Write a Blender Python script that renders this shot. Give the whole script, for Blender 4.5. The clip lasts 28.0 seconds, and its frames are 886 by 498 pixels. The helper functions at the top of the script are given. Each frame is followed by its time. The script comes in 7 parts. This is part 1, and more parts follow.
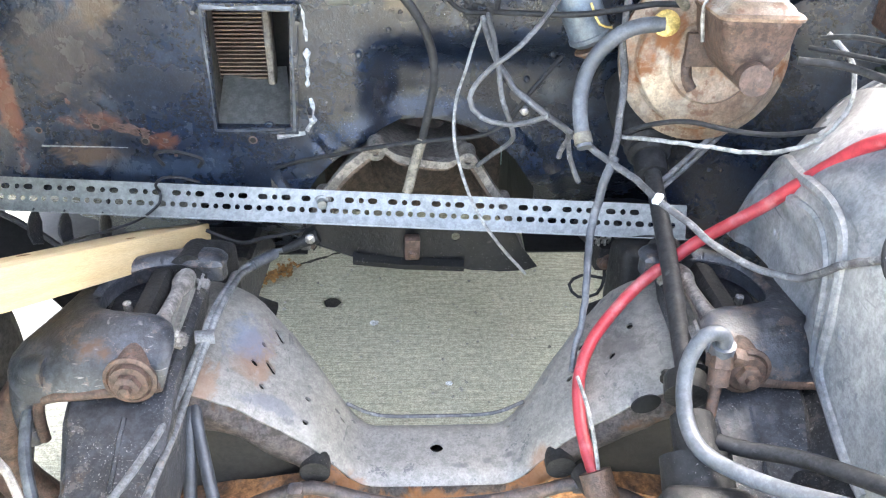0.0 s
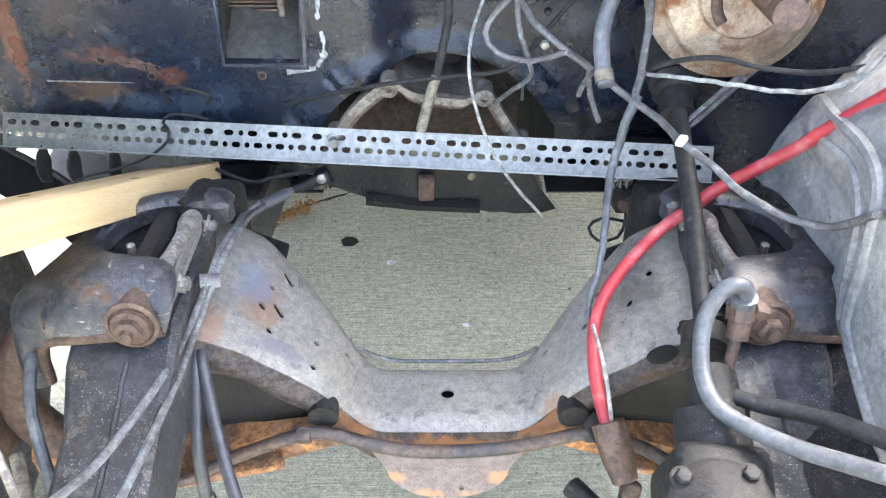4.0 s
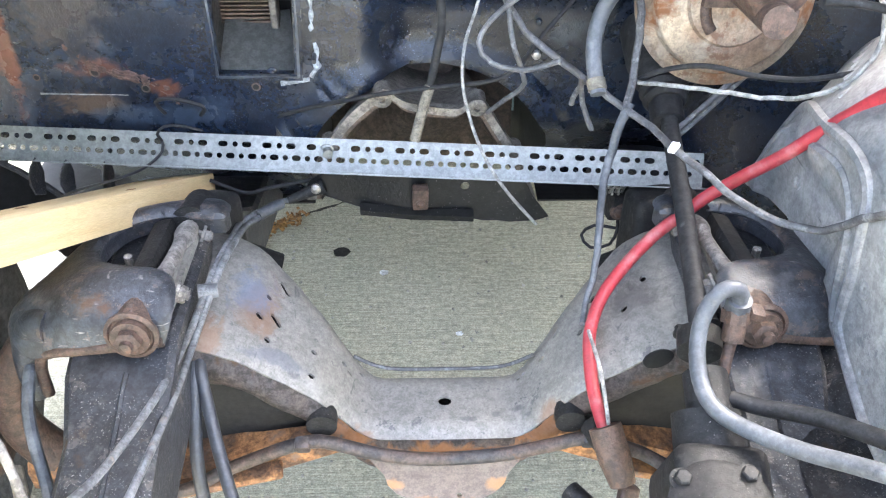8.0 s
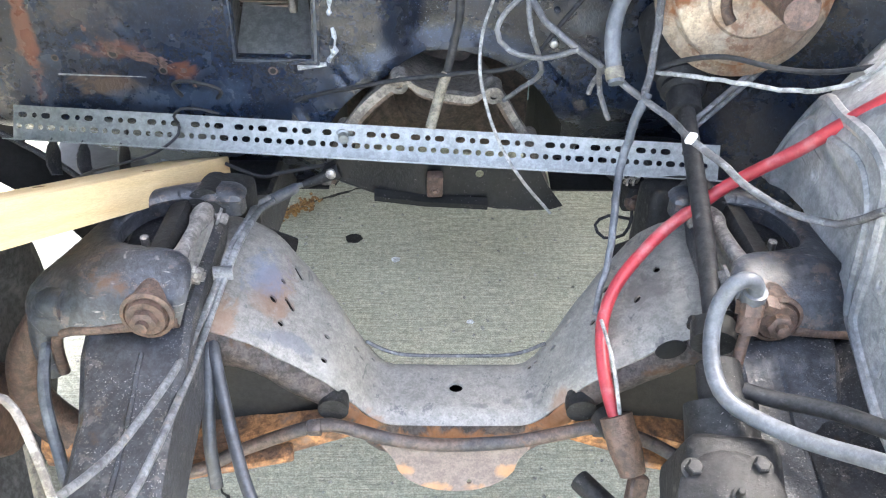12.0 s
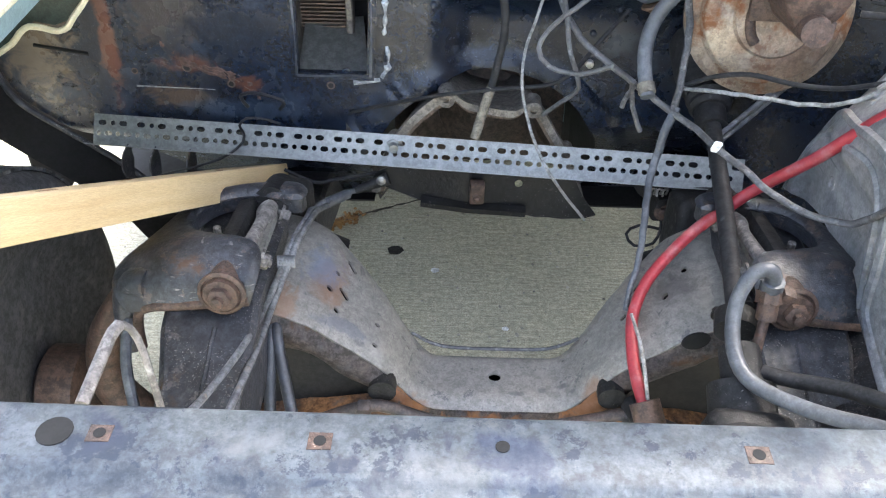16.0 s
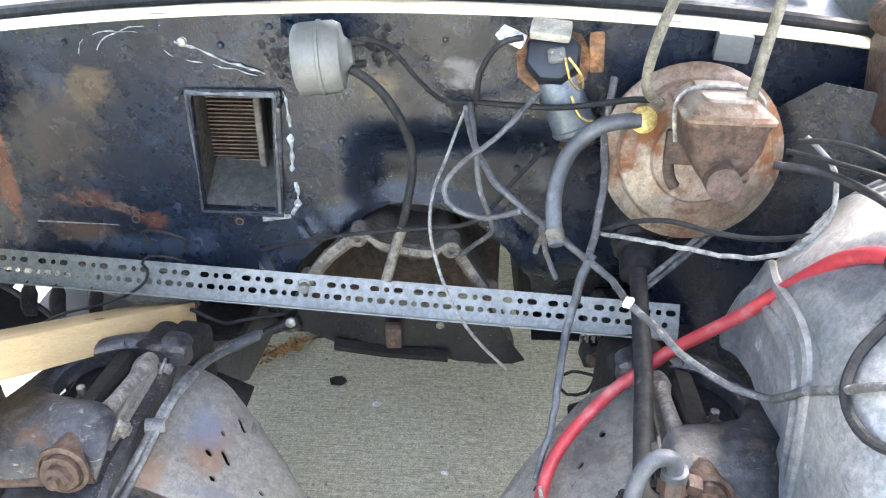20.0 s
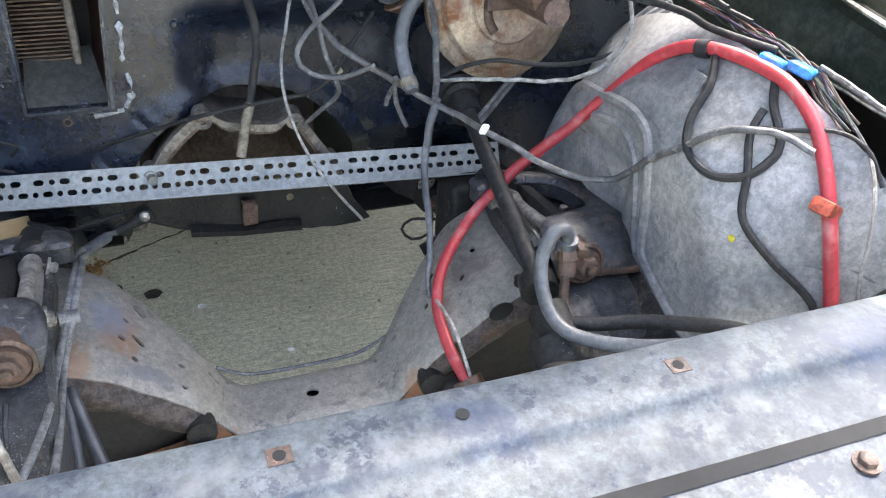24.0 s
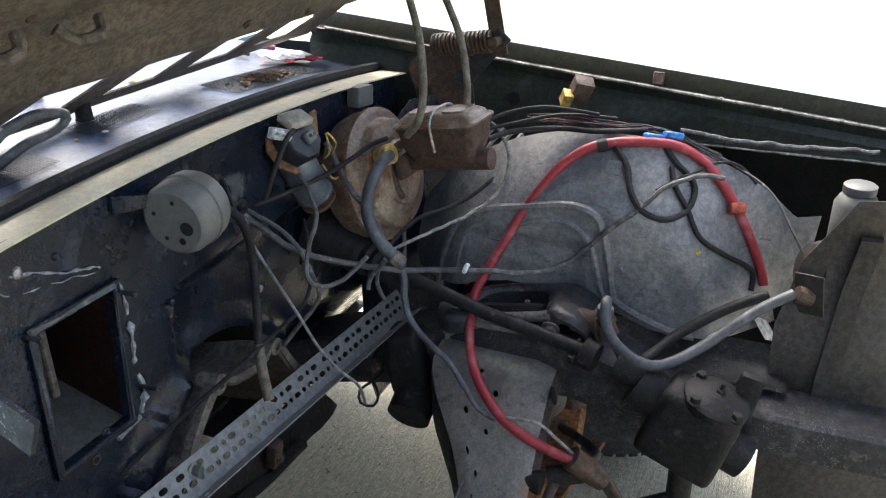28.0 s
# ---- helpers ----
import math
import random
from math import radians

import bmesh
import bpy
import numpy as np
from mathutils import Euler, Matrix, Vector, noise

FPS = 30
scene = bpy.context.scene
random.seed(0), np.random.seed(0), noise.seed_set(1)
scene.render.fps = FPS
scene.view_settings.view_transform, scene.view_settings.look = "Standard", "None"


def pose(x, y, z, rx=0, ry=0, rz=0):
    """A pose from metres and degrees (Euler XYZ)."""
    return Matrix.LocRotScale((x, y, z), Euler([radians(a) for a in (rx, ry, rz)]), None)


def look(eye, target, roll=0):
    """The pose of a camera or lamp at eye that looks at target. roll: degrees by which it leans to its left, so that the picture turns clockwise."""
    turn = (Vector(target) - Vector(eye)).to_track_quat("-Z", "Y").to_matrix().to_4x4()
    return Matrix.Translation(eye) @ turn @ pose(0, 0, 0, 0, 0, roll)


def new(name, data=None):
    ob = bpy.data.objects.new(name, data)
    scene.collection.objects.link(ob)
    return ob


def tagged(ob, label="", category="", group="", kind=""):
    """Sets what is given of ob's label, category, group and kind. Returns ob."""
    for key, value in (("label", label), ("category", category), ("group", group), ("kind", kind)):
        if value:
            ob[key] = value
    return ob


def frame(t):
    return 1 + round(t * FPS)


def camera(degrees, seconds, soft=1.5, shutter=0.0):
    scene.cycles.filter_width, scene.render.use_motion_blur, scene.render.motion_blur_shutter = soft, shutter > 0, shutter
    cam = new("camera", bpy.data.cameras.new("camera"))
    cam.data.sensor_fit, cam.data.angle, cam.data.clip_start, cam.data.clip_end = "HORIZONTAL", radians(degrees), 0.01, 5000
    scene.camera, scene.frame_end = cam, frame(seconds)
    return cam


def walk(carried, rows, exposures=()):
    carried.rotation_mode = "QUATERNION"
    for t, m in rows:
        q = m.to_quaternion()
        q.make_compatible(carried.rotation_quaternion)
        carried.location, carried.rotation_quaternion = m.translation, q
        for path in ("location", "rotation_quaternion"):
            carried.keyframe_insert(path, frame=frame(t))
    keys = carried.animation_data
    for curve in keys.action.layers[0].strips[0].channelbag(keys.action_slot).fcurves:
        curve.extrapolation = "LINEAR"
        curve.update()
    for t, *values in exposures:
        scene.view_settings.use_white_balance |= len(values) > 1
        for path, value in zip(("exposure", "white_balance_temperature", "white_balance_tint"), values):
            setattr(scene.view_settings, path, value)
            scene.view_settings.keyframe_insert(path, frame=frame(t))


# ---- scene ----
cam = camera(55.8, 28.0, soft=1.15)
PATH = [
    (0, (-0.043, -0.371, 1.338), (0.043, 1.248, 0.166), 1.3),
    (0.5, (-0.069, -0.387, 1.328), (0.011, 1.19, 0.101), 1.9),
    (1, (-0.072, -0.385, 1.321), (-0.002, 1.16, 0.052), 0.5),
    (1.5, (-0.047, -0.363, 1.331), (-0.026, 1.152, 0.026), 0.7),
    (2, (-0.027, -0.338, 1.32), (-0.086, 1.157, -0.007), -0.1),
    (2.5, (-0.016, -0.321, 1.32), (-0.069, 1.152, -0.032), -1.4),
    (3, (-0.013, -0.325, 1.323), (-0.009, 1.16, -0.017), 0.0),
    (3.5, (-0.02, -0.33, 1.323), (-0.006, 1.173, 0.004), 0.5),
    (4, (-0.017, -0.329, 1.324), (-0.001, 1.193, 0.026), 0.3),
    (4.5, (-0.022, -0.329, 1.322), (-0.001, 1.202, 0.035), 0.5),
    (6.5, (-0.03, -0.332, 1.325), (0.01, 1.214, 0.057), 0.6),
    (7, (-0.03, -0.339, 1.326), (0.016, 1.205, 0.056), 0.6),
    (7.5, (-0.032, -0.342, 1.328), (0.022, 1.204, 0.061), 0.6),
    (8, (-0.032, -0.339, 1.326), (0.018, 1.2, 0.049), 0.5),
    (8.5, (-0.036, -0.34, 1.324), (0.014, 1.194, 0.043), 0.5),
    (9, (-0.038, -0.341, 1.325), (0.006, 1.192, 0.041), 0.4),
    (9.5, (-0.039, -0.34, 1.325), (0.002, 1.197, 0.046), 0.4),
    (10, (-0.039, -0.341, 1.326), (0.0, 1.196, 0.047), 0.4),
    (10.5, (-0.039, -0.343, 1.323), (0.004, 1.19, 0.038), 0.5),
    (11, (-0.043, -0.344, 1.322), (0.006, 1.177, 0.024), 1.1),
    (11.5, (-0.042, -0.344, 1.325), (0.002, 1.178, 0.028), 1.2),
    (12, (-0.04, -0.343, 1.323), (-0.011, 1.181, 0.028), 1.1),
    (12.5, (-0.042, -0.339, 1.323), (-0.022, 1.182, 0.024), 0.8),
    (14.5, (-0.025, -0.337, 1.33), (-0.073, 1.196, 0.046), 0.3),
    (15, (-0.028, -0.354, 1.333), (-0.152, 1.185, 0.062), -0.7),
    (15.3, (-0.04, -0.38, 1.348), (-0.162, 1.173, 0.093), -0.4),
    (15.5, (-0.048, -0.409, 1.351), (-0.154, 1.156, 0.11), -0.1),
    (16, (-0.064, -0.466, 1.344), (-0.103, 1.113, 0.116), 0.7),
    (16.2, (-0.064, -0.467, 1.336), (-0.073, 1.117, 0.115), 1.2),
    (16.5, (-0.042, -0.444, 1.34), (-0.029, 1.137, 0.114), 1.7),
    (17, (0.03, -0.383, 1.339), (0.011, 1.197, 0.112), 2.7),
    (17.5, (0.078, -0.35, 1.326), (-0.042, 1.212, 0.082), 2.6),
    (18, (0.104, -0.323, 1.318), (-0.05, 1.225, 0.062), 1.2),
    (18.5, (0.109, -0.307, 1.322), (-0.04, 1.247, 0.072), 0.3),
    (19, (0.109, -0.302, 1.324), (-0.04, 1.268, 0.095), 0.1),
    (19.5, (0.106, -0.305, 1.321), (-0.029, 1.294, 0.128), -0.2),
    (20, (0.116, -0.312, 1.359), (0.021, 1.386, 0.307), -0.0),
    (20.4, (0.112, -0.318, 1.365), (0.098, 1.433, 0.398), 1.4),
    (20.5, (0.114, -0.315, 1.364), (0.118, 1.437, 0.399), 1.5),
    (21, (0.113, -0.307, 1.351), (0.292, 1.415, 0.349), 2.8),
    (21.5, (0.101, -0.298, 1.343), (0.654, 1.304, 0.281), 4.1),
    (23.5, (-0.104, -0.371, 1.323), (0.615, 1.104, 0.179), 5.2),
    (24, (-0.192, -0.46, 1.313), (0.436, 1.045, 0.155), 4.5),
    (24.2, (-0.247, -0.465, 1.323), (0.388, 1.025, 0.15), 3.9),
    (24.5, (-0.364, -0.427, 1.32), (0.352, 1.049, 0.175), 3.2),
    (25, (-0.632, -0.342, 1.325), (0.276, 1.068, 0.236), 1.0),
    (25.2, (-0.7, -0.323, 1.317), (0.303, 1.036, 0.245), 2.3),
    (25.5, (-0.801, -0.288, 1.357), (0.309, 1.013, 0.32), 1.4),
    (26, (-0.896, -0.151, 1.384), (0.561, 0.945, 0.562), 4.9),
    (26.5, (-0.985, -0.037, 1.414), (0.575, 0.94, 0.632), 3.4),
    (27, (-1.01, 0.034, 1.408), (0.532, 1.003, 0.582), 3.7),
    (27.5, (-1.007, 0.045, 1.401), (0.578, 0.956, 0.59), 0.8),
    (28, (-0.985, 0.109, 1.397), (0.679, 0.825, 0.55), -0.6),
]
walk(cam, [(t, look(e, tg, r)) for t, e, tg, r in PATH], [(0, 4.5), (1.0, 4.3), (2.0, 4.1), (4.0, 4.4), (14.8, 4.4), (15.5, 3.9), (16.0, 3.6), (16.4, 3.6), (17.0, 4.1), (17.6, 4.4), (19.5, 4.4), (20.0, 4.12), (20.5, 3.5), (21.0, 3.1), (21.5, 3.1), (24.0, 3.5), (25.0, 3.5), (25.6, 3.2), (26.2, 2.18), (27.0, 2.05), (28.0, 2.12)])

# ---- world and light ----
from mathutils import geometry

world = bpy.data.worlds.new("world")
scene.world = world
world.use_nodes = True
wn = world.node_tree
sky = wn.nodes.new("ShaderNodeTexSky")
sky.sky_type = "NISHITA"
sky.sun_disc = False
sky.sun_elevation, sky.sun_rotation = radians(61), radians(39)
sky.air_density, sky.dust_density, sky.ozone_density = 1.0, 6.0, 0.6
wn.nodes["Background"].inputs[1].default_value = 0.15
haze = wn.nodes.new("ShaderNodeHueSaturation")
haze.inputs["Saturation"].default_value = 0.78
wn.links.new(sky.outputs[0], haze.inputs["Color"])
wn.links.new(haze.outputs[0], wn.nodes["Background"].inputs[0])

sun_lamp = new("sun", bpy.data.lights.new("sun", "SUN"))
sun_lamp.data.energy, sun_lamp.data.angle, sun_lamp.data.color = 1.5, radians(40), (1.0, 0.97, 0.92)
sun_lamp.matrix_world = look((1.6, 2.0, 4.6), (0, 0, 0))


# ---- materials ----
def mat(name, base, second=None, rough=0.6, metal=0.0, scale=9.0, amount=0.5, grain=0.42, bump=0.25, rust=0.0,
        rust_color=(0.22, 0.085, 0.03), dust=0.0, dust_color=(0.42, 0.41, 0.39), spec=0.5, fine=300.0, coat=0.0, speck=0.0, speck_color=(0.45, 0.45, 0.44), scratch=0.0, grime=0.42, chip=0.0, chip_color=None):
    """A worn surface: two tones at a large scale, grain at a small one, rust and dust patches of their own shape, and relief."""
    m = bpy.data.materials.new(name)
    m.use_nodes = True
    nt = m.node_tree
    n, l = nt.nodes, nt.links
    b = n["Principled BSDF"]
    co = n.new("ShaderNodeTexCoord").outputs["Object"]

    def noise_at(s, detail=6.0, dist=0.0):
        t = n.new("ShaderNodeTexNoise")
        t.inputs["Scale"].default_value, t.inputs["Detail"].default_value = s, detail
        t.inputs["Distortion"].default_value, t.inputs["Roughness"].default_value = dist * 0.2, 0.62
        l.new(co, t.inputs["Vector"])
        return t.outputs["Fac"]

    def ramp(fac, lo, hi):
        r = n.new("ShaderNodeMapRange")
        r.inputs["From Min"].default_value, r.inputs["From Max"].default_value = lo, hi
        l.new(fac, r.inputs["Value"])
        return r.outputs[0]

    def mix(fac, a, c):
        x = n.new("ShaderNodeMix")
        x.data_type = "RGBA"
        for sock, v in ((x.inputs[0], fac), (x.inputs[6], a), (x.inputs[7], c)):
            if isinstance(v, (tuple, float, int)):
                sock.default_value = (*v, 1) if isinstance(v, tuple) else v
            else:
                l.new(v, sock)
        return x.outputs[2]

    second = second or tuple(c * 0.6 for c in base)
    col = mix(ramp(noise_at(scale, 8, 0.4), 0.5 - 0.3 * (1.1 - amount), 0.5 + 0.3 * (1.1 - amount)), base, second)
    small = noise_at(fine, 3)
    g = n.new("ShaderNodeMix")
    g.data_type, g.blend_type = "RGBA", "OVERLAY"
    g.inputs[0].default_value = grain
    l.new(col, g.inputs[6])
    l.new(small, g.inputs[7])
    col = g.outputs[2]
    if grime:
        gm = n.new("ShaderNodeMapRange")
        gm.inputs["From Min"].default_value, gm.inputs["From Max"].default_value = 0.43, 0.57
        gm.inputs["To Min"].default_value, gm.inputs["To Max"].default_value = 1 - grime, 1 + grime * 0.8
        gn = n.new("ShaderNodeTexNoise")
        gn.inputs["Scale"].default_value, gn.inputs["Detail"].default_value, gn.inputs["Roughness"].default_value = 80, 12, 0.76
        l.new(co, gn.inputs["Vector"])
        l.new(gn.outputs["Fac"], gm.inputs["Value"])
        gx = n.new("ShaderNodeMix")
        gx.data_type, gx.blend_type = "RGBA", "MULTIPLY"
        gx.clamp_result = False
        gx.inputs[0].default_value = 1.0
        l.new(col, gx.inputs[6])
        l.new(gm.outputs[0], gx.inputs[7])
        col = gx.outputs[2]
    if chip:
        c1 = n.new("ShaderNodeTexNoise")
        c1.inputs["Scale"].default_value, c1.inputs["Detail"].default_value, c1.inputs["Roughness"].default_value = scale * 2.6, 14, 0.74
        l.new(co, c1.inputs["Vector"])
        cm = ramp(c1.outputs["Fac"], 0.60 - 0.14 * chip, 0.625 - 0.14 * chip)
        dim = n.new("ShaderNodeMath")
        dim.operation = "MULTIPLY"
        l.new(cm, dim.inputs[0])
        dim.inputs[1].default_value = 0.72
        col = mix(dim.outputs[0], col, chip_color or tuple(c * 0.5 for c in second))
    if scratch:
        mp = n.new("ShaderNodeMapping")
        mp.inputs["Rotation"].default_value = (0.5, 0.7, 0.3)
        mp.inputs["Scale"].default_value = (1.0, 1.0, 6.0)
        l.new(co, mp.inputs["Vector"])
        t = n.new("ShaderNodeTexNoise")
        t.inputs["Scale"].default_value, t.inputs["Detail"].default_value, t.inputs["Distortion"].default_value = scale * 2.2, 12, 1.5
        l.new(mp.outputs[0], t.inputs["Vector"])
        col = mix(ramp(t.outputs["Fac"], 0.66 - 0.1 * scratch, 0.74), col, speck_color)
    if speck:
        s_ = ramp(noise_at(fine * 1.3, 2), 0.735 - 0.08 * speck, 0.77 - 0.08 * speck)
        k_ = ramp(noise_at(scale * 1.3, 6), 0.40, 0.62)
        mul = n.new("ShaderNodeMath")
        mul.operation = "MULTIPLY"
        l.new(s_, mul.inputs[0])
        l.new(k_, mul.inputs[1])
        col = mix(mul.outputs[0], col, speck_color)
    if dust:
        d = ramp(noise_at(scale * 1.9, 9, 0.8), 0.66 - 0.32 * dust, 0.86 - 0.32 * dust)
        col = mix(d, col, dust_color)
    if rust:
        f = ramp(noise_at(scale * 0.75, 10, 0.6), 0.70 - 0.3 * rust, 0.76 - 0.3 * rust)
        tone = mix(noise_at(scale * 5, 6), rust_color, tuple(c * 0.4 for c in rust_color))
        col = mix(f, col, tone)
        mm = n.new("ShaderNodeMath")
        mm.operation = "MULTIPLY_ADD"
        l.new(f, mm.inputs[0])
        mm.inputs[1].default_value, mm.inputs[2].default_value = 0.9 - rough, rough
        l.new(mm.outputs[0], b.inputs["Roughness"])
        if metal:
            mt = n.new("ShaderNodeMath")
            mt.operation = "MULTIPLY_ADD"
            l.new(f, mt.inputs[0])
            mt.inputs[1].default_value, mt.inputs[2].default_value = -metal, metal
            l.new(mt.outputs[0], b.inputs["Metallic"])
    else:
        rr = n.new("ShaderNodeMapRange")
        rr.inputs["To Min"].default_value, rr.inputs["To Max"].default_value = max(rough - 0.12, 0.03), min(rough + 0.12, 1)
        l.new(noise_at(scale * 2.3, 5), rr.inputs["Value"])
        l.new(rr.outputs[0], b.inputs["Roughness"])
        b.inputs["Metallic"].default_value = metal
    l.new(col, b.inputs["Base Color"])
    b.inputs["Specular IOR Level"].default_value = spec
    b.inputs["Coat Weight"].default_value = coat
    if bump:
        add = n.new("ShaderNodeMath")
        add.operation = "MULTIPLY_ADD"
        l.new(small, add.inputs[0])
        add.inputs[1].default_value = 0.25
        l.new(noise_at(scale * 4, 6), add.inputs[2])
        bp = n.new("ShaderNodeBump")
        bp.inputs["Strength"].default_value, bp.inputs["Distance"].default_value = bump, 0.004
        l.new(add.outputs[0], bp.inputs["Height"])
        l.new(bp.outputs[0], b.inputs["Normal"])
    return m


# The bluish dust tone also paints in the sky reflected by the firewall.
M_FIREWALL = mat("black firewall paint", (0.008, 0.0155, 0.032), (0.005, 0.008, 0.016), rough=0.27, scale=5, dust=0.27, amount=0.6, grime=0.35, grain=0.3,
                 dust_color=(0.042, 0.060, 0.095), bump=0.85, spec=0.5, speck=0.7, speck_color=(0.16, 0.18, 0.21))


def rust_tone_patch(m, mid, size, rust_color=(0.17, 0.075, 0.035), gain=1.5):
    """Adds patches of rust and other tones that thin out away from a place on the panel."""
    nt = m.node_tree
    n, l = nt.nodes, nt.links
    b = n["Principled BSDF"]
    col = b.inputs["Base Color"].links[0].from_socket
    co = n.new("ShaderNodeTexCoord").outputs["Object"]
    mp = n.new("ShaderNodeMapping")
    mp.inputs["Scale"].default_value = tuple(1 / s for s in size)
    mp.inputs["Location"].default_value = tuple(-c / s for c, s in zip(mid, size))
    l.new(co, mp.inputs["Vector"])
    ln = n.new("ShaderNodeVectorMath")
    ln.operation = "LENGTH"
    l.new(mp.outputs[0], ln.inputs[0])
    t = n.new("ShaderNodeTexNoise")
    t.inputs["Scale"].default_value, t.inputs["Detail"].default_value, t.inputs["Distortion"].default_value = 20, 12, 0.9
    t.inputs["Roughness"].default_value = 0.68
    l.new(co, t.inputs["Vector"])
    s1 = n.new("ShaderNodeMath")
    s1.operation = "MULTIPLY_ADD"
    l.new(t.outputs["Fac"], s1.inputs[0])
    s1.inputs[1].default_value = 2.2
    s1.inputs[2].default_value = -0.35
    s2 = n.new("ShaderNodeMath")
    s2.operation = "SUBTRACT"
    l.new(s1.outputs[0], s2.inputs[0])
    l.new(ln.outputs["Value"], s2.inputs[1])
    r = n.new("ShaderNodeMapRange")
    r.inputs["From Min"].default_value, r.inputs["From Max"].default_value = 0.05, 0.40
    r.inputs["To Max"].default_value = 0.62
    l.new(s2.outputs[0], r.inputs["Value"])
    t2 = n.new("ShaderNodeTexNoise")
    t2.inputs["Scale"].default_value, t2.inputs["Detail"].default_value = 60, 8
    l.new(co, t2.inputs["Vector"])
    x0 = n.new("ShaderNodeMix")
    x0.data_type = "RGBA"
    l.new(t2.outputs["Fac"], x0.inputs[0])
    x0.inputs[6].default_value, x0.inputs[7].default_value = (*rust_color, 1), (*(c * gain for c in rust_color), 1)
    x = n.new("ShaderNodeMix")
    x.data_type = "RGBA"
    l.new(r.outputs[0], x.inputs[0])
    l.new(col, x.inputs[6])
    l.new(x0.outputs[2], x.inputs[7])
    l.new(x.outputs[2], b.inputs["Base Color"])


# Brown tones are rust; the rest are grey and bluish patches.
for mid, size, tone in (((-0.86, 0.94, 0.72), (0.12, 3, 0.22), (0.17, 0.125, 0.078)), ((-0.71, 0.94, 0.74), (0.024, 3, 0.30), (0.145, 0.052, 0.028)),
                        ((-0.60, 0.94, 0.79), (0.13, 3, 0.15), (0.046, 0.038, 0.036)), ((-0.57, 0.94, 0.668), (0.085, 3, 0.030), (0.105, 0.042, 0.026)),
                        ((-0.46, 0.94, 0.625), (0.055, 3, 0.026), (0.125, 0.050, 0.026)), ((-0.60, 0.94, 0.600), (0.09, 3, 0.035), (0.085, 0.055, 0.036)),
                        ((-0.53, 0.94, 0.87), (0.07, 3, 0.05), (0.085, 0.058, 0.036)), ((-0.05, 0.94, 0.885), (0.045, 3, 0.05), (0.075, 0.055, 0.038)), ((0.085, 0.94, 0.905), (0.050, 3, 0.040), (0.105, 0.11, 0.12)), ((0.22, 0.94, 0.70), (0.06, 3, 0.05), (0.04, 0.048, 0.06)),
                        ((-0.50, 0.94, 0.575), (0.16, 3, 0.03), (0.030, 0.045, 0.070))):
    rust_tone_patch(M_FIREWALL, mid, size, tone)
# Near-black: the shade inside tunnel and cavities is put into this colour.
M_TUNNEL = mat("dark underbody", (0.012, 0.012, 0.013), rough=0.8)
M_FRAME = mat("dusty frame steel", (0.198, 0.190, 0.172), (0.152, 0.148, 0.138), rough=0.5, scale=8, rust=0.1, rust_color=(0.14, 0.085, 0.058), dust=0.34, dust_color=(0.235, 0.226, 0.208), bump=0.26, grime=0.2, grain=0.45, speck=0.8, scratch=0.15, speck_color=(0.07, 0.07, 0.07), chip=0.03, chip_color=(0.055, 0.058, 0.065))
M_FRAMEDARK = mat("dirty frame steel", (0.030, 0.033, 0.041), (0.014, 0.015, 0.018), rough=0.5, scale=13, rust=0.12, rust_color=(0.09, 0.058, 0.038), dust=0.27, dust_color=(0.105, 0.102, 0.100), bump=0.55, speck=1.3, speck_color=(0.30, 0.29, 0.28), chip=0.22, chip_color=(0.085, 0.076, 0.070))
M_ORANGE = mat("orange rust", (0.30, 0.145, 0.06), (0.10, 0.055, 0.032), rough=0.9, scale=18, amount=0.9, dust=0.35, dust_color=(0.15, 0.115, 0.095))
M_ARM = mat("grimy control arm steel", (0.033, 0.037, 0.046), (0.015, 0.016, 0.020), rough=0.40, scale=12, rust=0.18, rust_color=(0.11, 0.066, 0.044), dust=0.29, dust_color=(0.105, 0.105, 0.108), bump=0.55, speck=0.8, speck_color=(0.20, 0.19, 0.18), scratch=0.12, chip=0.28, chip_color=(0.088, 0.066, 0.054))
M_GREASE = mat("greasy black iron", (0.016, 0.016, 0.017), (0.008, 0.008, 0.008), rough=0.62, spec=0.3, scale=25, dust=0.2, dust_color=(0.085, 0.08, 0.075), bump=0.4, speck=0.6, speck_color=(0.2, 0.19, 0.18))
M_APRON = mat("dusty apron", (0.112, 0.120, 0.130), (0.265, 0.262, 0.262), rough=0.38, scale=4.0, amount=0.85, dust=0.38, dust_color=(0.32, 0.31, 0.30), bump=0.3, grime=0.24, grain=0.35, speck=0.6, scratch=0.15, speck_color=(0.055, 0.06, 0.07), chip=0.05, chip_color=(0.075, 0.085, 0.10))
M_GREEN = mat("dark green body paint", (0.035, 0.05, 0.04), (0.025, 0.035, 0.03), rough=0.4, scale=8, dust=0.3,
              dust_color=(0.10, 0.11, 0.10))
M_FENDER = mat("pale oxidised blue paint", (0.25, 0.365, 0.385), (0.30, 0.41, 0.43), rough=0.42, scale=9, bump=0.06, grime=0.1, grain=0.25)
M_CREAM = mat("cream body paint", (0.72, 0.665, 0.48), (0.64, 0.575, 0.40), grime=0.1, rough=0.5, scale=15, rust=0.06, bump=0.1)
M_COWL = mat("faded blue cowl", (0.050, 0.074, 0.128), (0.020, 0.028, 0.050), rough=0.38, scale=7, amount=0.75, dust=0.38, dust_color=(0.13, 0.165, 0.235), rust=0.08, spec=0.4, speck=0.8, speck_color=(0.5, 0.5, 0.5))
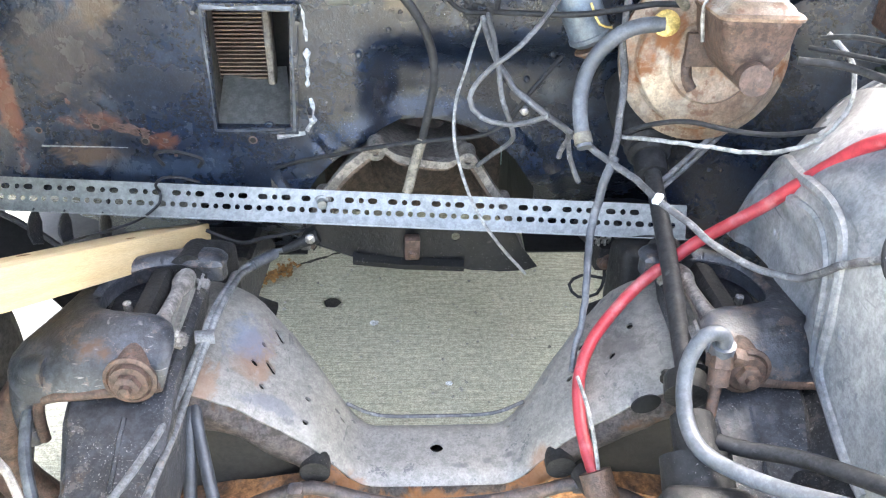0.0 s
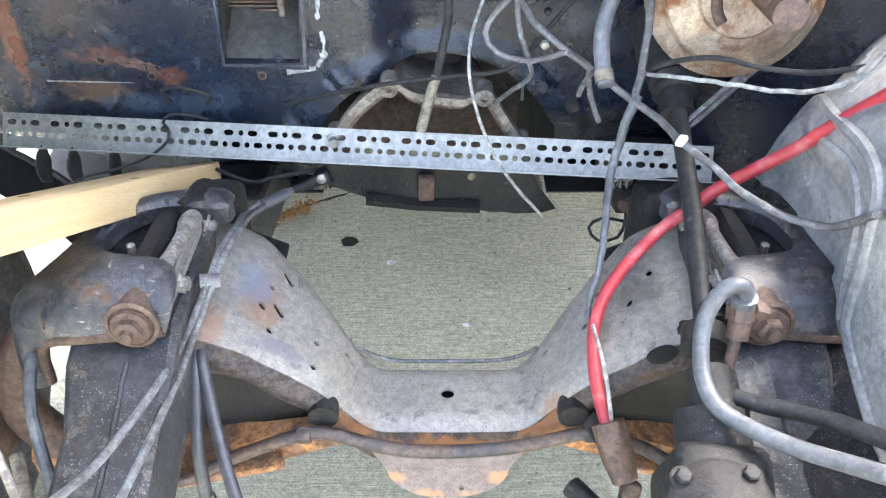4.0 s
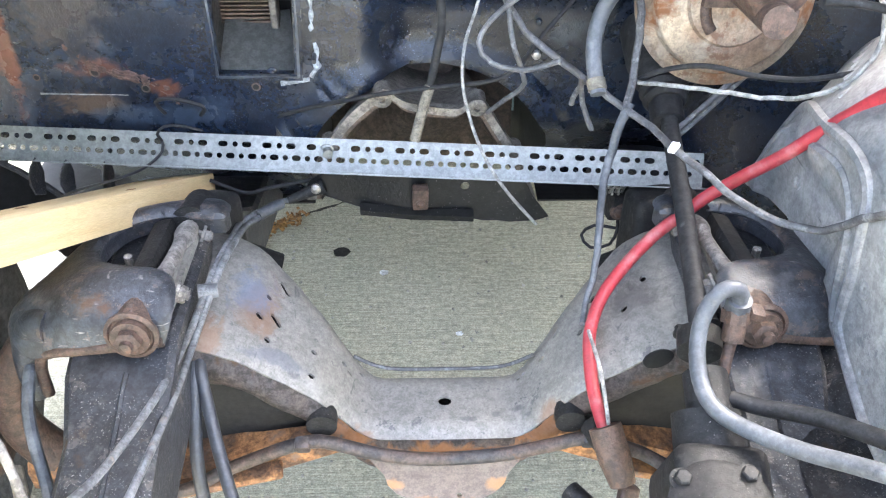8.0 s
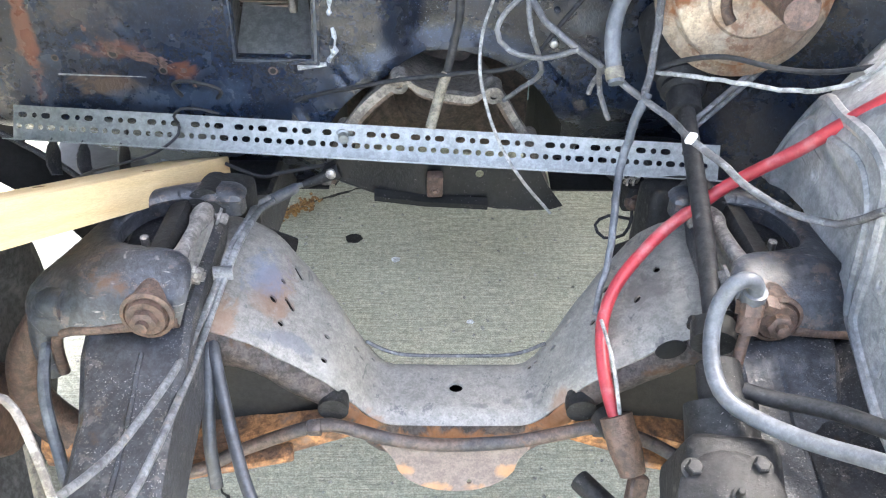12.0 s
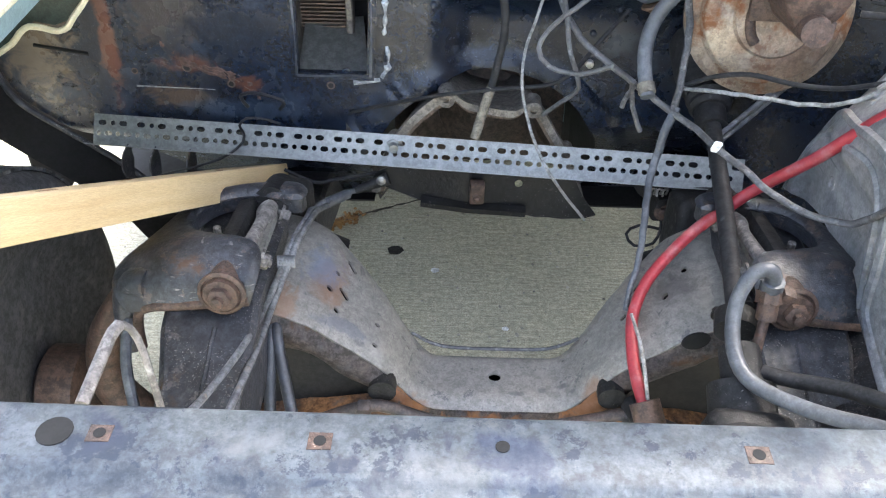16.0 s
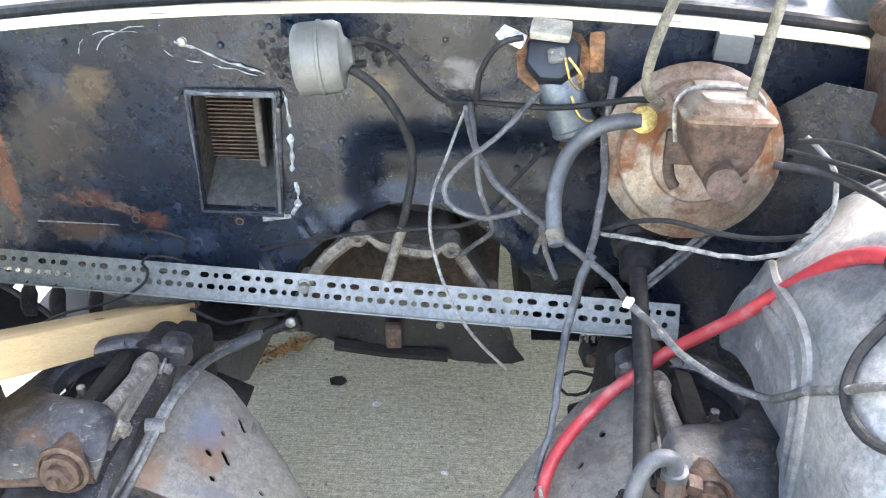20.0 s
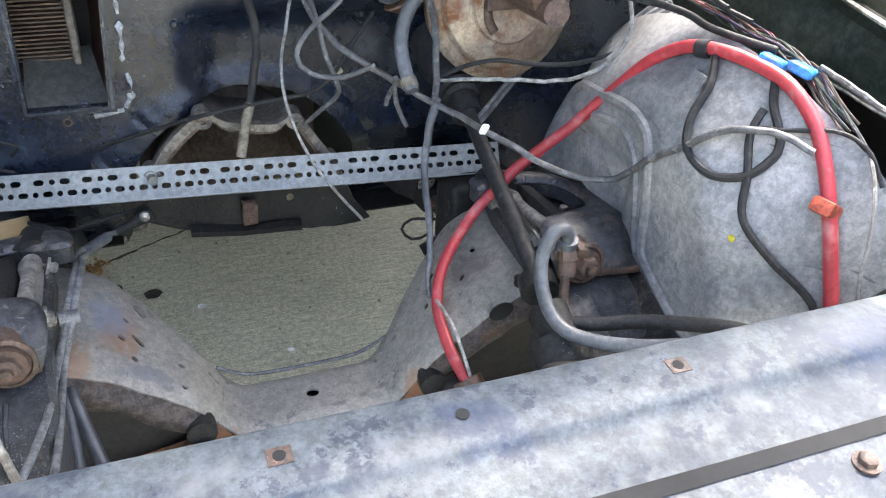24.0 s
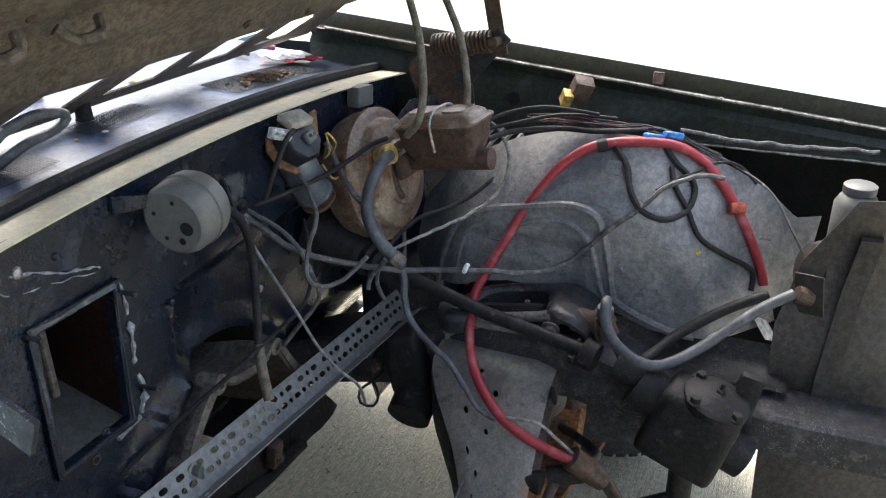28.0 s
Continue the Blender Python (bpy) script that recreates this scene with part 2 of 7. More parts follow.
M_GALV = mat("galvanised steel", (0.235, 0.242, 0.232), (0.175, 0.182, 0.178), rough=0.45, grime=0.2, metal=0.45, scale=9, bump=0.05, grain=0.25, dust=0.15, dust_color=(0.30, 0.31, 0.30))
M_CORE = mat("worn blue grey support", (0.165, 0.185, 0.198), (0.055, 0.070, 0.092), rough=0.45, scale=9, amount=0.7, dust=0.34, dust_color=(0.235, 0.246, 0.250), rust=0.05, speck=0.9, speck_color=(0.045, 0.058, 0.09), scratch=0.5, grime=0.25, chip=0.42, chip_color=(0.028, 0.040, 0.066))
M_BOOSTER = mat("corroded zinc plate", (0.30, 0.245, 0.19), (0.175, 0.12, 0.085), rough=0.38, metal=0.15, scale=10, amount=0.8, rust=0.60, rust_color=(0.24, 0.10, 0.040), dust=0.36, dust_color=(0.38, 0.345, 0.29), bump=0.4, grime=0.28, speck=0.5, speck_color=(0.09, 0.045, 0.02), chip=0.25, chip_color=(0.12, 0.058, 0.034))
M_CASTRUST = mat("rusty cast iron", (0.048, 0.029, 0.022), (0.080, 0.050, 0.037), rough=0.6, scale=25, dust=0.16, dust_color=(0.16, 0.128, 0.10), bump=0.6, speck=0.4, speck_color=(0.22, 0.18, 0.15), chip=0.2, chip_color=(0.11, 0.058, 0.036))
M_RED = mat("red battery cable", (0.34, 0.030, 0.040), (0.25, 0.024, 0.034), rough=0.45, scale=10, bump=0.06, grain=0.15, grime=0.15, dust=0.36, dust_color=(0.40, 0.17, 0.17))
M_RUBBER = mat("black rubber", (0.02, 0.021, 0.023), (0.013, 0.013, 0.015), spec=0.3, rough=0.65, scale=30, bump=0.15, dust=0.2,
               dust_color=(0.08, 0.08, 0.085))
M_HOSE = mat("grey dusty hose", (0.085, 0.092, 0.104), (0.046, 0.051, 0.060), rough=0.5, scale=16, amount=0.8, dust=0.34, dust_color=(0.165, 0.175, 0.19), bump=0.15, grime=0.2, speck=0.5, speck_color=(0.02, 0.02, 0.022))
M_OLDHOSE = mat("blue black hose", (0.040, 0.045, 0.055), (0.026, 0.029, 0.036), rough=0.45, scale=16, amount=0.8, dust=0.25, dust_color=(0.10, 0.108, 0.12), bump=0.12, grime=0.2)
M_WIRE = mat("grey taped wire", (0.105, 0.105, 0.11), (0.055, 0.055, 0.058), rough=0.6, scale=40, amount=0.8, dust=0.36, dust_color=(0.27, 0.27, 0.275), bump=0.3)
M_ALU = mat("dull cast aluminium", (0.185, 0.172, 0.155), (0.11, 0.10, 0.088), rough=0.55, metal=0.3, scale=24, bump=0.5, dust=0.3, dust_color=(0.17, 0.145, 0.115), speck=0.5, speck_color=(0.06, 0.052, 0.045))
M_BELLIN = mat("oily brown casting", (0.10, 0.07, 0.05), (0.05, 0.035, 0.025), rough=0.6, scale=30, bump=0.5)
M_HOOD = mat("dusty tan hood underside", (0.13, 0.105, 0.08), (0.07, 0.056, 0.045), rough=0.75, scale=6, rust=0.22, rust_color=(0.09, 0.05, 0.03), dust=0.3, dust_color=(0.17, 0.145, 0.115), speck=0.5, speck_color=(0.3, 0.28, 0.25))
M_PLASTIC = mat("grey plastic", (0.155, 0.158, 0.148), (0.12, 0.123, 0.116), rough=0.45, scale=8, bump=0.06, grime=0.1, grain=0.15, dust=0.15, dust_color=(0.22, 0.22, 0.205))
M_WHITE = mat("white plastic", (0.75, 0.76, 0.76), (0.6, 0.62, 0.63), rough=0.5, scale=30, bump=0.05)
M_BRASS = mat("yellow brass", (0.55, 0.42, 0.14), (0.45, 0.33, 0.12), rough=0.45, metal=0.6, scale=40, bump=0.1)
M_STEEL = mat("plain steel", (0.42, 0.41, 0.39), (0.28, 0.26, 0.24), rough=0.45, metal=0.7, scale=50, bump=0.2)
M_DARKHOLE = mat("dark recess", (0.006, 0.006, 0.006), rough=0.9, bump=0)


def concrete_mat():
    """Broom-finished concrete: fine lines across, sand grain, faint stains."""
    m = mat("concrete driveway", (0.52, 0.495, 0.375), (0.445, 0.418, 0.312), rough=0.9, scale=2.5, fine=250, grain=0.75, bump=0, grime=0.2,
            dust=0.1, dust_color=(0.33, 0.285, 0.215), speck=1.0, speck_color=(0.17, 0.15, 0.115))
    nt = m.node_tree
    n, l = nt.nodes, nt.links
    b = n["Principled BSDF"]
    co = n.new("ShaderNodeTexCoord").outputs["Object"]
    mp = n.new("ShaderNodeMapping")
    mp.inputs["Scale"].default_value = (0.35, 7.0, 1.0)
    l.new(co, mp.inputs["Vector"])
    t = n.new("ShaderNodeTexNoise")
    t.inputs["Scale"].default_value, t.inputs["Detail"].default_value, t.inputs["Roughness"].default_value = 38, 10, 0.7
    l.new(mp.outputs[0], t.inputs["Vector"])
    g = n.new("ShaderNodeTexNoise")
    g.inputs["Scale"].default_value, g.inputs["Detail"].default_value, g.inputs["Roughness"].default_value = 420, 6, 0.8
    l.new(co, g.inputs["Vector"])
    a = n.new("ShaderNodeMath")
    a.operation = "ADD"
    l.new(t.outputs["Fac"], a.inputs[0])
    l.new(g.outputs["Fac"], a.inputs[1])
    bp = n.new("ShaderNodeBump")
    bp.inputs["Strength"].default_value, bp.inputs["Distance"].default_value = 0.9, 0.004
    l.new(a.outputs[0], bp.inputs["Height"])
    l.new(bp.outputs[0], b.inputs["Normal"])
    r = n.new("ShaderNodeMapRange")
    r.inputs["From Min"].default_value, r.inputs["From Max"].default_value = 0.7, 1.3
    r.inputs["To Min"].default_value, r.inputs["To Max"].default_value = 0.42, 1.44
    l.new(a.outputs[0], r.inputs["Value"])
    v = n.new("ShaderNodeMix")
    v.data_type, v.blend_type = "RGBA", "MULTIPLY"
    v.inputs[0].default_value = 1.0
    l.new(b.inputs["Base Color"].links[0].from_socket, v.inputs[6])
    l.new(r.outputs[0], v.inputs[7])
    l.new(v.outputs[2], b.inputs["Base Color"])
    return m


def wood_mat():
    m = mat("pine lumber", (0.55, 0.43, 0.25), (0.46, 0.33, 0.17), rough=0.6, scale=5, bump=0.08, grime=0.1, grain=0.25)
    nt = m.node_tree
    n, l = nt.nodes, nt.links
    mp = n.new("ShaderNodeMapping")
    mp.inputs["Scale"].default_value = (9, 0.7, 9)
    tc = [x for x in n if x.bl_idname == "ShaderNodeTexCoord"][0]
    l.new(tc.outputs["Object"], mp.inputs["Vector"])
    for x in n:
        if x.bl_idname == "ShaderNodeTexNoise":
            l.new(mp.outputs[0], x.inputs["Vector"])
    return m


for mid, size in (((-0.27, 0.55, 0.47), (0.05, 0.10, 0.1)), ((-0.33, 0.47, 0.51), (0.05, 0.05, 0.1)), ((0.16, 0.44, 0.37), (0.05, 0.03, 0.05)), ((-0.13, 0.43, 0.33), (0.05, 0.02, 0.04)), ((0.0, 0.425, 0.30), (0.2, 0.015, 0.03))):
    rust_tone_patch(M_FRAME, mid, size, (0.15, 0.08, 0.045))
rust_tone_patch(M_FRAME, (-0.285, 0.575, 0.48), (0.055, 0.07, 0.1), (0.095, 0.125, 0.185))
rust_tone_patch(M_FRAME, (-0.25, 0.47, 0.46), (0.09, 0.025, 0.06), (0.07, 0.075, 0.095))
rust_tone_patch(M_FRAME, (0.28, 0.55, 0.48), (0.07, 0.05, 0.1), (0.055, 0.05, 0.048))
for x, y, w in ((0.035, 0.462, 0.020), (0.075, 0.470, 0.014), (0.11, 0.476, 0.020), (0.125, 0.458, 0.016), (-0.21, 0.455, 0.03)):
    rust_tone_patch(M_FRAME, (x, y, 0.33 if x > 0 else 0.42), (w, 0.010, 0.05), (0.045, 0.047, 0.052))
for x, w in ((0.30, 0.10), (0.46, 0.14), (0.60, 0.08), (-0.02, 0.05)):
    rust_tone_patch(M_CORE, (x, -0.145, 0.93), (w, 0.035, 0.1), (0.030, 0.045, 0.088))
M_CONCRETE = concrete_mat()
M_WOOD = wood_mat()


# ---- builders ----
V = Vector


def finish(bm, smooth=True, angle=40):
    bmesh.ops.recalc_face_normals(bm, faces=bm.faces)
    for f in bm.faces:
        f.smooth = smooth
    if smooth:
        for e in bm.edges:
            if len(e.link_faces) == 2 and e.calc_face_angle(0) > radians(angle):
                e.smooth = False


def part(name, bm, material, parent=None, label="", smooth=True, angle=40):
    finish(bm, smooth, angle)
    me = bpy.data.meshes.new(name)
    bm.to_mesh(me)
    bm.free()
    me.materials.append(material)
    ob = new(name, me)
    if parent is not None:
        ob.parent = parent
        ob.matrix_parent_inverse = parent.matrix_world.inverted() if parent.parent is None else Matrix()
    if label:
        ob["label"] = label
    return ob


def thing(name, label, category, group="", kind="", at=(0, 0, 0)):
    ob = new(name)
    ob.empty_display_size = 0.05
    ob.matrix_world = Matrix.Translation(at)
    bpy.context.view_layer.update()
    return tagged(ob, label, category, group, kind)


def solo(name, bm, material, label, category, group="", kind="", smooth=True, angle=40):
    return tagged(part(name, bm, material, None, "", smooth, angle), label, category, group, kind)


def curve_pts(pts, step=0.012, closed=False):
    """A smooth line through the given points."""
    P = [V(p) for p in pts]
    if len(P) < 3:
        return P
    out = []
    n = len(P)
    for i in range(n if closed else n - 1):
        a, b, c, d = (P[(i - 1) % n], P[i], P[(i + 1) % n], P[(i + 2) % n]) if closed else (P[max(i - 1, 0)], P[i], P[i + 1], P[min(i + 2, n - 1)])
        k = max(2, int((c - b).length / step))
        for j in range(k):
            t = j / k
            out.append(0.5 * ((2 * b) + (c - a) * t + (2 * a - 5 * b + 4 * c - d) * t * t + (3 * b - a - 3 * c + d) * t ** 3))
    if not closed:
        out.append(P[-1])
    return out


def tube(bm, pts, r, sides=8, step=0.012, smooth=True, cap=True, r_end=None, wobble=0.0):
    """A round bar along a line; r may be a function of the way along (0 to 1)."""
    L = curve_pts(pts, step) if smooth else [V(p) for p in pts]
    if wobble:
        L = [p + V((noise.noise(p * 40), noise.noise(p * 40 + V((9, 0, 0))), noise.noise(p * 40 + V((0, 9, 0))))) * wobble for p in L]
    n = len(L)
    tan = [(L[min(i + 1, n - 1)] - L[max(i - 1, 0)]).normalized() for i in range(n)]
    u = tan[0].orthogonal().normalized()
    rings = []
    for i in range(n):
        u = (u - tan[i] * u.dot(tan[i]))
        u = u.normalized() if u.length > 1e-6 else tan[i].orthogonal().normalized()
        w = tan[i].cross(u)
        t = i / max(n - 1, 1)
        rr = r(t) if callable(r) else (r if r_end is None else r + (r_end - r) * t)
        rings.append([bm.verts.new(L[i] + (u * math.cos(a) + w * math.sin(a)) * rr) for a in (2 * math.pi * k / sides for k in range(sides))])
    for A, B in zip(rings, rings[1:]):
        for k in range(sides):
            bm.faces.new((A[k], A[(k + 1) % sides], B[(k + 1) % sides], B[k]))
    if cap:
        bm.faces.new(rings[0][::-1])
        bm.faces.new(rings[-1])
    return bm


def lathe(bm, profile, m=None, sides=24, a0=0.0, a1=2 * math.pi):
    """A turned shape about z from (radius, height) pairs."""
    m = m or Matrix()
    full = abs(a1 - a0 - 2 * math.pi) < 1e-6
    k = sides if full else sides + 1
    rings = []
    for r, z in profile:
        rings.append([bm.verts.new(m @ V((max(r, 1e-4) * math.cos(a0 + (a1 - a0) * i / sides), max(r, 1e-4) * math.sin(a0 + (a1 - a0) * i / sides), z))) for i in range(k)])
    for A, B in zip(rings, rings[1:]):
        for i in range(sides):
            bm.faces.new((A[i], A[(i + 1) % k], B[(i + 1) % k], B[i]))
    if full:
        bm.faces.new(rings[0][::-1])
        bm.faces.new(rings[-1])
    return bm


def box(bm, size, m=None, bevel=0.003, seg=1, taper=1.0):
    """A block about its own middle with softened edges."""
    m = m or Matrix()
    sx, sy, sz = (s / 2 for s in size)
    b = bmesh.new()
    vs = [b.verts.new((x * sx * (taper if z > 0 else 1), y * sy * (taper if z > 0 else 1), z * sz)) for z in (-1, 1) for x, y in ((-1, -1), (1, -1), (1, 1), (-1, 1))]
    for f in ((3, 2, 1, 0), (4, 5, 6, 7), (0, 1, 5, 4), (1, 2, 6, 5), (2, 3, 7, 6), (3, 0, 4, 7)):
        b.faces.new([vs[i] for i in f])
    if bevel:
        bmesh.ops.bevel(b, geom=b.edges[:], offset=bevel, segments=seg, affect="EDGES", profile=0.6)
    merge(bm, b, m)
    return bm


def merge(bm, b, m=None):
    m = m or Matrix()
    idx = {v: bm.verts.new(m @ v.co) for v in b.verts}
    for f in b.faces:
        bm.faces.new([idx[v] for v in f.verts])
    b.free()
    return bm


def frame_to(a, b, up=(0, 0, 1)):
    """A pose at a whose z axis points to b."""
    z = (V(b) - V(a)).normalized()
    x = V(up).cross(z)
    x = x.normalized() if x.length > 1e-5 else z.orthogonal().normalized()
    y = z.cross(x)
    return Matrix.Translation(a) @ Matrix((x, y, z)).transposed().to_4x4()


def loft(bm, rings, closed=True, cap=True):
    """Skin over rings of equal count."""
    R = [[bm.verts.new(V(p)) for p in ring] for ring in rings]
    n = len(R[0])
    for A, B in zip(R, R[1:]):
        for k in range(n if closed else n - 1):
            bm.faces.new((A[k], A[(k + 1) % n], B[(k + 1) % n], B[k]))
    if cap and closed:
        bm.faces.new(R[0][::-1])
        bm.faces.new(R[-1])
    return bm


def circle2(cx, cy, r, n=10, rx=None):
    return [(cx + (rx or r) * math.cos(2 * math.pi * i / n), cy + r * math.sin(2 * math.pi * i / n)) for i in range(n)]


def slot2(cx, cy, w, h, n=5, ang=0.0):
    """A slot with round ends."""
    r = h / 2
    k = w / 2 - r
    p = [(k + r * math.cos(a), r * math.sin(a)) for a in (-math.pi / 2 + math.pi * i / n for i in range(n + 1))]
    p += [(-k - r * math.cos(a), -r * math.sin(a)) for a in (-math.pi / 2 + math.pi * i / n for i in range(n + 1))]
    c, s = math.cos(ang), math.sin(ang)
    return [(cx + c * x - s * y, cy + s * x + c * y) for x, y in p]


def inside(p, poly):
    c = False
    for (x1, y1), (x2, y2) in zip(poly, poly[1:] + poly[:1]):
        if (y1 > p[1]) != (y2 > p[1]) and p[0] < (x2 - x1) * (p[1] - y1) / (y2 - y1) + x1:
            c = not c
    return c


def densify(poly, step):
    out = []
    for a, b in zip(poly, poly[1:] + poly[:1]):
        k = max(1, int(math.dist(a, b) / step))
        out += [(a[0] + (b[0] - a[0]) * i / k, a[1] + (b[1] - a[1]) * i / k) for i in range(k)]
    return out


def sheet(bm, outline, f, holes=(), step=0.02, thick=0.0015):
    """Pressed sheet: an outline with holes in (u, v), meshed on a grid and laid into space by f(u, v)."""
    outline = densify(outline, step)
    loops = [outline] + [list(h) for h in holes]
    pts, edges = [], []
    for lp in loops:
        b = len(pts)
        pts += lp
        edges += [(b + i, b + (i + 1) % len(lp)) for i in range(len(lp))]
    us, vs = [p[0] for p in outline], [p[1] for p in outline]
    box_h = [(min(p[0] for p in h), max(p[0] for p in h), min(p[1] for p in h), max(p[1] for p in h), h) for h in holes]
    nu, nv = int((max(us) - min(us)) / step), int((max(vs) - min(vs)) / step)
    near = step * 0.35
    for i in range(1, nu + 1):
        for j in range(1, nv + 1):
            p = (min(us) + i * step - step * 0.5, min(vs) + j * step - step * 0.5)
            if not inside(p, outline):
                continue
            if any(a - near < p[0] < b + near and c - near < p[1] < d + near for a, b, c, d, _ in box_h):
                continue
            pts.append(p)
    res = geometry.delaunay_2d_cdt([V(p) for p in pts], edges, [], 0, 1e-6)
    vo, fo = res[0], res[2]
    b2 = bmesh.new()
    vs3 = [b2.verts.new(V(f(p.x, p.y))) for p in vo]
    for tri_f in fo:
        c = (sum(vo[i].x for i in tri_f) / 3, sum(vo[i].y for i in tri_f) / 3)
        if not inside(c, outline) or any(a < c[0] < b and lo < c[1] < hi and inside(c, h) for a, b, lo, hi, h in box_h):
            continue
        try:
            b2.faces.new([vs3[i] for i in tri_f])
        except ValueError:
            pass
    bmesh.ops.delete(b2, geom=[v for v in b2.verts if not v.link_faces], context="VERTS")
    bmesh.ops.recalc_face_normals(b2, faces=b2.faces)
    if thick:
        bmesh.ops.solidify(b2, geom=b2.faces[:], thickness=thick)
    merge(bm, b2)
    return bm


def bump2(d, w):
    """A smooth step from 0 to 1 as d goes from 0 to w."""
    t = min(max(d / w, 0), 1)
    return t * t * (3 - 2 * t)


def bolt(bm, at, axis, r=0.008, h=0.006, washer=True, shank=0.0):
    m = frame_to(at, V(at) + V(axis))
    if washer:
        lathe(bm, [(r * 1.45, 0), (r * 1.45, h * 0.3), (r * 1.2, h * 0.35)], m, 14)
    lathe(bm, [(r, h * 0.3), (r, h), (r * 0.8, h * 1.15)], m, 6)
    if shank:
        lathe(bm, [(r * 0.5, h), (r * 0.5, h + shank), (r * 0.35, h + shank + 0.001)], m, 8)
    return bm


# ---- ground and surroundings ----
bm = bmesh.new()
box(bm, (24.0, 14.0, 0.12), Matrix.Translation((5.0, -1.5, -0.06)), 0.0)
tagged(part("driveway", bm, M_CONCRETE, None, "", False), "weathered broom-finished concrete driveway slab under the car", "driveway", kind="structure")
M_GRASS = mat("lawn", (0.10, 0.15, 0.035), (0.16, 0.17, 0.06), rough=0.9, scale=2.5, fine=60, grain=0.6, bump=0.8)
bm = bmesh.new()
vs = [bm.verts.new((x, y, -0.05)) for x, y in ((-900, -900), (900, -900), (900, 900), (-900, 900))]
bm.faces.new(vs)
tagged(part("ground", bm, M_GRASS, None, "", False), "sunlit lawn around the driveway reaching to the horizon", "lawn", kind="structure")


# ---- firewall ----
def smooth_box(u, v, u0, u1, v0, v1, w):
    return bump2(u - u0, w) * bump2(u1 - u, w) * bump2(v - v0, w) * bump2(v1 - v, w)


def firewall_y(x, z):
    y = 0.94
    y += 0.055 * smooth_box(x, z, -0.13 - 0.10 * max(0, 0.62 - z), 0.50, 0.0, 0.825, 0.075)
    y += 0.85 * max(0, 0.53 - z) * bump2(0.55 - z, 0.06)
    r = math.hypot((x + 0.02) / 1.05, z - 0.40)
    y -= 0.022 * bump2(0.285 - r, 0.02) * bump2(r - 0.20, 0.02)
    y += 0.004 * noise.noise(V((x * 6, z * 6, 0.0))) + 0.0016 * noise.noise(V((x * 21, z * 21, 4.0)))
    return y


ARCH = [(-0.02 + 0.235 * math.cos(a), 0.405 + 0.25 * math.sin(a)) for a in (math.pi * i / 22 for i in range(23))]
ARCH = [(0.215, 0.21)] + ARCH + [(-0.255, 0.21)]
VENT = [(-0.367, 0.655), (-0.239, 0.653), (-0.226, 0.864), (-0.361, 0.866)]
firewall = thing("firewall", "black painted steel firewall with scattered rust and peeling seam sealer", "firewall", kind="structure", at=(0, 0.94, 0.2))
bm = bmesh.new()
fw_out = [(-0.62, 0.20), (-0.2551, 0.20), (-0.255, 0.2101)] + ARCH[::-1][1:-1] + [(0.215, 0.2101), (0.2151, 0.20), (0.92, 0.20), (0.92, 0.925), (0.74, 0.955), (0.56, 0.977), (0.4, 0.991), (0.2, 1.001), (0, 1.005), (-0.2, 1.001), (-0.4, 0.991), (-0.56, 0.977), (-0.74, 0.955), (-0.92, 0.925), (-0.926, 0.661), (-0.921, 0.626), (-0.902, 0.585), (-0.843, 0.538), (-0.79, 0.498), (-0.70, 0.42), (-0.64, 0.32)]
sheet(bm, fw_out, lambda u, v: (u, firewall_y(u, v), v), [densify(VENT, 0.03)], step=0.018, thick=-0.002)
part("panel", bm, M_FIREWALL, firewall)
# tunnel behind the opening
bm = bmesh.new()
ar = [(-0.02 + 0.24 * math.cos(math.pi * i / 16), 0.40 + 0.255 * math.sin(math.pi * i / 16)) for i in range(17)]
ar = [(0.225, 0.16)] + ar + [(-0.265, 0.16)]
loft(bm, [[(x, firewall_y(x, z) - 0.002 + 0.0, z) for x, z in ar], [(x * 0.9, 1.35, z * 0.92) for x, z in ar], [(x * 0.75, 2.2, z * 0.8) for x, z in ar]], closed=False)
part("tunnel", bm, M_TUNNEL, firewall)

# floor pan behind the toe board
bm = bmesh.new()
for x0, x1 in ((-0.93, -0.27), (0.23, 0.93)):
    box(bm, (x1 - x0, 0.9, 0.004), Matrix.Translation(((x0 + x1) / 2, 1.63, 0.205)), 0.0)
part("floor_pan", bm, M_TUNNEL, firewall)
# Unseen dark panels, added to block the bright ground past the toe board.
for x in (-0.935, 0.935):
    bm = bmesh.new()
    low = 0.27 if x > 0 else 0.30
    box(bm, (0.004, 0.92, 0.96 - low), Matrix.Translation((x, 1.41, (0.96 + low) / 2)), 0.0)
    part("side_blocker", bm, M_TUNNEL, firewall)

# ---- cowl ----
cowl = thing("cowl", "faded blue cowl top with cream painted lip and black rubber seal", "cowl", kind="structure", at=(0, 1.0, 0.97))
bm = bmesh.new()


def cowl_z(x, y):
    return 1.006 - 0.088 * x * x + 0.09 * max(0, y - 1.0)


def cowl_f(x, y):
    return (x, y - 0.02 * x * x, cowl_z(x, y))


sheet(bm, [(-0.74, 0.925), (0.74, 0.925), (0.74, 0.985), (-0.74, 0.985)], cowl_f, step=0.03, thick=0.003)
part("lip", bm, M_CREAM, cowl, "cream painted lip with worn edge")
bm = bmesh.new()
sheet(bm, [(-0.74, 0.985), (0.74, 0.985), (0.74, 1.42), (-0.74, 1.42)], cowl_f, step=0.03, thick=0.003)
part("cowl_panel", bm, M_COWL, cowl)
bm = bmesh.new()
